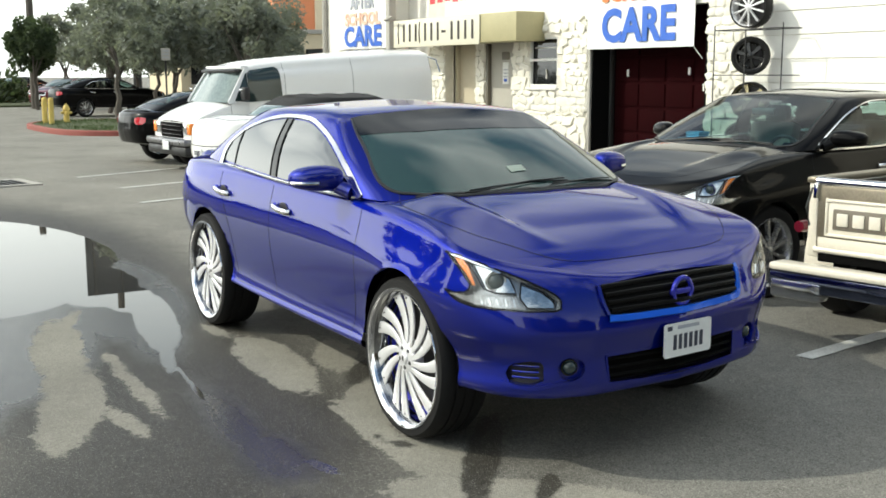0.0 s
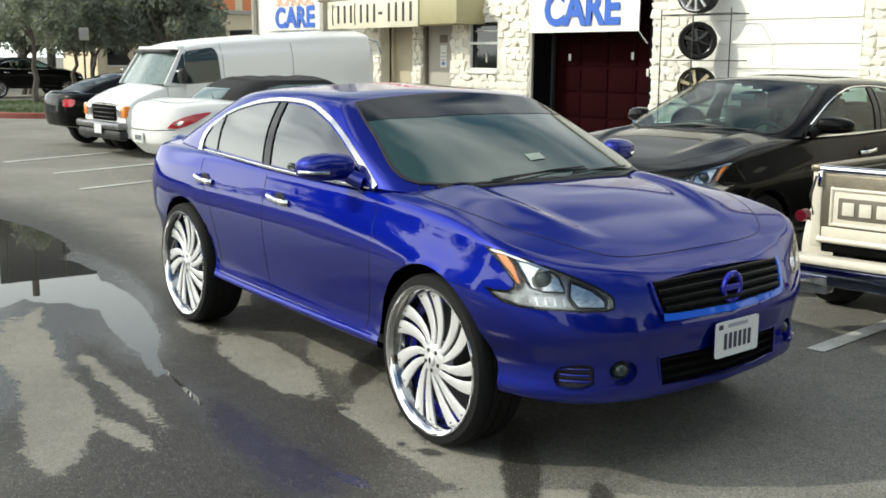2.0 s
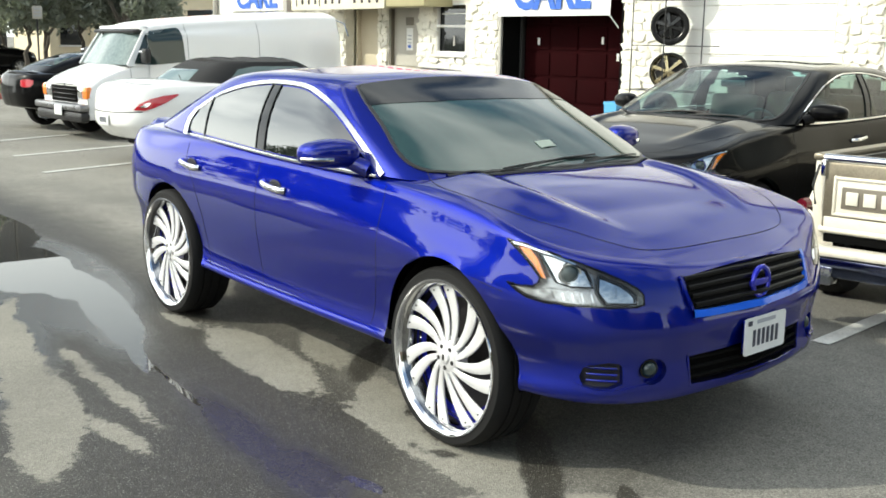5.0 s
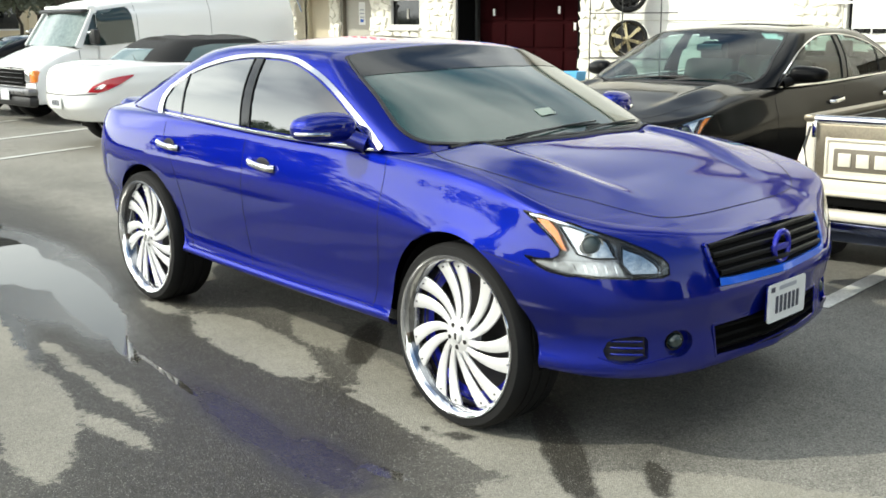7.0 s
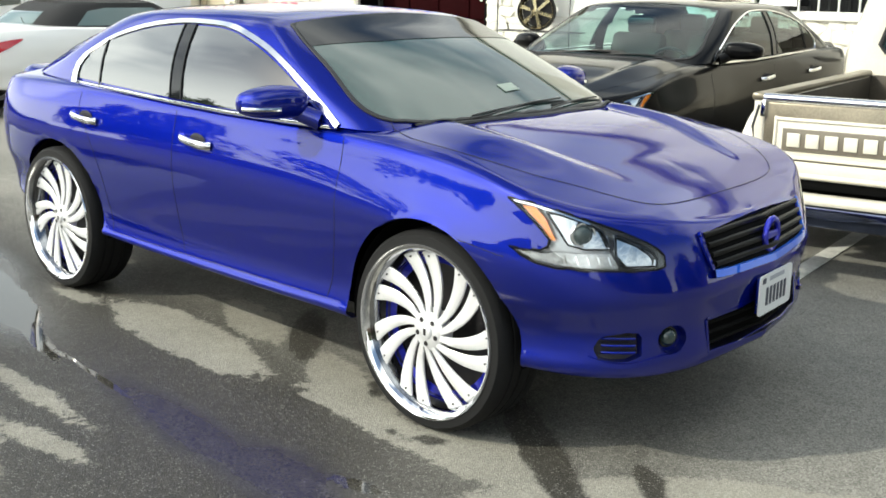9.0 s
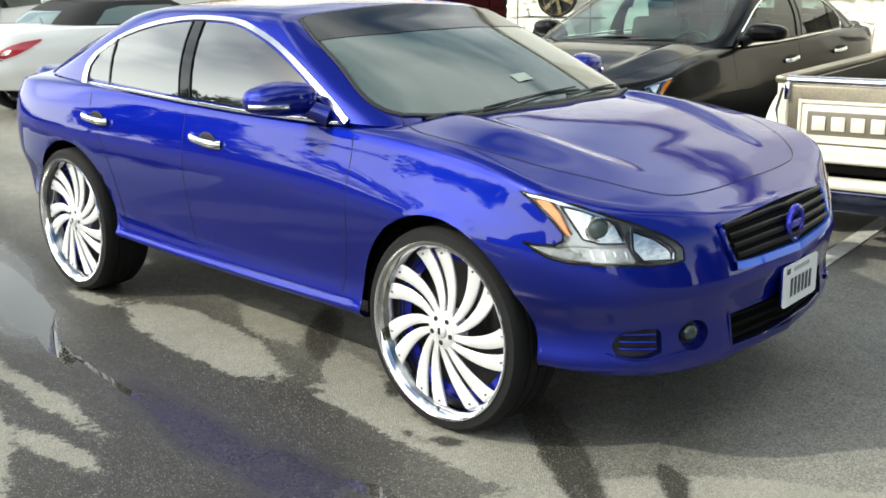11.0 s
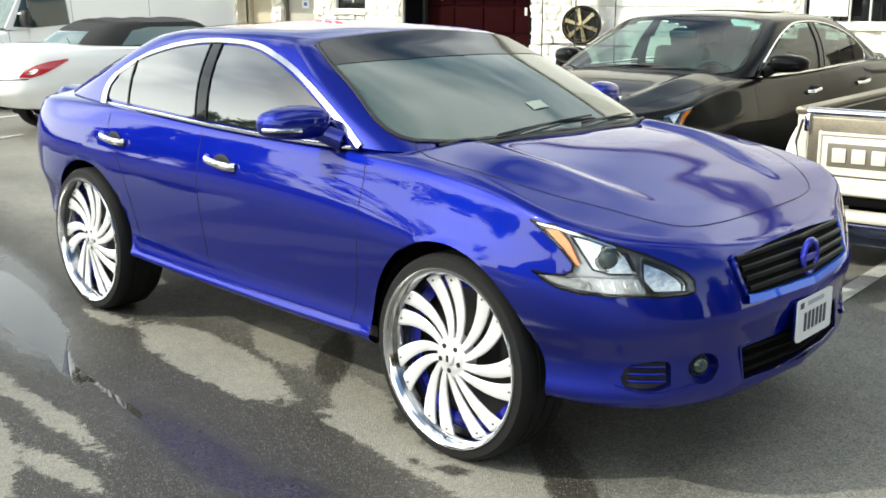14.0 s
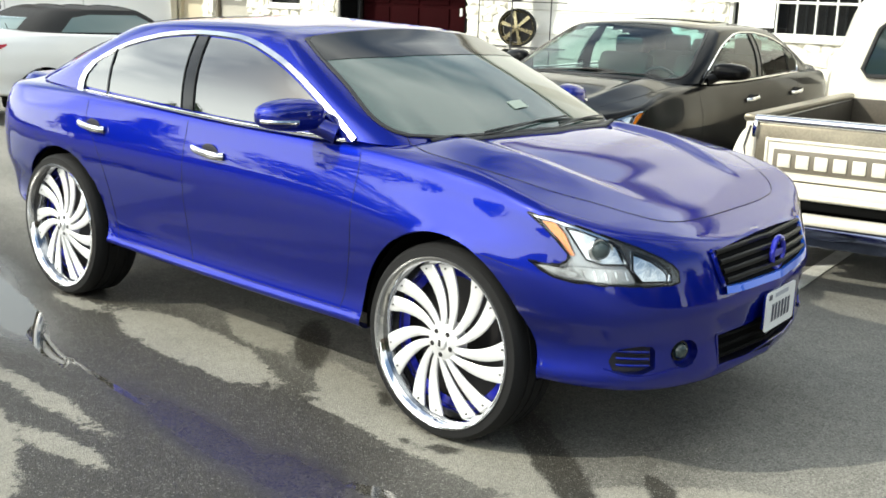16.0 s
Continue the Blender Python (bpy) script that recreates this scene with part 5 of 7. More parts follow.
# lamp shapes: along the corner of the nose and upwards, round the corner's middle
HL_VIEW = dict(origin=Vector((2.0, -0.75, 0.80)) + Vector((0.72, -0.69, 0.0)) * 1.5, u=(0.69, 0.72, 0), v=(0, 0, 1))
FOG_VIEW = dict(origin=Vector((2.2, -0.65, 0.48)) + Vector((0.85, -0.52, 0)) * 1.5, u=(0.52, 0.85, 0), v=(0, 0, 1))
HL_OUT = [(-0.266, 0.152), (-0.195, 0.146), (-0.10, 0.121), (-0.017, 0.093), (0.075, 0.059), (0.16, 0.021), (0.20, -0.002), (0.224, -0.025), (0.228, -0.06), (0.20, -0.068), (0.10, -0.069), (-0.036, -0.067), (-0.124, -0.063), (-0.185, -0.052), (-0.228, -0.031), (-0.262, -0.008), (-0.168, -0.008), (-0.146, 0.007), (-0.142, 0.03), (-0.175, 0.072), (-0.219, 0.115)]
HL_AMBER = [(-0.224, 0.131), (-0.183, 0.130), (-0.153, 0.096), (-0.122, 0.025), (-0.136, 0.026), (-0.168, 0.074), (-0.198, 0.105)]
HL_BEAM = [(-0.150, 0.117), (-0.095, 0.110), (-0.054, 0.098), (0.019, 0.066), (0.036, 0.030), (0.045, 0.004), (-0.037, 0.003), (-0.088, 0.016), (-0.116, 0.061)]
HL_INNER = [(0.065, 0.049), (0.15, 0.014), (0.191, -0.016), (0.205, -0.034), (0.203, -0.057), (0.096, -0.054), (0.063, -0.016)]
HL_LOW = [(-0.246, -0.018), (-0.160, -0.020), (-0.125, -0.012), (0.045, -0.012), (0.07, -0.056), (-0.036, -0.058), (-0.107, -0.054), (-0.193, -0.040)]
HL_SPEAR = [(-0.262, 0.150), (-0.192, 0.143), (-0.10, 0.118), (-0.017, 0.089), (-0.02, 0.082), (-0.10, 0.111), (-0.19, 0.134), (-0.245, 0.140)]
GRILLE = [(-0.420, 0.826), (-0.432, 0.814), (-0.434, 0.79), (-0.428, 0.75), (-0.414, 0.705), (-0.3, 0.700), (0, 0.700), (0.3, 0.700), (0.414, 0.705), (0.428, 0.75), (0.434, 0.79), (0.432, 0.814), (0.420, 0.826), (0.25, 0.838), (0, 0.842), (-0.25, 0.838)]
INTAKE = [(-0.415, 0.525), (-0.40, 0.405), (-0.2, 0.398), (0.2, 0.398), (0.40, 0.405), (0.415, 0.525), (0.2, 0.530), (-0.2, 0.530)]
POCKET = [(-0.185, 0.008), (-0.165, 0.022), (-0.106, 0.034), (-0.062, 0.032), (-0.048, 0.018), (-0.046, -0.048), (-0.09, -0.066), (-0.14, -0.068), (-0.185, -0.058), (-0.198, -0.025)]
FOG_HOLE = [(0.068 + 0.055 * math.cos(q) * (1.15 if math.cos(q) > 0 else 1.0), 0.0 + 0.050 * math.sin(q)) for q in np.linspace(0, 2 * math.pi, 19)[:-1]]
GRILLE_TRIM = {"blue_metallic_paint": M_TRIMBLUE}

blue = sedan(pose(0, 0, 0), M_BLUE, "raised metallic blue sedan on oversized bright multi-blade wheels", 0.385, 0.435, 0.0, M_TINT)
blue.name = "blue_sedan"
# its nose stands a little askew: the near corner forward, the far one back
for ob in blue.children_recursive:
    if ob.type == 'MESH' and ob.matrix_basis == Matrix.Identity(4) and ob.parent.matrix_basis == Matrix.Identity(4):
        for v in ob.data.vertices:
            w = min(1.0, max(0.0, (v.co.x - 1.85) / 0.33))
            if w > 0:
                v.co.x -= 0.092 * w * w * (3 - 2 * w) * min(0.5, max(-0.46, v.co.y))


def big_wheel(at, spin):
    """Tall rim with paired curved blades in a thin tyre; the outer face looks along -y."""
    w = thing("wheel", "", "", at=at)
    R, r = 0.385, 0.333
    part("tyre", lathe([(r - 0.004, -0.118), (r + 0.006, -0.128), (R - 0.018, -0.126), (R - 0.004, -0.108), (R, -0.085), (R, -0.062), (R - 0.008, -0.060), (R - 0.008, -0.052), (R, -0.050), (R, -0.012), (R - 0.008, -0.010), (R - 0.008, 0.0), (R, 0.002), (R, 0.045), (R - 0.008, 0.047), (R - 0.008, 0.055), (R, 0.057), (R, 0.10), (R - 0.02, 0.13), (r, 0.128), (r - 0.01, 0.11)], 72), M_RUBBER, w)
    groove = bmesh.new()
    part("rim", lathe([(r - 0.012, 0.12), (r - 0.030, 0.10), (r - 0.052, 0.06), (r - 0.056, -0.02), (r - 0.040, -0.075), (r - 0.030, -0.100), (r - 0.020, -0.116)], 72), M_RIM, w)
    part("rim_lip", lathe([(r - 0.024, -0.110), (r - 0.018, -0.120), (r - 0.010, -0.130), (r + 0.002, -0.133), (r + 0.005, -0.124)], 72), M_CHROME, w)
    part("barrel", lathe([(0.0, 0.03), (0.12, 0.03), (r - 0.055, 0.02), (r - 0.052, 0.06)], 48), M_WHEELBLACK, w)
    part("barrel_ring", lathe([(r - 0.085, -0.02), (r - 0.053, -0.024), (r - 0.050, -0.044)], 60), M_WHEELBLUE, w)
    blade0 = None
    for k in range(7):
        for twin in (-1, 1):
            b = bmesh.new()
            rows = []
            for i, t in enumerate(np.linspace(0, 1, 11)):
                rad = 0.055 + t * (r - 0.026 - 0.055)
                a0 = 0.52 * t ** 0.8
                wid = 0.020 + 0.052 * t ** 0.95
                half = 0.5 * wid / rad
                c = a0 + twin * (half + (0.005 + 0.010 * t) / rad)
                y = -0.094 - 0.010 * (1 - t) + 0.008 * math.sin(t * math.pi)
                th = 0.010
                row = []
                for (da, dy) in ((-half, th), (-half, 0.003), (-half * 0.8, 0), (half * 0.8, 0), (half, 0.003), (half, th)):
                    aa = c + da
                    row.append((rad * math.cos(aa), y + dy, rad * math.sin(aa)))
                rows.append(row)
            vs = grid_faces(b, rows)
            ob = part("blade", b, M_BRUSHED, w)
            ob.matrix_basis = Matrix.Rotation(k * 2 * math.pi / 7 + spin, 4, 'Y')
            end = Vector((r - 0.046, -0.097, 0))
            ca = 0.50 + twin * 0.17
            rv = cyl((end.x * math.cos(ca), end.y, end.x * math.sin(ca)), (end.x * math.cos(ca), end.y + 0.014, end.x * math.sin(ca)), 0.004, 0.004, 8)
            part("rivet", rv, M_IRON, w).matrix_basis = ob.matrix_basis
    part("hub", lathe([(0.0, -0.118), (0.022, -0.118), (0.028, -0.114), (0.030, -0.108), (0.062, -0.105), (0.074, -0.096), (0.082, -0.05)], 40), M_BRUSHED, w)
    for k in range(5):
        a = k * 2 * math.pi / 5 + spin
        part("lug_hole", cyl((0.048 * math.cos(a), -0.108, 0.048 * math.sin(a)), (0.048 * math.cos(a), -0.080, 0.048 * math.sin(a)), 0.010, 0.010, 12), M_WHEELBLACK, w)
    part("cap_mark", box(0, -0.1185, 0, 0.012, 0.003, 0.026, 0.001), M_WHEELBLACK, w)
    return w


for k, (hx, s) in enumerate(((1.405, -1), (-1.37, -1), (1.405, 1), (-1.37, 1))):
    m = pose(hx, s * 0.80, 0.386, 0, 0, 0 if s < 0 else 180)
    wheel = big_wheel(m, (-0.36, -0.10, 0.4, 0.1)[k])
    wheel.parent = blue


def road_wheel(at, R=0.33, r=0.235, spokes=5, face=None, width=0.22):
    """An ordinary alloy wheel; the outer face looks along -y."""
    w = thing("wheel", "", "", at=at)
    h = width / 2
    part("tyre", lathe([(r - 0.004, -h + 0.01), (r + 0.01, -h), (R - 0.03, -h), (R - 0.006, -h + 0.025), (R, -h + 0.05), (R, h - 0.05), (R - 0.03, h), (r, h)], 48), M_RUBBER, w)
    part("rim", lathe([(r - 0.01, h), (r - 0.05, 0.04), (r - 0.03, -h + 0.04), (r - 0.012, -h + 0.012), (r, -h + 0.004), (r + 0.003, -h + 0.012)], 48), face or M_BRUSHED, w)
    part("brake_disc", lathe([(0, 0.03), (r - 0.06, 0.03), (r - 0.05, 0.05)], 32), M_WHEELBLACK, w)
    for k in range(spokes):
        b = bmesh.new()
        rows = []
        for t in np.linspace(0, 1, 5):
            rad = 0.03 + t * (r - 0.04)
            wd = (0.028 + 0.012 * t) * (1.0 if spokes < 8 else 0.5)
            y = -h + 0.035 - 0.02 * (1 - t)
            rows.append([(rad, y + 0.03, -wd), (rad, y, -wd * 0.75), (rad, y, wd * 0.75), (rad, y + 0.03, wd)])
        grid_faces(b, rows)
        ob = part("spoke", b, face or M_BRUSHED, w)
        ob.matrix_basis = Matrix.Rotation(k * 2 * math.pi / spokes + 0.3, 4, 'Y')
    part("hub_cap", lathe([(0, -h + 0.005), (0.03, -h + 0.008), (0.05, -h + 0.02), (0.055, -h + 0.05)], 24), face or M_BRUSHED, w)
    return w


M_SEEGREEN = see_glass("green_clear_glass", (0.52, 0.78, 0.77), 1.6)
M_SEEDARK = see_glass("tinted_clear_glass", (0.46, 0.50, 0.46), 1.6)

black = sedan(pose(-0.93, 4.38, 0.025, 0, 0, -86), M_BLACKPAINT, "glossy black sedan parked nose out beside the shop", 0.335, 0.395, 0.0, M_SEEDARK, detail=False, see_through=M_SEEGREEN)
black.name = "black_sedan"
for hx, s in ((1.40, -1), (-1.37, -1), (1.40, 1), (-1.37, 1)):
    w = road_wheel(pose(hx, s * 0.80, 0.335, 0, 0, 0 if s < 0 else 180), R=0.365, r=0.265, spokes=10, face=M_ALLOY)
    w.parent = black

# ---------------------------------------------------------------- further vehicles
far_black = copy_thing(black, pose(-40.4, 8.4, 0.03, 0, 0, 97))
far_black.name = "parked_sedan"
tagged(far_black, "dark sedan parked side-on beyond the planted island", "car")
hidden_sedan = copy_thing(black, pose(-15.6, 4.42, 0.026, 0, 0, 96) @ Matrix.Scale(0.88, 4))
hidden_sedan.name = "parked_sedan"
tagged(hidden_sedan, "dark sedan parked nose in beside the white van", "car")
red_car = sedan(pose(-55.5, 9.95, -0.06, 0, 0, -52), M_REDPAINT, "dark red car parked in the distance", 0.395, 0.375, 0.0, M_TINT, gap=False, detail=False)
red_car.name = "red_car"
for hx, s in ((1.40, -1), (-1.37, -1), (1.40, 1), (-1.37, 1)):
    road_wheel(pose(hx, s * 0.80, 0.395, 0, 0, 0 if s < 0 else 180)).parent = red_car
far_dark = copy_thing(black, pose(-64.5, 8.9, 0.03, 0, 0, -60))
far_dark.name = "parked_sedan"
tagged(far_dark, "dark car parked beyond the dark red car", "car")


def convertible(at):
    car = thing("convertible", "white convertible with its black soft top up, parked nose in", "car", at=at)
    shell = to_bm(sedan_shell())
    for v in shell.verts:
        # a lower, rounder body with a smooth high tail
        v.co.z -= 0.03
        if v.co.x < -1.0:
            k = min(1.0, (-1.0 - v.co.x) / 1.4)
            v.co.y *= 1 - 0.16 * k * k
            if v.co.z < 0.6:
                v.co.x += 0.18 * k * (0.6 - v.co.z) / 0.3
        if v.co.x < -1.7:
            v.co.z -= 0.05 * (-(v.co.x + 1.7) / 0.7) ** 2
    tree = bvh_of([shell])
    hubs = [(1.40, 0.33), (-1.37, 0.33)]
    cut_arches(shell, hubs, 0.37)
    part("body_shell", shell, M_WHITEPAINT, car)
    # soft top: a smaller dome with a flat back
    rows = []
    belt = spline([(-1.62, 0), (-1.58, 0.40), (-1.40, 0.66), (-1.0, 0.76), (-0.3, 0.78), (0.3, 0.76), (0.62, 0.68), (0.75, 0.4), (0.80, 0)], 61)
    top = spline([(-1.05, 0), (-1.03, 0.35), (-0.95, 0.52), (-0.7, 0.59), (-0.3, 0.61), (0.0, 0.60), (0.18, 0.56), (0.25, 0.3), (0.27, 0)], 61)
    for p in (belt, top):
        p[0, 1] = p[-1, 1] = 0
    for t in np.linspace(-0.1, 1, 9):
        xy = belt * (1 - t) + top * t
        rows.append(np.column_stack([xy, np.full(61, 1.06 + 0.31 * t + 0.03 * math.sin(math.pi * max(t, 0)))]))
    for t in np.linspace(0, 1, 6)[1:]:
        rows.append(np.column_stack([top[:, 0], top[:, 1] * (1 - t), np.full(61, 1.37 + 0.045 * math.sin(t * math.pi / 2))]))
    hood = to_bm(rows)
    gtree = bvh_of([hood])
    part("soft_top", hood, M_SOFTTOP, car, "black fabric soft top")
    for k in (-0.75, -0.35, 0.05):
        pl = [(k, y, 1.418 - 0.11 * (abs(y) / 0.58) ** 3) for y in np.linspace(-0.56, 0.56, 15)]
        part("soft_top_bow", tube(pl, 0.009, 6), M_SOFTTOP, car)
    for s in (-1, 1):
        def sd(b):
            return b if s < 0 else flip(b)
        part("side_window", sd(decal(gtree, [(-1.05, 1.10), (-0.85, 1.27), (-0.6, 1.31), (0.1, 1.31), (0.42, 1.16), (0.55, 1.09)], offset=0.006, thick=0.003, step=0.08, **SIDE)), M_PALEGLASS, car)
        RLV = dict(origin=Vector((-2.12, -0.66, 0.86)) + Vector((-0.72, -0.69, 0.0)) * 1.5, u=(0.69, -0.72, 0), v=(0, 0, 1))
        lampb = decal(tree, [(-0.20, -0.10), (-0.12, -0.02), (0.02, 0.045), (0.16, 0.085), (0.33, 0.11), (0.33, 0.09), (0.2, 0.0), (0.06, -0.07), (-0.06, -0.105)], offset=0.004, thick=0.008, step=0.04, **RLV)
        lamp = part("tail_lamp", sd(lampb), M_REDLENS, car, "slanted red tail lamp")
        part("lamp_insert", sd(decal(tree, [(-0.12, -0.07), (-0.07, -0.03), (0.0, 0.0), (0.03, -0.01), (-0.02, -0.06)], offset=0.014, thick=0.004, step=0.04, **RLV)), M_REFLECTOR, lamp)
        mb = bmesh.new()
        bmesh.ops.create_uvsphere(mb, u_segments=16, v_segments=10, radius=1)
        bmesh.ops.scale(mb, vec=(0.07, 0.11, 0.07), verts=mb.verts)
        bmesh.ops.translate(mb, vec=(0.62, -0.98, 1.08), verts=mb.verts)
        part("door_mirror", sd(mb), M_WHITEPAINT, car)
    BWV = dict(origin=(-3.5, 0, 0), u=(0, -1, 0), v=(0, 0, 1))
    part("rear_window", decal(gtree, [(-0.46, 1.12), (-0.38, 1.26), (0.38, 1.26), (0.46, 1.12)], offset=0.006, thick=0.003, step=0.1, **BWV), M_PALEGLASS, car)
    pl = on_body(tree, [(0, 0.62)], offset=0.01, **REAR)[0]
    plate = part("licence_plate", box(pl.x - 0.01, 0, 0.62, 0.008, 0.305, 0.152, 0.003), M_PLATE, car)
    for k in range(5):
        part("plate_bar", box(pl.x - 0.0155, -0.085 + 0.042 * k, 0.615, 0.003, 0.026, 0.065), M_PLATEINK, plate, smooth=0)
    part("deck_gap", strip_on(tree, [(-1.75, -0.60), (-2.05, -0.58), (-2.22, -0.40), (-2.26, 0), (-2.22, 0.40), (-2.05, 0.58), (-1.75, 0.60)], 0.012, 0.0016, TOP, offset=0.001, count=50), M_SEAM, car, smooth=0)
    part("bumper_gap", strip_on(tree, [(-0.66, 0.74), (-0.3, 0.72), (0.3, 0.72), (0.66, 0.74)], 0.012, 0.0016, REAR, offset=0.001, count=40), M_SEAM, car, smooth=0)
    part("aerial", tube([(-1.55, -0.45, 1.06), (-1.62, -0.46, 1.20)], 0.004, 5), M_PLASTIC, car)
    for hx, hz in hubs:
        for s in (-1, 1):
            b2 = bmesh.new()
            prof = [Vector((hx + 0.37 * math.cos(a), 0, hz + 0.37 * math.sin(a))) for a in np.linspace(-0.35, math.pi + 0.35, 20)]
            grid_faces(b2, [[p + Vector((0, s * y, 0)) for p in prof] for y in (0.9, 0.5)])
            part("wheel_well", b2, M_UNDER_AND_SHADE, car)
            road_wheel(pose(hx, s * 0.80, hz, 0, 0, 0 if s < 0 else 180)).parent = car
    part("floor_pan", box(0, 0, 0.36, 3.9, 1.2, 0.04), M_UNDER_AND_SHADE, car, smooth=0)
    return car


convertible(pose(-9.21, 4.09, 0, 0, 0, 93))


def van(at):
    """Long panel van; the nose looks along +x of its own frame."""
    v = thing("panel_van", "long white panel van parked nose out beside the shop", "van", at=at)
    L = 4.2      # from the front axle to the tail
    # side outline rows: x station with half-width and heights
    st = [  # x, half width low, half width belt, half width roof, z low, z belt, z roof edge, z roof mid
        (-L, 0.90, 0.94, 0.78, 0.48, 1.15, 2.00, 2.10), (-L + 0.06, 0.97, 0.99, 0.83, 0.42, 1.15, 2.07, 2.18), (-L + 0.9, 0.985, 1.0, 0.84, 0.40, 1.15, 2.06, 2.17), (-2.7, 0.985, 1.0, 0.84, 0.38, 1.15, 2.02, 2.13),
        (-1.6, 0.985, 1.0, 0.83, 0.36, 1.15, 1.95, 2.05), (-0.95, 0.985, 1.0, 0.82, 0.36, 1.15, 1.90, 1.99), (-0.5, 0.985, 1.0, 0.80, 0.36, 1.15, 1.85, 1.92), (-0.28, 0.985, 1.0, 0.80, 0.36, 1.15, 1.79, 1.85)]
    bm = bmesh.new()
    rows = []
    for x, wl, wb, wr, zl, zb, ze, zm in st:
        prof = [(wl - 0.04, zl), (wl, zl + 0.04), (wb, 0.8), (wb, zb), (wb * 0.985, 1.3), ((wb + wr) / 2 + 0.035, 1.7), (wr + 0.04, ze - 0.10), (wr, ze), (wr - 0.10, ze + 0.045), (wr * 0.5, zm), (0, zm + 0.008)]
        rows.append([Vector((x, y, z)) for y, z in spline(prof, 41)])
    grid_faces(bm, rows)
    # bonnet and wings
    nose = [(-0.42, 1.0, 1.22, 1.27), (-0.05, 0.995, 1.19, 1.26), (0.25, 0.985, 1.11, 1.19), (0.55, 0.96, 1.0, 1.07), (0.70, 0.93, 0.91, 0.97), (0.76, 0.91, 0.85, 0.89)]
    rows = []
    for x, w, ze, zm in nose:
        prof = [(w - 0.03, 0.34), (w, 0.42), (w + 0.008, 0.62), (w, 0.80), (w - 0.03, ze - 0.02), (w - 0.12, ze + 0.01), (w * 0.5, zm), (0, zm + 0.012)]
        rows.append([Vector((x, y, z)) for y, z in spline(prof, 33)])
    grid_faces(bm, rows)
    # flat front and back
    for x, w, zs in ((0.765, 0.905, (0.36, 0.6, 0.80, 0.88)), (-L, 0.90, (0.50, 1.0, 1.6, 1.98))):
        grid_faces(bm, [[Vector((x, y, z)) for y in np.linspace(0, w - (0.1 if z > 1.9 else 0.0), 6)] for z in zs])
    mirrored(bm)
    tree = bvh_of([bm])
    cut_arches(bm, [(0.0, 0.36), (-3.2, 0.36)], 0.42)
    part("body_shell", bm, M_VANPAINT, v)
    # windscreen with its pillars
    scr = bmesh.new()
    rows = []
    for t in np.linspace(0, 1, 8):
        x0, z, w = 0.06 - 0.36 * t, 1.22 + 0.58 * t, 0.94 - 0.12 * t
        rows.append([Vector((x0 + 0.12 * (1 - (y / w) ** 2), y, z)) for y in np.linspace(-w, w, 17)])
    grid_faces(scr, rows)
    part("windscreen", scr, M_VANSCREEN, v, "pale greenish van windscreen")
    for s in (-1, 1):
        part("screen_pillar", tube([(0.08, s * 0.945, 1.22), (-0.1, s * 0.895, 1.51), (-0.28, s * 0.835, 1.80)], 0.022, 8), M_VANPAINT, v)
    part("dashboard", box(-0.2, 0, 1.18, 0.5, 1.7, 0.12, 0.03), M_PLASTIC, v)
    part("sun_visor", box(-0.20, 0, 1.775, 0.17, 1.56, 0.05, 0.015, turn=Matrix.Rotation(radians(12), 4, 'Y')), M_PLASTIC, v, "dark visor above the windscreen")
    part("header", box(-0.30, 0, 1.82, 0.16, 1.60, 0.08, 0.03), M_VANPAINT, v)
    for s in (-1, 1):
        def sd(b):
            return b if s < 0 else flip(b)
        win = [(-0.02, 1.25), (-0.26, 1.72), (-0.38, 1.78), (-0.84, 1.84), (-0.90, 1.80), (-0.94, 1.27), (-0.22, 1.215)]
        part("door_window", sd(decal(tree, win, offset=0.012, thick=0.004, step=0.1, origin=(0, -3, 0), u=(1, 0, 0), v=(0, 0, 1))), M_VANGLASS, v, "dark cab door window")
        pp = bmesh.new()
        pp.faces.new([pp.verts.new(q) for q in ((0.10, -0.965, 1.20), (-0.26, -0.845, 1.80), (-0.34, -0.865, 1.80), (-0.34, -0.992, 1.20))])
        part("pillar_panel", sd(pp), M_VANPAINT, v)
        pg = bmesh.new()
        pg.faces.new([pg.verts.new(q) for q in ((-0.02, -0.992, 1.245), (-0.26, -0.895, 1.715), (-0.36, -0.893, 1.765), (-0.36, -1.008, 1.225))])
        part("quarter_light", sd(pg), M_VANGLASS, v)
        gp = bmesh.new()
        for pts in ([(-1.0, 1.9), (-1.02, 0.5)], [(0.05, 1.2), (-0.02, 0.85), (-0.45, 0.6)], [(-2.4, 2.0), (-2.4, 0.5)], [(-L + 0.05, 0.98), (-2.6, 0.98), (-1.2, 0.98)]):
            strip_on(tree, pts, 0.010, 0.002, SIDE, offset=0.001, count=24, bm=gp)
        part("panel_gap", sd(gp), M_VANSEAM, v, smooth=0)
        mir = part("door_mirror", sd(box(-0.16, -1.12, 1.37, 0.12, 0.20, 0.24, 0.04)), M_PLASTIC, v)
        part("mirror_arm", sd(tube([(-0.15, -0.97, 1.34), (-0.13, -1.10, 1.36)], 0.025, 6)), M_PLASTIC, mir)
        part("mirror_glint", sd(box(-0.055, -1.16, 1.44, 0.006, 0.13, 0.03, 0.003)), M_CHROME, mir)
        part("door_handle", sd(box(-0.98, -1.005, 1.12, 0.14, 0.03, 0.05, 0.012)), M_PLASTIC, v)
        part("head_lamp", sd(box(0.775, -0.66, 0.77, 0.03, 0.22, 0.19, 0.02)), M_REFLECTOR, v, "square head lamp")
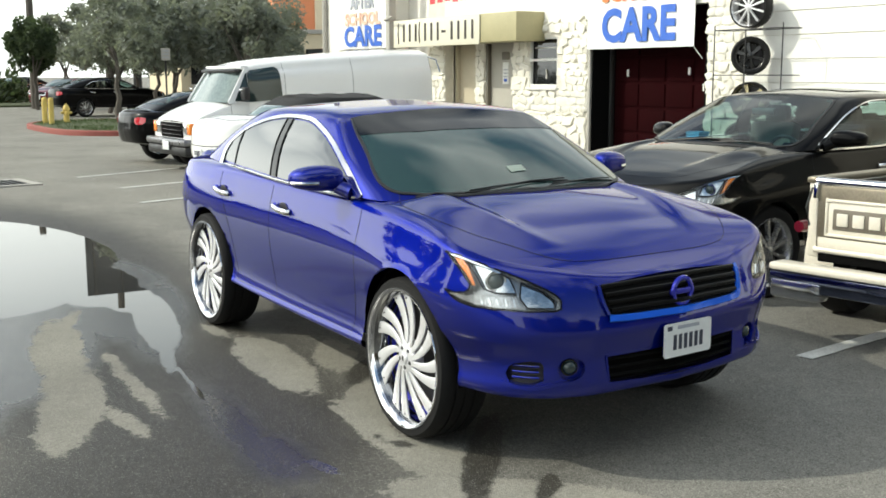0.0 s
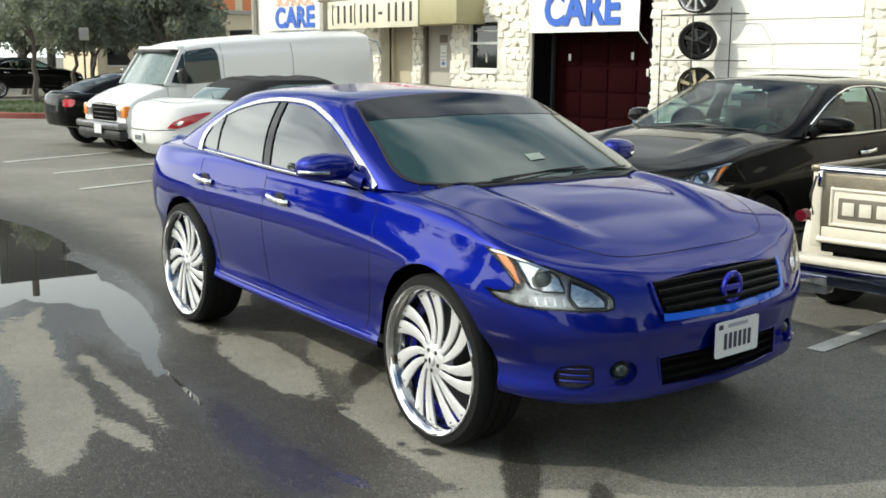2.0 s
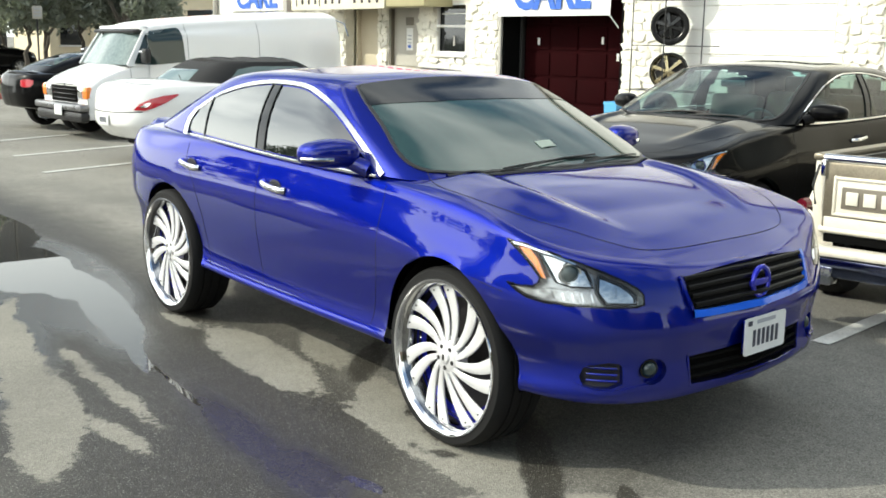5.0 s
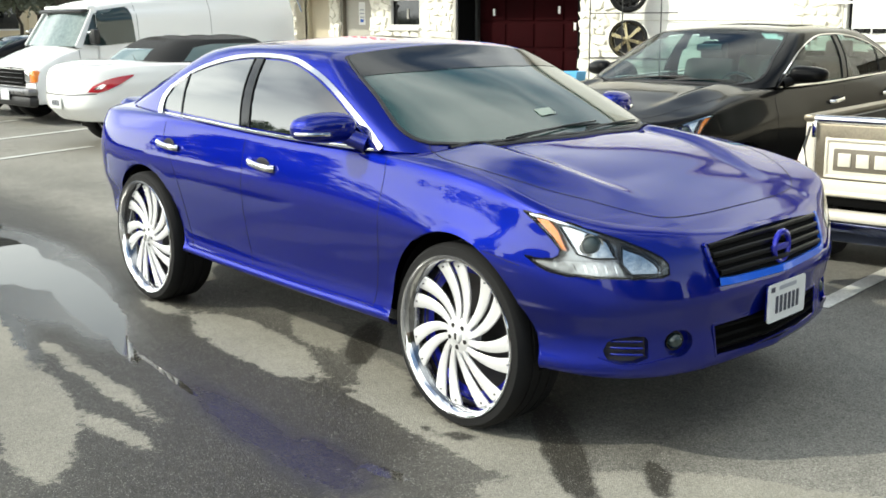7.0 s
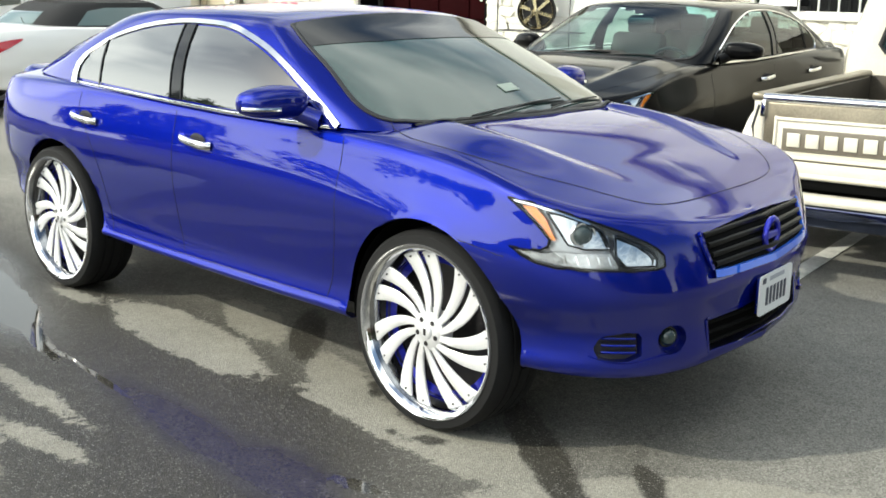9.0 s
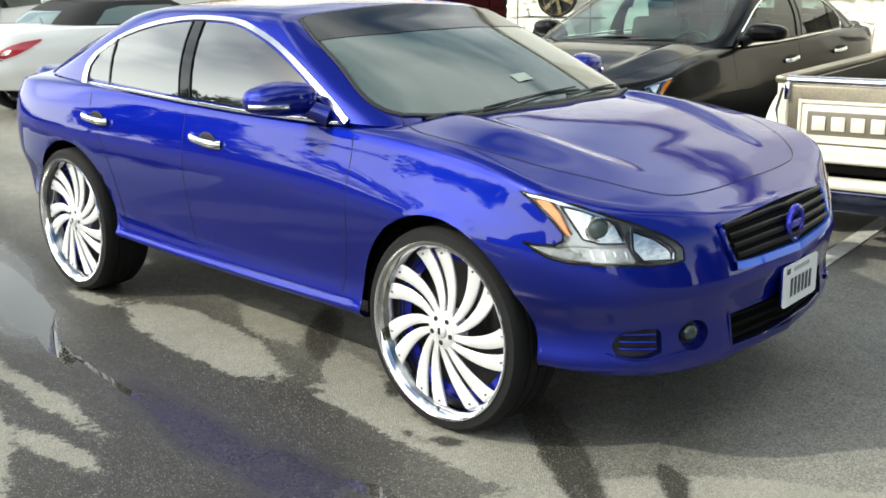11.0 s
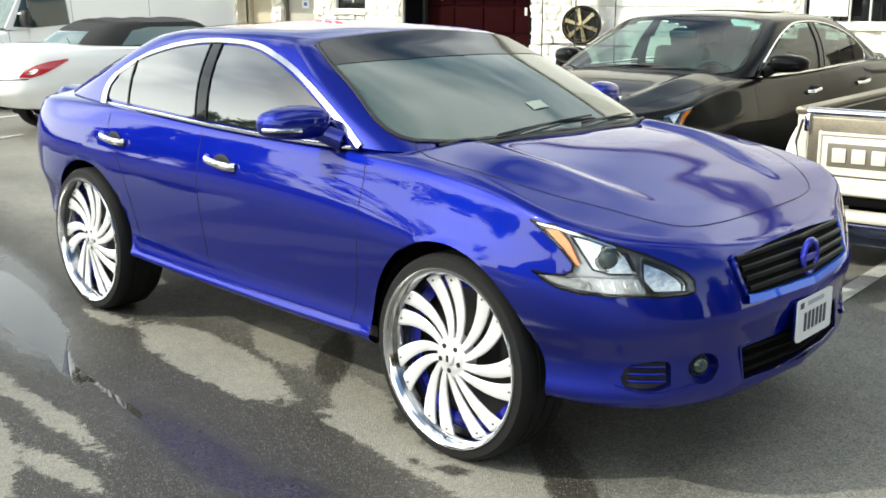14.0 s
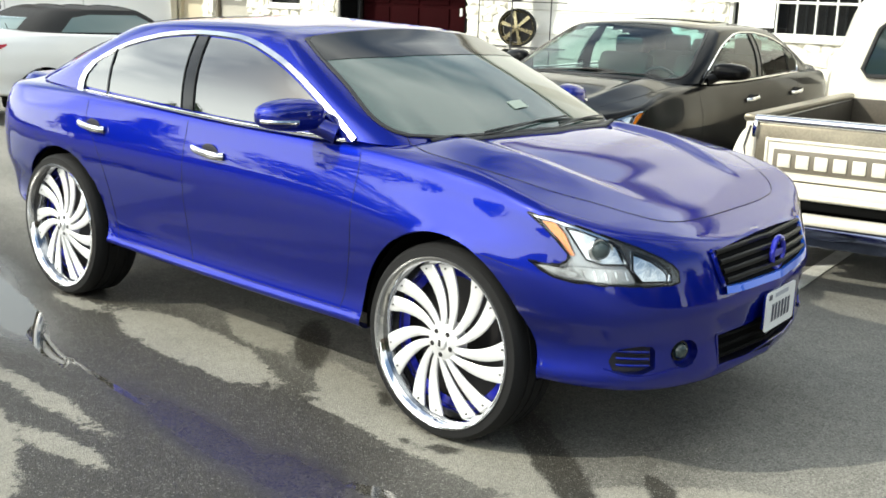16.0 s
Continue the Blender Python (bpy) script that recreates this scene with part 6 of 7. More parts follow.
        part("turn_lamp", sd(box(0.71, -0.83, 0.77, 0.17, 0.19, 0.20, 0.03)), M_AMBER, v, "amber corner lamp")
    gr = part("grille", box(0.772, 0, 0.735, 0.02, 1.06, 0.26, 0.015), M_UNDER_AND_SHADE, v, "black slatted grille")
    for z in (0.66, 0.735, 0.81):
        part("slat", box(0.79, 0, z, 0.02, 1.0, 0.016, 0.005), M_LAMPGREY, gr)
    part("grille_trim", box(0.775, 0, 0.585, 0.03, 1.5, 0.03, 0.01), M_VANPAINT, gr)
    bp = part("front_bumper", box(0.84, 0, 0.535, 0.18, 1.92, 0.12, 0.04), M_VANBUMPER, v, "dull chrome front bumper")
    part("bumper_skirt", box(0.82, 0, 0.385, 0.17, 1.88, 0.17, 0.05), M_PLASTIC, bp)
    plate = part("licence_plate", box(0.937, 0.10, 0.47, 0.01, 0.31, 0.155, 0.003), M_PLATE, bp)
    part("emblem_oval", cyl((0.76, 0, 0.875), (0.775, 0, 0.875), 0.03, 0.03, 16), M_CHROME, v)
    part("rear_bumper", box(-L - 0.08, 0, 0.55, 0.16, 1.9, 0.16, 0.04), M_VANBUMPER, v)
    part("floor_pan", box(-2.2, 0, 0.46, 5.7, 1.3, 0.06), M_UNDER_AND_SHADE, v, smooth=0)
    for hx in (0.0, -3.2):
        for s in (-1, 1):
            road_wheel(pose(hx, s * 0.87, 0.36, 0, 0, 0 if s < 0 else 180), R=0.36, r=0.21, face=M_LAMPGREY).parent = v
    # small fittings at the rear roof corner
    part("ladder_bracket", tube([(-L + 0.1, 0.80, 2.06), (-L - 0.12, 0.86, 1.98), (-L - 0.16, 0.95, 1.75)], 0.018, 6), M_CHROME, v)
    return v


M_VANSCREEN = grain(mat("pale_windscreen_glass", (0.16, 0.21, 0.205), 0.06, ior=1.6), 3, 0.3, 20, 0.0, rough_amt=0.02)
M_VANSEAM = mat("van_panel_gap", (0.22, 0.22, 0.22), 0.7)
M_VANBUMPER = grain(mat("dull_bumper_metal", (0.26, 0.26, 0.27), 0.30, 0.8), 5, 0.3, 60, 0.1, 0.002)
van(pose(-13.40, 3.36, 0, 0, 0, -87))


def pickup(at):
    """Old step-side pickup seen from the tail; its nose looks along +y of its own frame."""
    t = thing("pickup_truck", "old cream step-side pickup parked nose in, tailgate closed", "truck", at=at)
    W, H0, H1, BL = 0.64, 0.58, 1.01, 2.55
    # bed
    for s in (-1, 1):
        part("bed_side", box(s * (W + 0.02), BL / 2, (H0 + H1) / 2, 0.05, BL, H1 - H0, 0.012), M_CREAMPAINT, t)
        part("bed_rail", box(s * (W + 0.03), BL / 2, H1 + 0.015, 0.10, BL + 0.04, 0.045, 0.018), M_RAIL, t, "worn bed rail")
        part("stake_post", box(s * (W + 0.02), 0.03, (H0 + H1) / 2 - 0.02, 0.09, 0.07, H1 - H0 + 0.08, 0.014), M_CREAMPAINT, t)
    floor = part("bed_floor", box(0, BL / 2, H0 + 0.01, 2 * W, BL, 0.03), M_BEDWOOD, t, "brown wooden bed floor", smooth=0)
    for k in range(8):
        part("plank", box(-W + 0.08 + k * 0.16, BL / 2, H0 + 0.033, 0.145, BL - 0.02, 0.016, 0.004), M_BEDWOOD, floor)
    part("bed_front", box(0, BL, (H0 + H1) / 2, 2 * W, 0.04, H1 - H0, 0.01), M_BEDWOOD, t)
    for s in (-1, 1):
        part("bed_lining", box(s * (W - 0.012), BL / 2, (H0 + H1) / 2, 0.012, BL - 0.05, H1 - H0 - 0.03, 0.003), M_BEDWOOD, t, "dark brown bed lining")
    part("gate_lining", box(0, 0.033, (H0 + H1) / 2, 2 * W - 0.06, 0.012, H1 - H0 - 0.04, 0.003), M_BEDWOOD, t)
    # tailgate: pressed panel, raised frame, dark band with pale shapes
    tg = part("tailgate", box(0, 0.0, (H0 + H1) / 2 - 0.01, 2 * W - 0.02, 0.05, H1 - H0, 0.012), M_RAIL, t, "cream tailgate with a dark band of raised pale letters")
    part("tailgate_roll", tube([(-W, -0.01, H1 + 0.012), (W, -0.01, H1 + 0.012)], 0.028, 12), M_CHROMEWORN, tg)
    part("tailgate_roll", tube([(-W, -0.015, H0 - 0.005), (W, -0.015, H0 - 0.005)], 0.022, 12), M_CREAMPAINT, tg)
    part("gate_panel", box(0, -0.022, (H0 + H1) / 2 - 0.005, 2 * W - 0.17, 0.016, 0.24, 0.006), M_CREAMPAINT, tg, "cream painted middle panel")
    part("gate_panel", box(0, -0.022, H0 + 0.045, 2 * W - 0.05, 0.016, 0.07, 0.006), M_CREAMPAINT, tg)
    for z in (H1 - 0.105, H0 + 0.10):
        part("tailgate_rib", box(0, -0.03, z, 2 * W - 0.16, 0.022, 0.020, 0.008), M_CREAMPAINT, tg)
    for s in (-1, 1):
        part("tailgate_rib", box(s * (W - 0.085), -0.03, (H0 + H1) / 2, 0.020, 0.022, 0.25, 0.008), M_CREAMPAINT, tg)
    band = part("name_band", box(0, -0.030, 0.785, 2 * W - 0.26, 0.014, 0.135, 0.006), M_BANDBROWN, tg)
    # nine raised blocks stand for the maker's lettering
    for k in range(9):
        part("raised_block", box(-0.44 + k * 0.11, -0.040, 0.785, 0.078, 0.012, 0.082, 0.005), M_CREAMPAINT, band)
    for s in (-1, 1):
        part("latch", box(s * (W - 0.005), -0.035, H1 - 0.05, 0.03, 0.03, 0.10, 0.008), M_CHROME, tg)
        part("latch_chain", tube([(s * (W + 0.02), -0.04, H1 - 0.03), (s * (W + 0.045), -0.06, H1 - 0.16), (s * (W + 0.03), -0.04, H1 - 0.28)], 0.008, 6), M_IRON, tg)
    # rounded rear wings, steps and stalk lamps
    for s in (-1, 1):
        b = bmesh.new()
        rows = []
        for a in np.linspace(math.radians(-8), math.radians(188), 25):
            cy, cz, rr = 0.80, 0.42, 0.50
            rows.append([Vector((s * x, cy - rr * k * math.cos(a), cz + rr * k * math.sin(a))) for x, k in ((W + 0.04, 1.0), (W + 0.13, 1.02), (W + 0.22, 1.0), (W + 0.275, 0.95), (W + 0.29, 0.86))])
        grid_faces(b, rows)
        part("rear_wing", b, M_CREAMPAINT, t, "rounded cream rear wing")
        lamp = part("tail_lamp", cyl((s * (W + 0.16), 0.12, 0.70), (s * (W + 0.16), 0.05, 0.70), 0.042, 0.038, 20), M_OLDRED, t, "round dull red stalk lamp")
        part("lamp_stalk", tube([(s * (W + 0.03), 0.14, 0.62), (s * (W + 0.12), 0.14, 0.66), (s * (W + 0.16), 0.12, 0.72)], 0.012, 6), M_IRON, lamp)
        road_wheel(pose(s * (W + 0.20), 0.80, 0.36, 0, 0, -90 if s < 0 else 90), R=0.36, r=0.20, face=M_LAMPGREY).parent = t
        road_wheel(pose(s * (W + 0.12), 3.95, 0.36, 0, 0, -90 if s < 0 else 90), R=0.36, r=0.20, face=M_LAMPGREY).parent = t
    # bumper: bright rail over a lower step
    bp = part("rear_bumper", box(0, -0.20, 0.475, 1.62, 0.16, 0.05, 0.02), M_CREAMPAINT, t, "step bumper with a white top lip over dark chrome")
    part("bumper_face", box(0, -0.262, 0.39, 1.60, 0.05, 0.12, 0.02), M_NAVYCHROME, bp)
    for s in (-1, 1):
        part("bumper_step", box(s * 0.60, -0.24, 0.34, 0.36, 0.12, 0.12, 0.02), M_CHROMEWORN, bp)
    part("frame_sill", box(0, 0.02, 0.54, 1.24, 0.06, 0.09, 0.01), M_UNDER_AND_SHADE, t)
    # cab
    cab = bmesh.new()
    rows = []
    for y, w, z0, z1 in ((BL + 0.10, 0.76, 0.62, 1.70), (BL + 0.13, 0.86, 0.60, 1.79), (BL + 0.35, 0.93, 0.55, 1.84), (BL + 0.9, 0.94, 0.5, 1.84), (BL + 1.2, 0.92, 0.5, 1.78)):
        prof = [(w * 0.96, z0), (w, 0.9), (w * 0.99, 1.18), (w * 0.90, 1.45), (w * 0.80, z1 - 0.10), (w * 0.68, z1 - 0.02), (w * 0.35, z1 + 0.02), (0, z1 + 0.03)]
        rows.append([Vector((x, y, z)) for x, z in spline(prof, 33)])
    back = rows[0]
    rows = [[Vector((p.x * f, back[0].y + 0.0, 1.1 + (p.z - 1.1) * f)) for p in back] for f in (0.02, 0.5, 0.9)] + rows
    grid_faces(cab, rows)
    got = bmesh.ops.duplicate(cab, geom=cab.verts[:] + cab.edges[:] + cab.faces[:])
    vs = [g for g in got["geom"] if isinstance(g, bmesh.types.BMVert)]
    bmesh.ops.scale(cab, vec=(-1, 1, 1), verts=vs)
    bmesh.ops.remove_doubles(cab, verts=cab.verts, dist=0.002)
    cb = part("cab", cab, M_CREAMPAINT, t, "cream cab with a wide back window")
    glass = prism([(-0.60, 1.24), (-0.50, 1.56), (-0.44, 1.62), (0.44, 1.62), (0.50, 1.56), (0.60, 1.24), (0.56, 1.19), (-0.56, 1.19)], 0.02, matrix=Matrix.Translation((0, BL + 0.075, 0)))
    part("back_window", glass, M_VANGLASS, cb)
    part("window_rubber", tube([(x, BL + 0.08, z) for x, z in ((-0.60, 1.24), (-0.50, 1.56), (-0.44, 1.62), (0.44, 1.62), (0.50, 1.56), (0.60, 1.24), (0.56, 1.19), (-0.56, 1.19))], 0.02, 6, closed=True, up=(0, 1, 0)), M_PLASTIC, cb)
    bon = box(0, BL + 2.2, 0.88, 1.66, 1.7, 0.72, 0.12, segs=4)
    part("bonnet", bon, M_CREAMPAINT, t)
    part("frame", box(0, 2.2, 0.48, 0.8, 4.2, 0.12), M_UNDER_AND_SHADE, t, smooth=0)
    return t


M_RAIL = grain(mat("worn_rail_metal", (0.24, 0.21, 0.155), 0.32, 0.5), 8, 0.25, 90, 0.15, 0.002)
M_BEDWOOD = grain(mat("brown_bed_boards", (0.05, 0.040, 0.027), 0.6), 5, 0.3, 80, 0.2, 0.003)
M_BANDBROWN = grain(mat("brown_band_paint", (0.16, 0.14, 0.11), 0.5), 5, 0.15, 90, 0.05, 0.001)
M_OLDRED = mat("aged_red_lens", (0.10, 0.006, 0.014), 0.2)
M_NAVYCHROME = grain(mat("tarnished_bumper_chrome", (0.16, 0.18, 0.26), 0.14, 1.0), 6, 0.3, 80, 0.08, 0.001)
M_CHROMEWORN = grain(mat("worn_bumper_chrome", (0.72, 0.73, 0.75), 0.16, 1.0), 6, 0.15, 80, 0.05, 0.001)
pickup(Matrix.Translation((1.0, 2.40, 0)) @ pose(0, 0, 0, 0, 0, 9) @ Matrix.Translation((0.66, 0, 0)))

# ---------------------------------------------------------------- shop front
bay = thing("bay_door", "dark red panelled garage door standing back in the bay", "door", kind="structure")
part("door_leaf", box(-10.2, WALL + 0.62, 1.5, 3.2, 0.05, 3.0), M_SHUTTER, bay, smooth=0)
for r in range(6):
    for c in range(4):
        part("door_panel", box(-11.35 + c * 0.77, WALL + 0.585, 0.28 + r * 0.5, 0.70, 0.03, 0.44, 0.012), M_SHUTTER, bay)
part("door_track", box(-11.72, WALL + 0.50, 1.5, 0.06, 0.10, 3.0, 0.01), M_IRON, bay)
for x, z in ((-11.3, 1.72), (-9.55, 1.75), (-9.15, 1.45)):
    part("door_fitting", box(x, WALL + 0.56, z, 0.06, 0.02, 0.14, 0.006), M_FRAMEWHITE, bay)
# black slab in place of the bay's unlit ceiling
part("bay_ceiling", box(-10.19, WALL + 1.1, 3.0, 3.4, 2.0, 0.08), M_UNDER_AND_SHADE, bay, smooth=0)
part("bay_frame", box(-11.80, WALL - 0.02, 1.5, 0.07, 0.06, 3.0, 0.01), M_CONCRETE, bay)

# stacked stone facing, stone by stone
stone_meshes = []
rs = random.Random(7)
for k in range(14):
    b = bmesh.new()
    bmesh.ops.create_cube(b, size=1.0)
    for vtx in b.verts:
        vtx.co.x *= 1 + rs.uniform(-0.32, 0.22)
        vtx.co.z *= 1 + rs.uniform(-0.38, 0.25)
        if vtx.co.y < 0:
            vtx.co.x *= rs.uniform(0.7, 1.0)
            vtx.co.z *= rs.uniform(0.65, 1.0)
            vtx.co.y += rs.uniform(-0.35, 0.40)
    bmesh.ops.bevel(b, geom=[e for e in b.edges if min(q.co.y for q in e.verts) < 0.3], offset=0.06, segments=1, profile=0.5, affect='EDGES')
    me = bpy.data.meshes.new("stone")
    bmesh.ops.recalc_face_normals(b, faces=b.faces)
    b.to_mesh(me)
    b.free()
    me.materials.append(M_STONE)
    me.polygons.foreach_set("use_smooth", [True] * len(me.polygons))
    me.set_sharp_from_angle(angle=radians(50))
    stone_meshes.append(me)


STONES = dict(count=0, verts=[], faces=[])


def lay_stones(x0, x1, z0, z1, y=WALL, size=0.21, holes=(), single=True):
    z = z0
    row = 0
    while z < z1 - 0.03:
        h = min(size * rs.uniform(0.62, 0.98), z1 - z)
        x = x0 - rs.uniform(0, 0.10)
        while x < x1 - 0.02:
            w = size * rs.uniform(0.85, 1.75)
            a, c = max(x, x0), min(x + w, x1)
            cx, cz = (a + c) / 2, z + h / 2
            if c - a > 0.05 and not any(hx0 < cx < hx1 and hz0 < cz < hz1 for hx0, hx1, hz0, hz1 in holes):
                laid = Matrix.Translation((cx, y - 0.012, cz)) @ Matrix.Rotation(rs.uniform(-0.5, 0.5), 4, 'Y') @ Matrix.Diagonal(((c - a) * 1.12, rs.uniform(0.035, 0.08), h * 1.16, 1))
                mesh = rs.choice(stone_meshes)
                if single and STONES["count"] < 300:
                    STONES["count"] += 1
                    ob = new("stone", mesh)
                    ob.matrix_basis = laid
                    ob.parent = wall
                else:
                    first = len(STONES["verts"])
                    STONES["verts"] += [tuple(laid @ q.co) for q in mesh.vertices]
                    STONES["faces"] += [[first + q for q in p.vertices] for p in mesh.polygons]
            x += w
        z += h
        row += 1


# entrance under the awning: two doors in a recess
ent = thing("entrance_doors", "tan and grey doors in a recess beside rough stone", "door", kind="structure")
part("door_leaf", box(-16.95, WALL + 0.42, 1.23, 1.15, 0.06, 2.46, 0.01), M_DOORTAN, ent, "tan door")
part("mail_slot", box(-16.55, WALL + 0.38, 1.02, 0.26, 0.02, 0.07, 0.008), M_CHROME, ent)
part("door_knob", cyl((-17.35, WALL + 0.40, 1.05), (-17.35, WALL + 0.32, 1.05), 0.035, 0.03, 14), M_CHROME, ent)
part("door_leaf", box(-15.42, WALL + 0.42, 1.23, 1.42, 0.06, 2.46, 0.01), M_DOORGREY, ent, "grey door")
part("door_jamb", box(-16.07, WALL + 0.36, 1.2, 0.09, 0.14, 2.4, 0.01), M_BANDBROWN, ent)
part("door_jamb", box(-17.46, WALL + 0.36, 1.2, 0.10, 0.14, 2.4, 0.01), M_DOORTAN, ent)
notice = part("paper_notice", box(-15.42, WALL + 0.386, 1.72, 0.24, 0.006, 0.50), M_PAPER, ent, "white paper notice", smooth=0)
for k in range(3):
    part("print_bar", box(-15.42, WALL + 0.382, 1.80 - 0.08 * k, 0.15, 0.003, 0.025), M_PLATEGREY, notice, smooth=0)
part("print_bar", box(-15.42, WALL + 0.382, 1.56, 0.12, 0.003, 0.07), M_INKBLUE, notice, smooth=0)
part("door_panel", box(-15.42, WALL + 0.386, 2.12, 0.30, 0.012, 0.18, 0.004), M_BANDBROWN, ent)
part("door_step", box(-16.0, WALL + 0.25, 0.06, 3.0, 0.7, 0.12, 0.02), M_CONCRETE, ent)

# awning box over the entrance; its front carries a row of digits, kept as plain bars
aw = thing("awning_sign", "tan box awning with a cream sign board of dark bars", "sign")
AWY = WALL - 0.75
part("awning_box", box(-15.6, (WALL + AWY) / 2 + 0.02, 2.71, 3.2 + 1.2, WALL - AWY + 0.02, 0.62, 0.02), M_AWNING, aw)
board = part("sign_board", box(-16.75, AWY - 0.015, 2.69, 3.95, 0.03, 0.66, 0.01), M_SIGNCREAM, aw, "cream sign board")
bx = -18.45
for ch in "x777x777-7777":
    if ch == "x":
        part("sign_bar", tube([(bx, AWY - 0.035, 2.45), (bx - 0.03, AWY - 0.035, 2.70), (bx, AWY - 0.035, 2.95)], 0.018, 6), M_INKDARK, board)
        bx += 0.16
    elif ch == "-":
        part("sign_bar", box(bx + 0.07, AWY - 0.035, 2.69, 0.17, 0.012, 0.06), M_INKDARK, board, smooth=0)
        bx += 0.33
    else:
        part("sign_bar", box(bx + 0.10, AWY - 0.035, 2.70, 0.085, 0.012, 0.42, 0.01), M_INKDARK, board, smooth=0)
        bx += 0.295
# small spotlight arm over the awning
part("lamp_arm", tube([(-19.0, WALL, 3.02), (-18.9, AWY - 0.2, 3.05), (-18.3, AWY - 0.3, 3.12)], 0.03, 8), M_CONCRETE, aw)

# hanging banners: SCHOOL / CARE
def banner(x0, x1, z0, y, lines, label):
    s = thing("banner_sign", label, "sign", "painted day-care banners")
    H = 1.75
    sheet = bmesh.new()
    rows = []
    for z in np.linspace(z0, z0 + H, 13):
        rows.append([Vector((x, y + 0.012 * math.sin(5 * (x - x0)) * math.cos(2.2 * z), z)) for x in np.linspace(x0, x1, 25)])
    grid_faces(sheet, rows)
    got = bmesh.ops.extrude_face_region(sheet, geom=sheet.faces[:])
    bmesh.ops.translate(sheet, vec=(0, 0.012, 0), verts=[g for g in got["geom"] if isinstance(g, bmesh.types.BMVert)])
    part("sheet", sheet, M_SIGNWHITE, s)
    for text, z, size, m, sq in lines:
        letters("lettering", text, size, m, s, Matrix.Translation(((x0 + x1) / 2, y - 0.022, z)) @ Matrix.Rotation(radians(90), 4, 'X'), 0.004, size * 0.038, sq)
    for x in (x0, x1):
        part("tie_cord", tube([(x, y, z0), (x + (0.18 if x == x1 else -0.05), y + 0.05, z0 - 0.22)], 0.008, 5), M_FRAMEWHITE, s)
    return s


banner(-11.80, -8.78, 2.19, WALL - 0.10, (("CARE", 2.60, 0.86, M_INKBLUE, 0.98), ("SCHOOL", 3.26, 0.52, M_INKORANGE, 1.0)), "white cloth banner with blue and orange lettering over the bay")
banner(-22.25, -19.25, 2.38, WALL - 0.62, (("CARE", 2.68, 0.72, M_INKBLUE, 1.22), ("SCHOOL", 3.15, 0.44, M_INKPALE, 1.15), ("AFTER", 3.58, 0.44, M_PLATEGREY, 1.1)), "white cloth banner with blue and orange lettering on the wall")
# red writing high on the wall, too faint to read
rsg = thing("wall_lettering", "faded red painted bars high on the white wall", "sign")
for k in range(13):
    part("sign_bar", box(-18.1 + k * 0.36, WALL - 0.006, 3.62 + 0.02 * (k % 3), 0.24, 0.008, 0.38), M_INKRED, rsg, smooth=0)
# narrow post between the signs
tagged(mesh_object("sign_post", box(-19.02, WALL - 0.70, 2.6, 0.20, 0.20, 5.2, 0.02), M_CONCRETE), "grey square post against the shop wall", "post")
tagged(mesh_object("drain_pipe", cyl((-23.12, WALL - 0.63, 0), (-23.12, WALL - 0.63, 5.3), 0.07, 0.07, 14), M_CONCRETE), "grey drain pipe on the shop corner", "pipe")


def window(name, x0, x1, z0, z1, label, bars=0, sash=True):
    w = thing(name, label, "window", kind="structure")
    y = WALL + 0.05
    part("pane", box((x0 + x1) / 2, y + 0.06, (z0 + z1) / 2, x1 - x0, 0.01, z1 - z0), M_WINDARK, w, smooth=0)
    fr = bmesh.new()
    for cx, cz, sx, sz in (((x0 + x1) / 2, z0 + 0.03, x1 - x0, 0.06), ((x0 + x1) / 2, z1 - 0.03, x1 - x0, 0.06), (x0 + 0.03, (z0 + z1) / 2, 0.06, z1 - z0), (x1 - 0.03, (z0 + z1) / 2, 0.06, z1 - z0)):
        box(cx, y, cz, sx, 0.08, sz, 0.008, bm=fr)
    part("window_frame", fr, M_FRAMEWHITE, w)
    if sash:
        part("meeting_rail", box((x0 + x1) / 2, y - 0.01, z0 + (z1 - z0) * 0.54, x1 - x0, 0.07, 0.06, 0.008), M_FRAMEWHITE, w)
        part("blind_slat", box((x0 + x1) / 2, y + 0.045, z0 + (z1 - z0) * 0.78, (x1 - x0) * 0.8, 0.012, 0.03), M_FRAMEWHITE, w)
        part("hanging_tag", box((x0 + x1) / 2, y + 0.045, z0 + 0.28, 0.05, 0.012, 0.20), M_CONCRETE, w)
    part("window_sill", box((x0 + x1) / 2, WALL - 0.03, z0 - 0.03, x1 - x0 + 0.06, 0.10, 0.06, 0.012), M_FRAMEWHITE, w)
    # black sheet in place of the unlit room behind the pane
    part("blackout", box((x0 + x1) / 2, y + 0.20, (z0 + z1) / 2, x1 - x0 + 0.1, 0.02, z1 - z0 + 0.1), M_UNDER_AND_SHADE, w, smooth=0)
    for k in range(bars):
        x = x0 + (k + 0.7) * (x1 - x0) / bars
        part("bar", tube([(x, WALL - 0.06, z0 - 0.02), (x, WALL - 0.06, z1 + 0.02)], 0.016, 6), M_FRAMEWHITE, w)
    if bars:
        for z in (z0 + 0.02, z0 + (z1 - z0) * 0.35, z1 - 0.1):
            part("cross_bar", box((x0 + x1) / 2, WALL - 0.06, z, x1 - x0 + 0.1, 0.02, 0.035, 0.004), M_FRAMEWHITE, w)
    return w


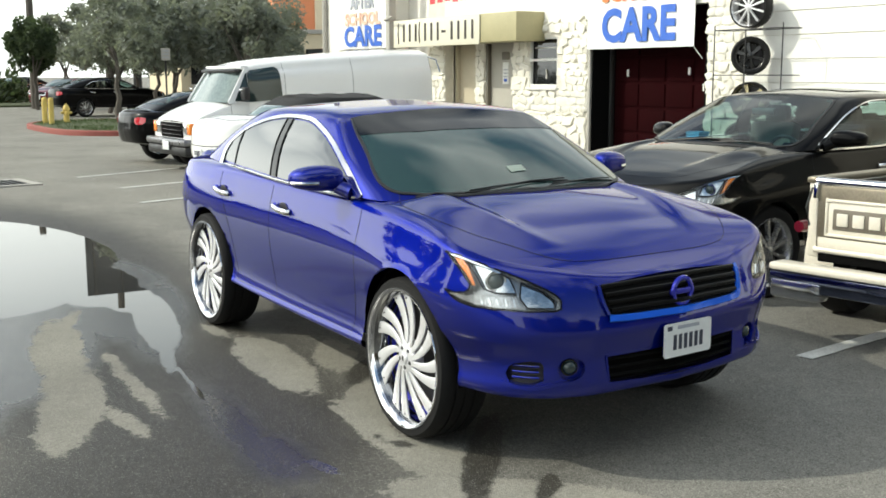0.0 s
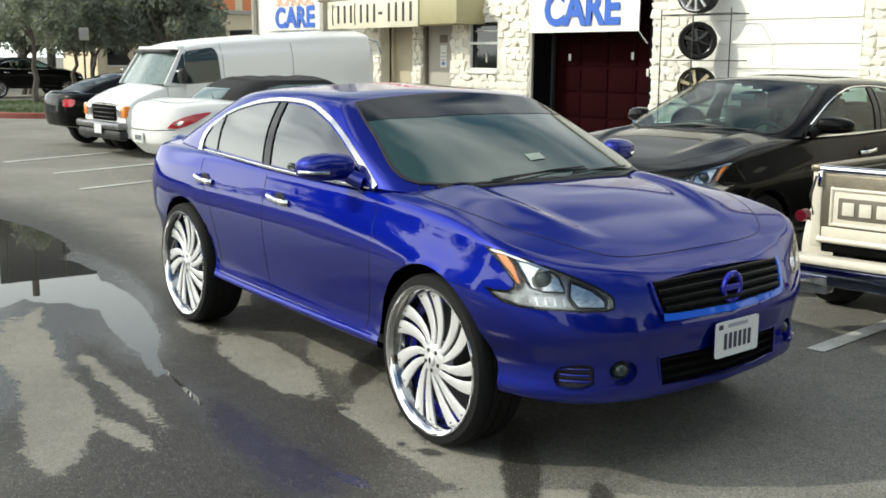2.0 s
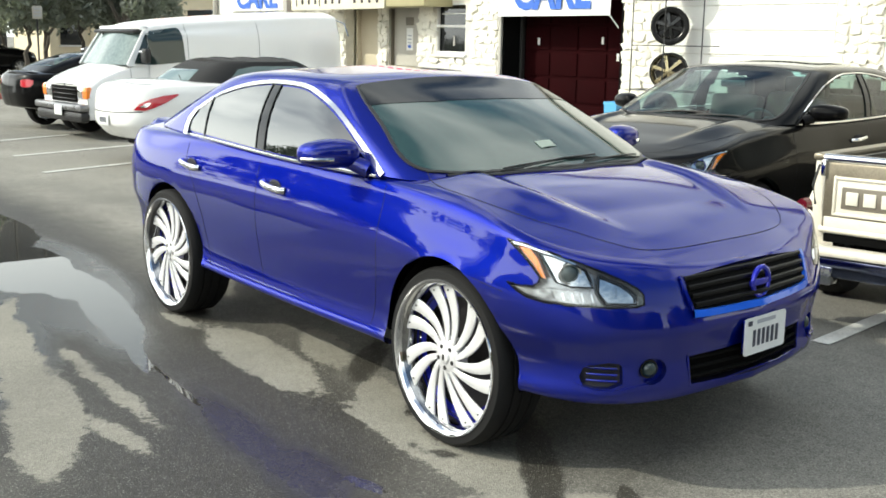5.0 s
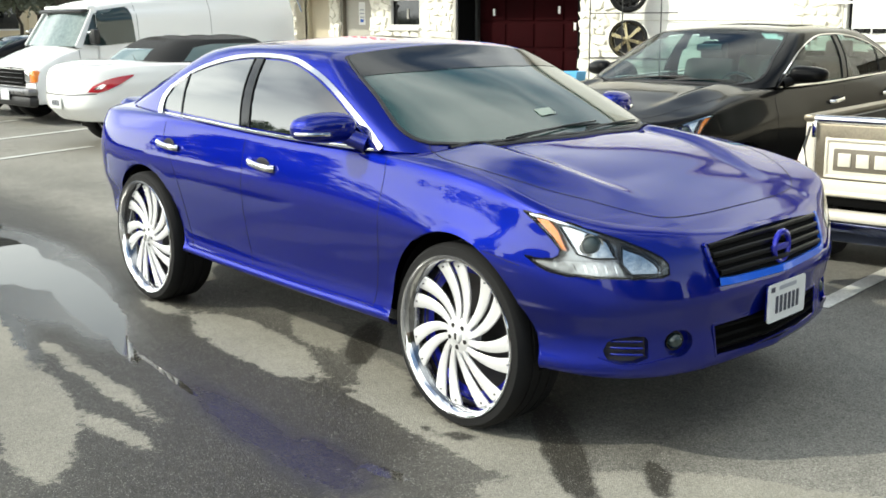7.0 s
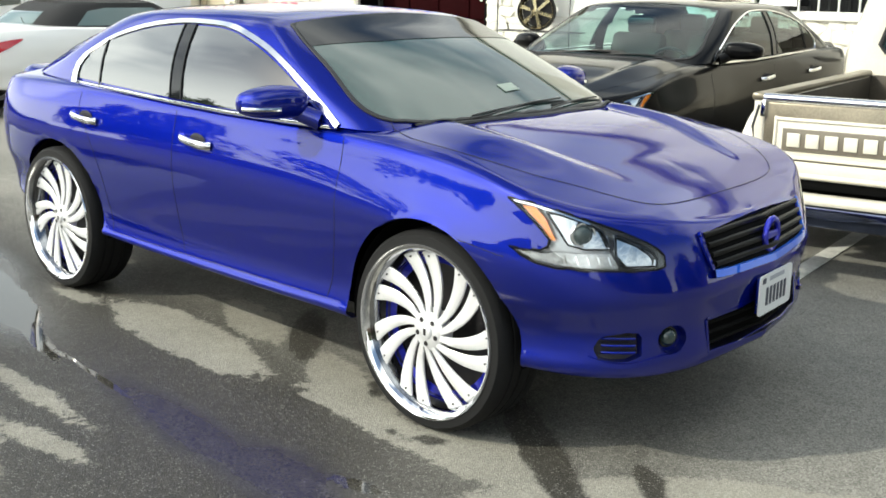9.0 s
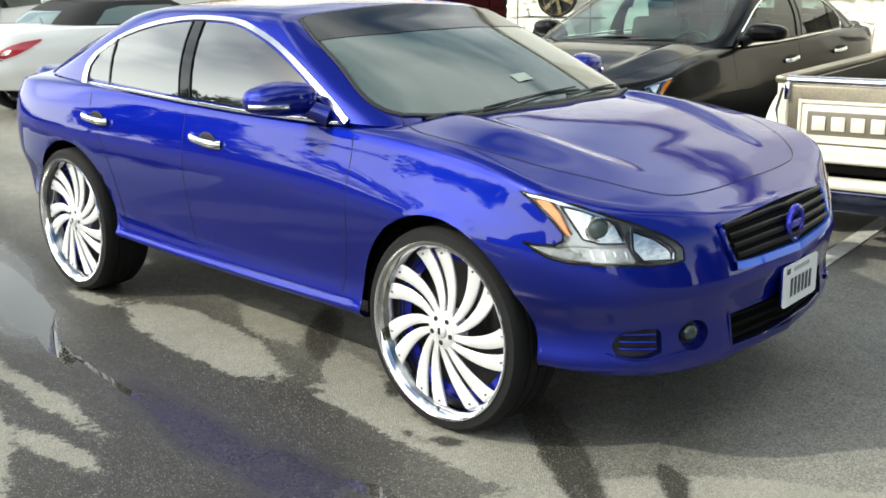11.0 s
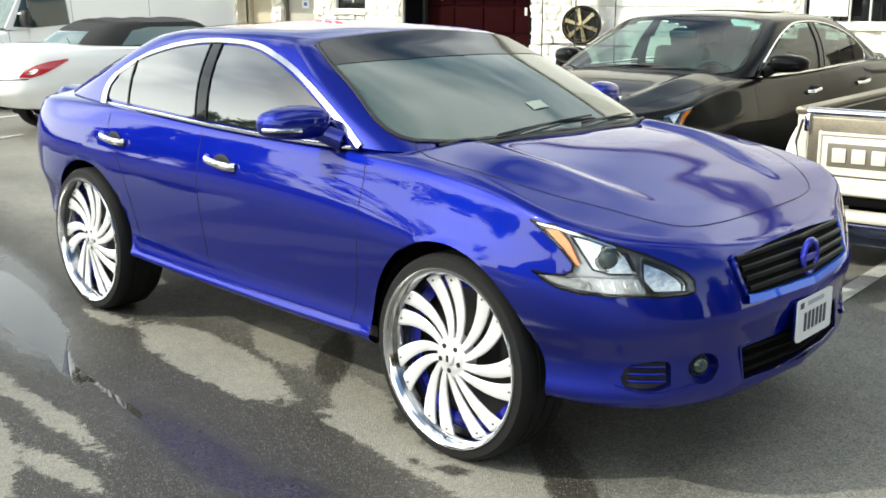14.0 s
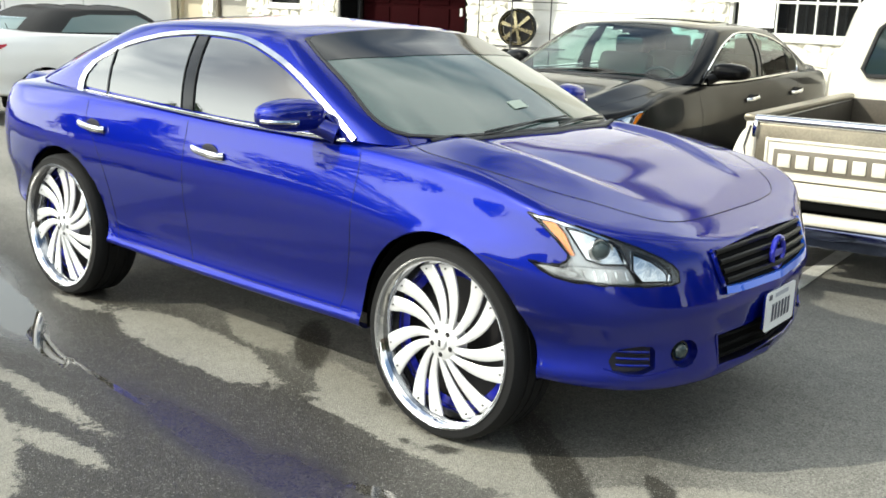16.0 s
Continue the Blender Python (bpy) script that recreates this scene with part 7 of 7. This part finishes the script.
window("window_1", -13.96, -12.90, 1.42, 2.50, "small white sash window in the rough stone wall")
w2 = window("window_2", -3.57, -1.3, 1.32, 2.70, "dark window behind white security bars", bars=8, sash=False)
part("paper_notice", box(-3.10, WALL - 0.085, 1.72, 0.55, 0.006, 0.55), M_PAPER, w2, "white paper notice behind the bars", smooth=0)
door = thing("door_1", "brown side door of the shop", "door", kind="structure")
part("door_leaf", box(0.7, WALL + 0.12, 1.15, 1.2, 0.05, 2.3, 0.01), M_BEDWOOD, door)
box_ = thing("meter_box", "dark meter box on the stone wall", "box")
part("cover", box(-0.78, WALL - 0.16, 2.05, 0.55, 0.14, 0.75, 0.02), M_PLASTIC, box_)
part("label_strip", box(-0.75, WALL - 0.235, 2.22, 0.22, 0.006, 0.06), M_PAPER, box_, smooth=0)

# boards of the white siding
for k in range(15):
    z = 0.02 + k * 0.385
    b = box(-5.985, WALL - 0.012, z + 0.19, 3.27, 0.03, 0.375, 0.006)
    for vtx in b.verts:
        if vtx.co.z > z + 0.25:
            vtx.co.y += 0.012
    part("board", b, M_SIDING, wall, smooth=0)

# wheel rack in front of the boards
rack = thing("wheel_rack", "tall wire rack of dark iron against the wall", "rack")
RY, RX0, RX1 = WALL - 0.62, -7.75, -6.28
for x in (RX0, RX1):
    for y in (RY,):
        part("upright", tube([(x, y, 0), (x, y, 2.50)], 0.011, 6), M_IRON, rack)
for z in (0.35, 0.95, 1.68, 2.42):
    for y in (RY, RY + 0.42):
        part("shelf_rail", tube([(RX0, y, z), (RX1, y, z)], 0.010, 6), M_IRON, rack)
    for x in (RX0, -7.05, RX1):
        part("shelf_rung", tube([(x, RY, z), (x, RY + 0.42, z)], 0.010, 6), M_IRON, rack)
part("mesh_post", tube([(-7.05, RY - 0.01, 0), (-7.05, RY - 0.01, 2.42)], 0.012, 6), M_IRON, rack)


def show_wheel(x, z, tilt, R, face, label, tyre=True, spokes=6):
    w = road_wheel(Matrix.Translation((x + 0.08, RY + 0.18, z)) @ Matrix.Rotation(radians(tilt), 4, 'Z'), R=R, r=R - (0.075 if tyre else 0.012), spokes=spokes, face=face, width=0.26)
    w.name = "display_wheel"
    return tagged(w, label, "wheel", "wheels on the rack")


M_DARKWHEEL = mat("dark_wheel_metal", (0.05, 0.05, 0.05), 0.25, 0.8)
M_BRASSWHEEL = grain(mat("bronze_wheel_lip", (0.42, 0.36, 0.22), 0.25, 0.8), 8, 0.2, 60, 0.05)
show_wheel(-7.20, 2.44 + 0.335, 12, 0.335, M_BRUSHED, "large chrome alloy wheel on top of the wire rack", False, 10)
show_wheel(-7.18, 1.69 + 0.305, 38, 0.31, M_DARKWHEEL, "dark alloy wheel turned aside on the wire rack")
show_wheel(-7.15, 0.965 + 0.30, 30, 0.305, M_BRASSWHEEL, "dark alloy wheel with a bronze lip on the wire rack", False)
show_wheel(-7.3, 0.36 + 0.28, 20, 0.28, M_DARKWHEEL, "dark alloy wheel on the lowest shelf of the rack")

bin_ = thing("blue_bin", "pale blue plastic bin beside the bay", "bin", at=pose(-8.07, 10.2, 0))
bb = bmesh.new()
grid_faces(bb, [[Vector((sx * w, sy * w * 0.8, z)) for sx, sy in ((-1, -1), (1, -1), (1, 1), (-1, 1))] for w, z in ((0.12, 0.0), (0.145, 0.66), (0.155, 0.68), (0.155, 0.72), (0.135, 0.72), (0.11, 0.04))], close_u=True)
part("tub", bb, M_BLUEPLASTIC, bin_)

# painted bay lines
for x, y, ln, turn in ((1.20, 3.45, 3.2, 8), (-11.25, 2.2, 2.6, 20), (-13.4, 1.9, 2.4, 24), (-4.0, 4.2, 4.4, 9), (-9.0, 1.4, 1.5, 20)):
    b = box(0, 0, 0.006, 0.11, ln, 0.004)
    bmesh.ops.transform(b, matrix=Matrix.Translation((x, y, 0)) @ Matrix.Rotation(radians(turn), 4, 'Z'), verts=b.verts)
    tagged(mesh_object("bay_line", b, M_LINE, smooth=0), "worn white painted parking line", "road marking", "parking lines", "structure")

tagged(mesh_object("wing_wall", box(-21.3, WALL - 0.28, TOPZ / 2, 4.0, 0.54, TOPZ, 0.01), M_STUCCO, smooth=0), "white stucco bay of the shop that stands forward", "wall", kind="structure")

# storm drain: iron grate in a concrete frame
gr_ = thing("drain_grate", "iron drain grate in a pale concrete frame on the lot", "grate", at=pose(-12.4, -0.85, 0, 0, 0, 8))
fr = bmesh.new()
for cx, cy, sx, sy in ((0, 0.78, 1.1, 0.14), (0, -0.78, 1.1, 0.14), (0.50, 0, 0.12, 1.44), (-0.50, 0, 0.12, 1.44)):
    box(cx, cy, 0.012, sx, sy, 0.024, 0.004, bm=fr)
part("frame", fr, M_CONCRETE, gr_, smooth=0)
# flat black plate in place of the grate's shaded depth
part("pit", box(0, 0, 0.004, 0.9, 1.44, 0.006), M_UNDER_AND_SHADE, gr_, smooth=0)
for k in range(12):
    part("bar", box(0, -0.66 + 0.12 * k, 0.016, 0.88, 0.045, 0.018, 0.003), M_IRON, gr_)

# ---------------------------------------------------------------- planted island, trees and far buildings
isl = thing("kerb_island", "red painted kerb round a grassy island", "kerb", kind="structure")
pts = []
for a in np.linspace(0, 2 * math.pi, 64)[:-1]:
    c, s = math.cos(a), math.sin(a)
    pts.append((-29.0 + math.copysign(abs(c) ** 0.55, c) * 4.6, 8.65 + math.copysign(abs(s) ** 0.55, s) * 5.4))
kb = bmesh.new()
rows = []
for inset, z in ((0, 0), (0.0, 0.13), (0.02, 0.15), (0.15, 0.15), (0.16, 0.10)):
    rows.append([Vector((-29.0 + (x + 29.0) * (1 - inset / 4.6), 8.65 + (y - 8.65) * (1 - inset / 5.4), z)) for x, y in pts])
grid_faces(kb, rows, close_u=True)
part("kerb", kb, M_KERBRED, isl, "faded red kerb")
tb = bmesh.new()
rows = [[Vector((-29.0 + (x + 29.0) * f, 8.65 + (y - 8.65) * f, 0.13 + 0.06 * (1 - f * f))) for x, y in pts] for f in (0.965, 0.8, 0.5, 0.05)]
grid_faces(tb, rows, close_u=True)
part("turf", tb, M_SOIL, isl, "thin green turf")

rg = random.Random(11)
gb_v, gb_f = [], []
for k in range(9000):
    a, f = rg.uniform(0, 2 * math.pi), math.sqrt(rg.random()) * 0.94
    c, s = math.cos(a), math.sin(a)
    x, y = -29.0 + math.copysign(abs(c) ** 0.55, c) * 4.6 * f, 8.65 + math.copysign(abs(s) ** 0.55, s) * 5.4 * f
    h, w, t = rg.uniform(0.05, 0.13), 0.012, rg.uniform(0, math.pi)
    dx, dy = w * math.cos(t), w * math.sin(t)
    n = len(gb_v)
    gb_v += [(x - dx, y - dy, 0.13), (x + dx, y + dy, 0.13), (x + rg.uniform(-0.05, 0.05), y + rg.uniform(-0.05, 0.05), 0.14 + h)]
    gb_f.append((n, n + 1, n + 2))
me = bpy.data.meshes.new("grass")
me.from_pydata(gb_v, [], gb_f)
me.materials.append(M_GRASS)
tagged(new("grass", me), "short green grass on the kerbed island", "grass", kind="stuff")

# hydrant and bollards
hy = thing("fire_hydrant", "faded yellow fire hydrant on the island", "hydrant", at=pose(-31.2, 4.62, 0.12) @ Matrix.Diagonal((0.86, 0.86, 0.84, 1)))
part("barrel", lathe([(0.0, 0.0), (0.16, 0.0), (0.16, 0.05), (0.11, 0.06), (0.10, 0.50), (0.14, 0.52), (0.14, 0.56), (0.122, 0.60), (0.105, 0.66), (0.07, 0.71), (0.035, 0.73), (0.035, 0.77), (0.0, 0.77)], 24), M_YELLOW, hy).matrix_basis = Matrix.Rotation(radians(90), 4, 'X')
for s in (-1, 1):
    part("nozzle", cyl((0, s * 0.08, 0.42), (0, s * 0.20, 0.42), 0.055, 0.05, 16), M_YELLOW, hy)
part("nozzle", cyl((0.08, 0, 0.40), (0.20, 0, 0.40), 0.075, 0.07, 16), M_YELLOW, hy)
for x, y in ((-30.6, 4.02), (-31.3, 3.96)):
    bo = thing("bollard", "faded yellow steel bollard beside the hydrant", "bollard", "bollards at the hydrant", at=pose(x, y, 0.1))
    part("post", cyl((0, 0, 0), (0, 0, 0.82), 0.085, 0.085, 20), M_YELLOW, bo)
    part("cap", lathe([(0.085, 0), (0.075, 0.03), (0.045, 0.055), (0.0, 0.06)], 20), M_YELLOW, bo).matrix_basis = Matrix.Translation((0, 0, 0.82)) @ Matrix.Rotation(radians(90), 4, 'X')


def tree(x, y, height, spread, crown_z, seed, material, trunks=1, leaf=0.16, clumps=34, per=150, z0=0.0, label=""):
    """Tapered trunk and limbs with a crown of many small leaves in uneven clumps."""
    r = random.Random(seed)
    t = thing("tree", label or "leafy street tree with a slim leaning trunk", "tree", at=pose(x, y, z0))
    tips = []
    for k in range(trunks):
        bx, by = (0, 0) if trunks == 1 else (r.uniform(-0.35, 0.35), r.uniform(-0.35, 0.35))
        lean = Vector((r.uniform(-0.6, 0.6), r.uniform(-0.6, 0.6), 0))
        pts = [Vector((bx, by, 0)) + lean * f ** 1.5 + Vector((r.uniform(-0.08, 0.08), r.uniform(-0.08, 0.08), crown_z * f * 1.15)) for f in np.linspace(0, 1, 7)]
        b = bmesh.new()
        rings = []
        r0 = 0.06 + height * 0.012
        for i, p in enumerate(pts):
            rr = r0 * (1 - 0.55 * i / 6)
            rings.append([p + Vector((rr * math.cos(a), rr * math.sin(a), 0)) for a in np.linspace(0, 2 * math.pi, 9)[:-1]])
        grid_faces(b, rings, close_u=True)
        part("trunk", b, M_BARK, t)
        for j in range(4):
            a = r.uniform(0, 2 * math.pi)
            end = pts[-1] + Vector((math.cos(a) * spread * 0.5, math.sin(a) * spread * 0.5, r.uniform(0.2, 0.6) * (height - crown_z)))
            part("limb", cyl(pts[-2], end, r0 * 0.4, r0 * 0.12, 7), M_BARK, t)
            tips.append(end)
    vs, fs = [], []
    mid = (height + crown_z) / 2
    centres = []
    for k in range(clumps):
        a, e = r.uniform(0, 2 * math.pi), math.asin(r.uniform(-0.75, 1.0))
        f = r.uniform(0.55, 1.0)
        centres.append((Vector((math.cos(a) * math.cos(e) * spread * f, math.sin(a) * math.cos(e) * spread * f, mid + math.sin(e) * (height - crown_z) * 0.55 * f)), r.uniform(0.22, 0.42) * spread))
    for c, cr in centres:
        for j in range(per):
            d = Vector((r.gauss(0, 1), r.gauss(0, 1), r.gauss(0, 0.8))).normalized() * cr * r.random() ** 0.45
            p = c + d
            n = Vector((r.gauss(0, 1), r.gauss(0, 1), r.gauss(0.5, 1))).normalized()
            u = n.orthogonal().normalized()
            u.rotate(Matrix.Rotation(r.uniform(0, 6.28), 3, n))
            w = n.cross(u)
            s = leaf * r.uniform(0.6, 1.3)
            i = len(vs)
            vs += [tuple(p - u * s), tuple(p + w * s * 0.45), tuple(p + u * s), tuple(p - w * s * 0.45)]
            fs.append((i, i + 1, i + 2, i + 3))
    me = bpy.data.meshes.new("crown")
    me.from_pydata(vs, [], fs)
    me.materials.append(material)
    cr = new("crown", me)
    cr.parent = t
    return t


tree(-31.4, 6.4, 4.2, 1.2, 2.1, 3, M_LEAF, leaf=0.10, clumps=22, per=110, z0=0.1, label="slim young tree with grey-green leaves on the island")
TREES = [(-37.0, 9.2, 4.5, 1.7, 1.7), (-40.0, 11.0, 4.9, 2.0, 1.7), (-43.5, 9.4, 4.8, 2.0, 1.7), (-38.5, 13.2, 5.0, 2.1, 1.8), (-43.5, 14.0, 5.2, 2.2, 1.8), (-41.5, 14.9, 5.2, 2.0, 1.9), (-47.0, 11.5, 4.9, 2.2, 1.8), (-36.0, 12.6, 4.7, 1.6, 2.0), (-46.0, 17.5, 5.2, 2.2, 1.9)]
for k, (x, y, h, sp, cz) in enumerate(TREES):
    tree(x, y, h, sp, cz, 20 + k, M_LEAF, trunks=1 + k % 3, leaf=0.13, clumps=36, per=140, label="broad grey-green street tree with several slim trunks")
tree(-50.0, 7.3, 4.2, 1.25, 1.5, 51, M_LEAFDARK, leaf=0.13, clumps=40, per=190, label="dense dark green rounded tree at the street")
tree(-66.0, 6.0, 1.9, 1.7, 0.4, 53, M_LEAFDARK, leaf=0.18, clumps=34, per=120, label="low dark bush at the end of the street")
tree(-66.0, 12.2, 5.4, 1.7, 1.8, 57, M_LEAF, trunks=2, leaf=0.16, clumps=34, per=130, label="far grey-green tree behind the parked cars")

post = thing("street_sign", "small white sign on a thin dark post among the trees", "sign", at=pose(-35.5, 9.3, 0))
part("post", cyl((0, 0, 0), (0, 0, 2.70), 0.035, 0.035, 8), M_IRON, post)
plate_ = part("plate", box(0.05, 0, 2.45, 0.02, 0.36, 0.46, 0.01), M_CONCRETE, post)
for k in range(3):
    part("print_bar", box(0.063, 0, 2.58 - 0.12 * k, 0.004, 0.24, 0.04), M_PLATEGREY, plate_, smooth=0)
pole = thing("utility_pole", "tall dark wooden utility pole behind the rounded tree", "pole", at=pose(-52.0, 7.6, 0))
part("pole", cyl((0, 0, 0), (0, 0, 6.4), 0.20, 0.17, 12), M_BARK, pole)
pole2 = thing("utility_pole", "tall dark wooden utility pole among the street trees", "pole", at=pose(-52.0, 11.4, 0))
part("pole", cyl((0, 0, 0), (0, 0, 10.7), 0.24, 0.18, 12), M_BARK, pole2)
bill = thing("billboard", "dark back of a tall billboard on a steel column", "billboard", at=pose(-51.2, 12.6, 0))
part("column", cyl((0, 0, 0), (0, 0, 9.5), 0.22, 0.22, 14), M_IRON, bill)
part("panel", box(0.35, 0, 7.95, 0.12, 6.4, 3.4, 0.03), M_DARKPAINT, bill)
for k in range(5):
    part("rib", box(0.44, -2.8 + 1.4 * k, 7.95, 0.08, 0.10, 3.4, 0.01), M_IRON, bill)
part("catwalk", box(0.75, 0, 6.2, 0.7, 6.4, 0.06, 0.01), M_IRON, bill)

# cream building behind the trees
cb = thing("cream_building", "low cream stucco building with dark windows behind the trees", "building")
part("wall", box(-56.0, 24.0, 2.0, 6.0, 17.0, 4.0, 0.02), M_CREAMWALL, cb, smooth=0)
part("roof", box(-56.0, 24.0, 4.12, 6.4, 17.4, 0.25, 0.03), M_CONCRETE, cb, smooth=0)
for k in range(7):
    y = 16.6 + k * 2.4
    wv = part("window", box(-52.97, y, 1.9, 0.08, 1.1, 1.5, 0.02), M_WINDARK, cb)
    part("frame", box(-52.94, y, 1.1, 0.12, 1.25, 0.08, 0.01), M_FRAMEWHITE, wv)
    part("pilaster", box(-52.95, y + 1.2, 2.0, 0.25, 0.35, 4.0, 0.02), M_CREAMWALL, cb)
# tall orange building behind
ob_ = thing("orange_building", "tall orange stucco building with pale bands behind the trees", "building")
part("wall", box(-65.0, 36.5, 4.0, 10.0, 25.0, 8.0, 0.02), M_ORANGEWALL, ob_, smooth=0)
part("roof", box(-65.0, 36.5, 8.1, 10.4, 25.4, 0.25, 0.03), M_CONCRETE, ob_, smooth=0)
for k in range(5):
    for z in (2.4, 5.6):
        part("window", box(-59.96, 29.0 + k * 4.0, z, 0.12, 1.7, 1.6, 0.02), M_WINDARK, ob_)
    part("pale_band", box(-59.96, 27.0 + k * 4.0, 4.0, 0.12, 0.5, 8.0, 0.02), M_CREAMWALL, ob_)
# dark edge building at the side of the shop
tagged(mesh_object("dark_shed", box(-33.5, 17.6, 1.35, 4.0, 5.0, 2.7, 0.03), M_DARKPAINT), "low dark shed beside the shop", "shed")
# long verge and hedge at the end of the street
vg = thing("far_verge", "grass verge with a low hedge across the street", "verge", kind="structure")
part("verge", box(-58, -6, 0.05, 6, 30, 0.1, 0.03), M_SOIL, vg)
hv, hf = [], []
for k in range(9000):
    p = Vector((-62 + rg.gauss(0, 0.7), rg.uniform(-30, 9), abs(rg.gauss(0.7, 0.5))))
    n = Vector((rg.gauss(0, 1), rg.gauss(0, 1), rg.gauss(0.5, 1))).normalized()
    u = n.orthogonal().normalized()
    w = n.cross(u)
    s = 0.22
    i = len(hv)
    hv += [tuple(p - u * s), tuple(p + w * s * 0.5), tuple(p + u * s), tuple(p - w * s * 0.5)]
    hf.append((i, i + 1, i + 2, i + 3))
me = bpy.data.meshes.new("hedge")
me.from_pydata(hv, [], hf)
me.materials.append(M_LEAFDARK)
tagged(new("hedge", me), "far dark green hedge along the street", "hedge", kind="stuff")

# unseen street side: plain walls that close the place and that the paint mirrors
back = thing("wall_street", "plain stucco buildings across the lot, unseen, a backdrop for reflections", "wall", kind="structure")
for x, y, w, d, h in ((-45, -40, 24, 6, 4.0), (-14, -44, 26, 6, 5.0), (18, -41, 30, 6, 3.6), (30, -8, 6, 26, 7.0), (28, 14, 6, 12, 7.0)):
    part("wall_panel", box(x, y, h / 2, w, d, h, 0.03), M_BROWNWALL, back, smooth=0)

# unseen street trees beyond the lot, mirrored by the paint and the wet ground
# those at x > 0 are added to darken what the cars mirror
for k, (x, y, h, sp, cz) in enumerate(((-36, -22, 8.4, 3.0, 1.6), (-30, -20, 7.6, 3.0, 1.6), (-24, -24, 9.0, 3.4, 1.8), (-18, -21, 7.0, 2.8, 1.5), (25, -12, 6.5, 2.6, 1.4), (24, -5, 7.2, 2.8, 1.5), (25, 2, 6.4, 2.6, 1.4), (24, 9, 7.0, 2.8, 1.5), (12, 15, 8.0, 3.0, 1.6), (16, 20, 8.6, 3.2, 1.6), (9, 21, 7.6, 3.0, 1.5), (19, 13, 7.4, 3.0, 1.5))):
    tree(x, y, h, sp, cz, 70 + k, M_LEAFDARK, leaf=0.24, clumps=30, per=90, label="broad dark green unseen tree across the lot, there for reflections")

# stones last
lay_stones(-8.52, -7.62, 0.0, 3.0, size=0.19)
lay_stones(-4.35, -3.60, 0.9, 3.2, size=0.19)
lay_stones(-3.57, 0.1, 0.6, 1.28, size=0.22)
lay_stones(-1.25, 0.05, 1.28, 3.0, size=0.19)
lay_stones(-14.55, -11.9, 0.9, 2.80, holes=((-14.0, -12.85, 1.36, 2.54),), size=0.20)
lay_stones(-14.55, -11.9, 0.0, 0.9, size=0.22, single=False)
lay_stones(-18.3, -17.5, 0.0, 2.46, single=False)
lay_stones(-16.52, -16.12, 0.0, 2.45, y=WALL + 0.28, single=False)
me = bpy.data.meshes.new("stone_facing")
me.from_pydata(STONES["verts"], [], STONES["faces"])
me.materials.append(M_STONE)
facing = new("stone_facing", me)
facing.parent = wall
tagged(facing, kind="stuff")
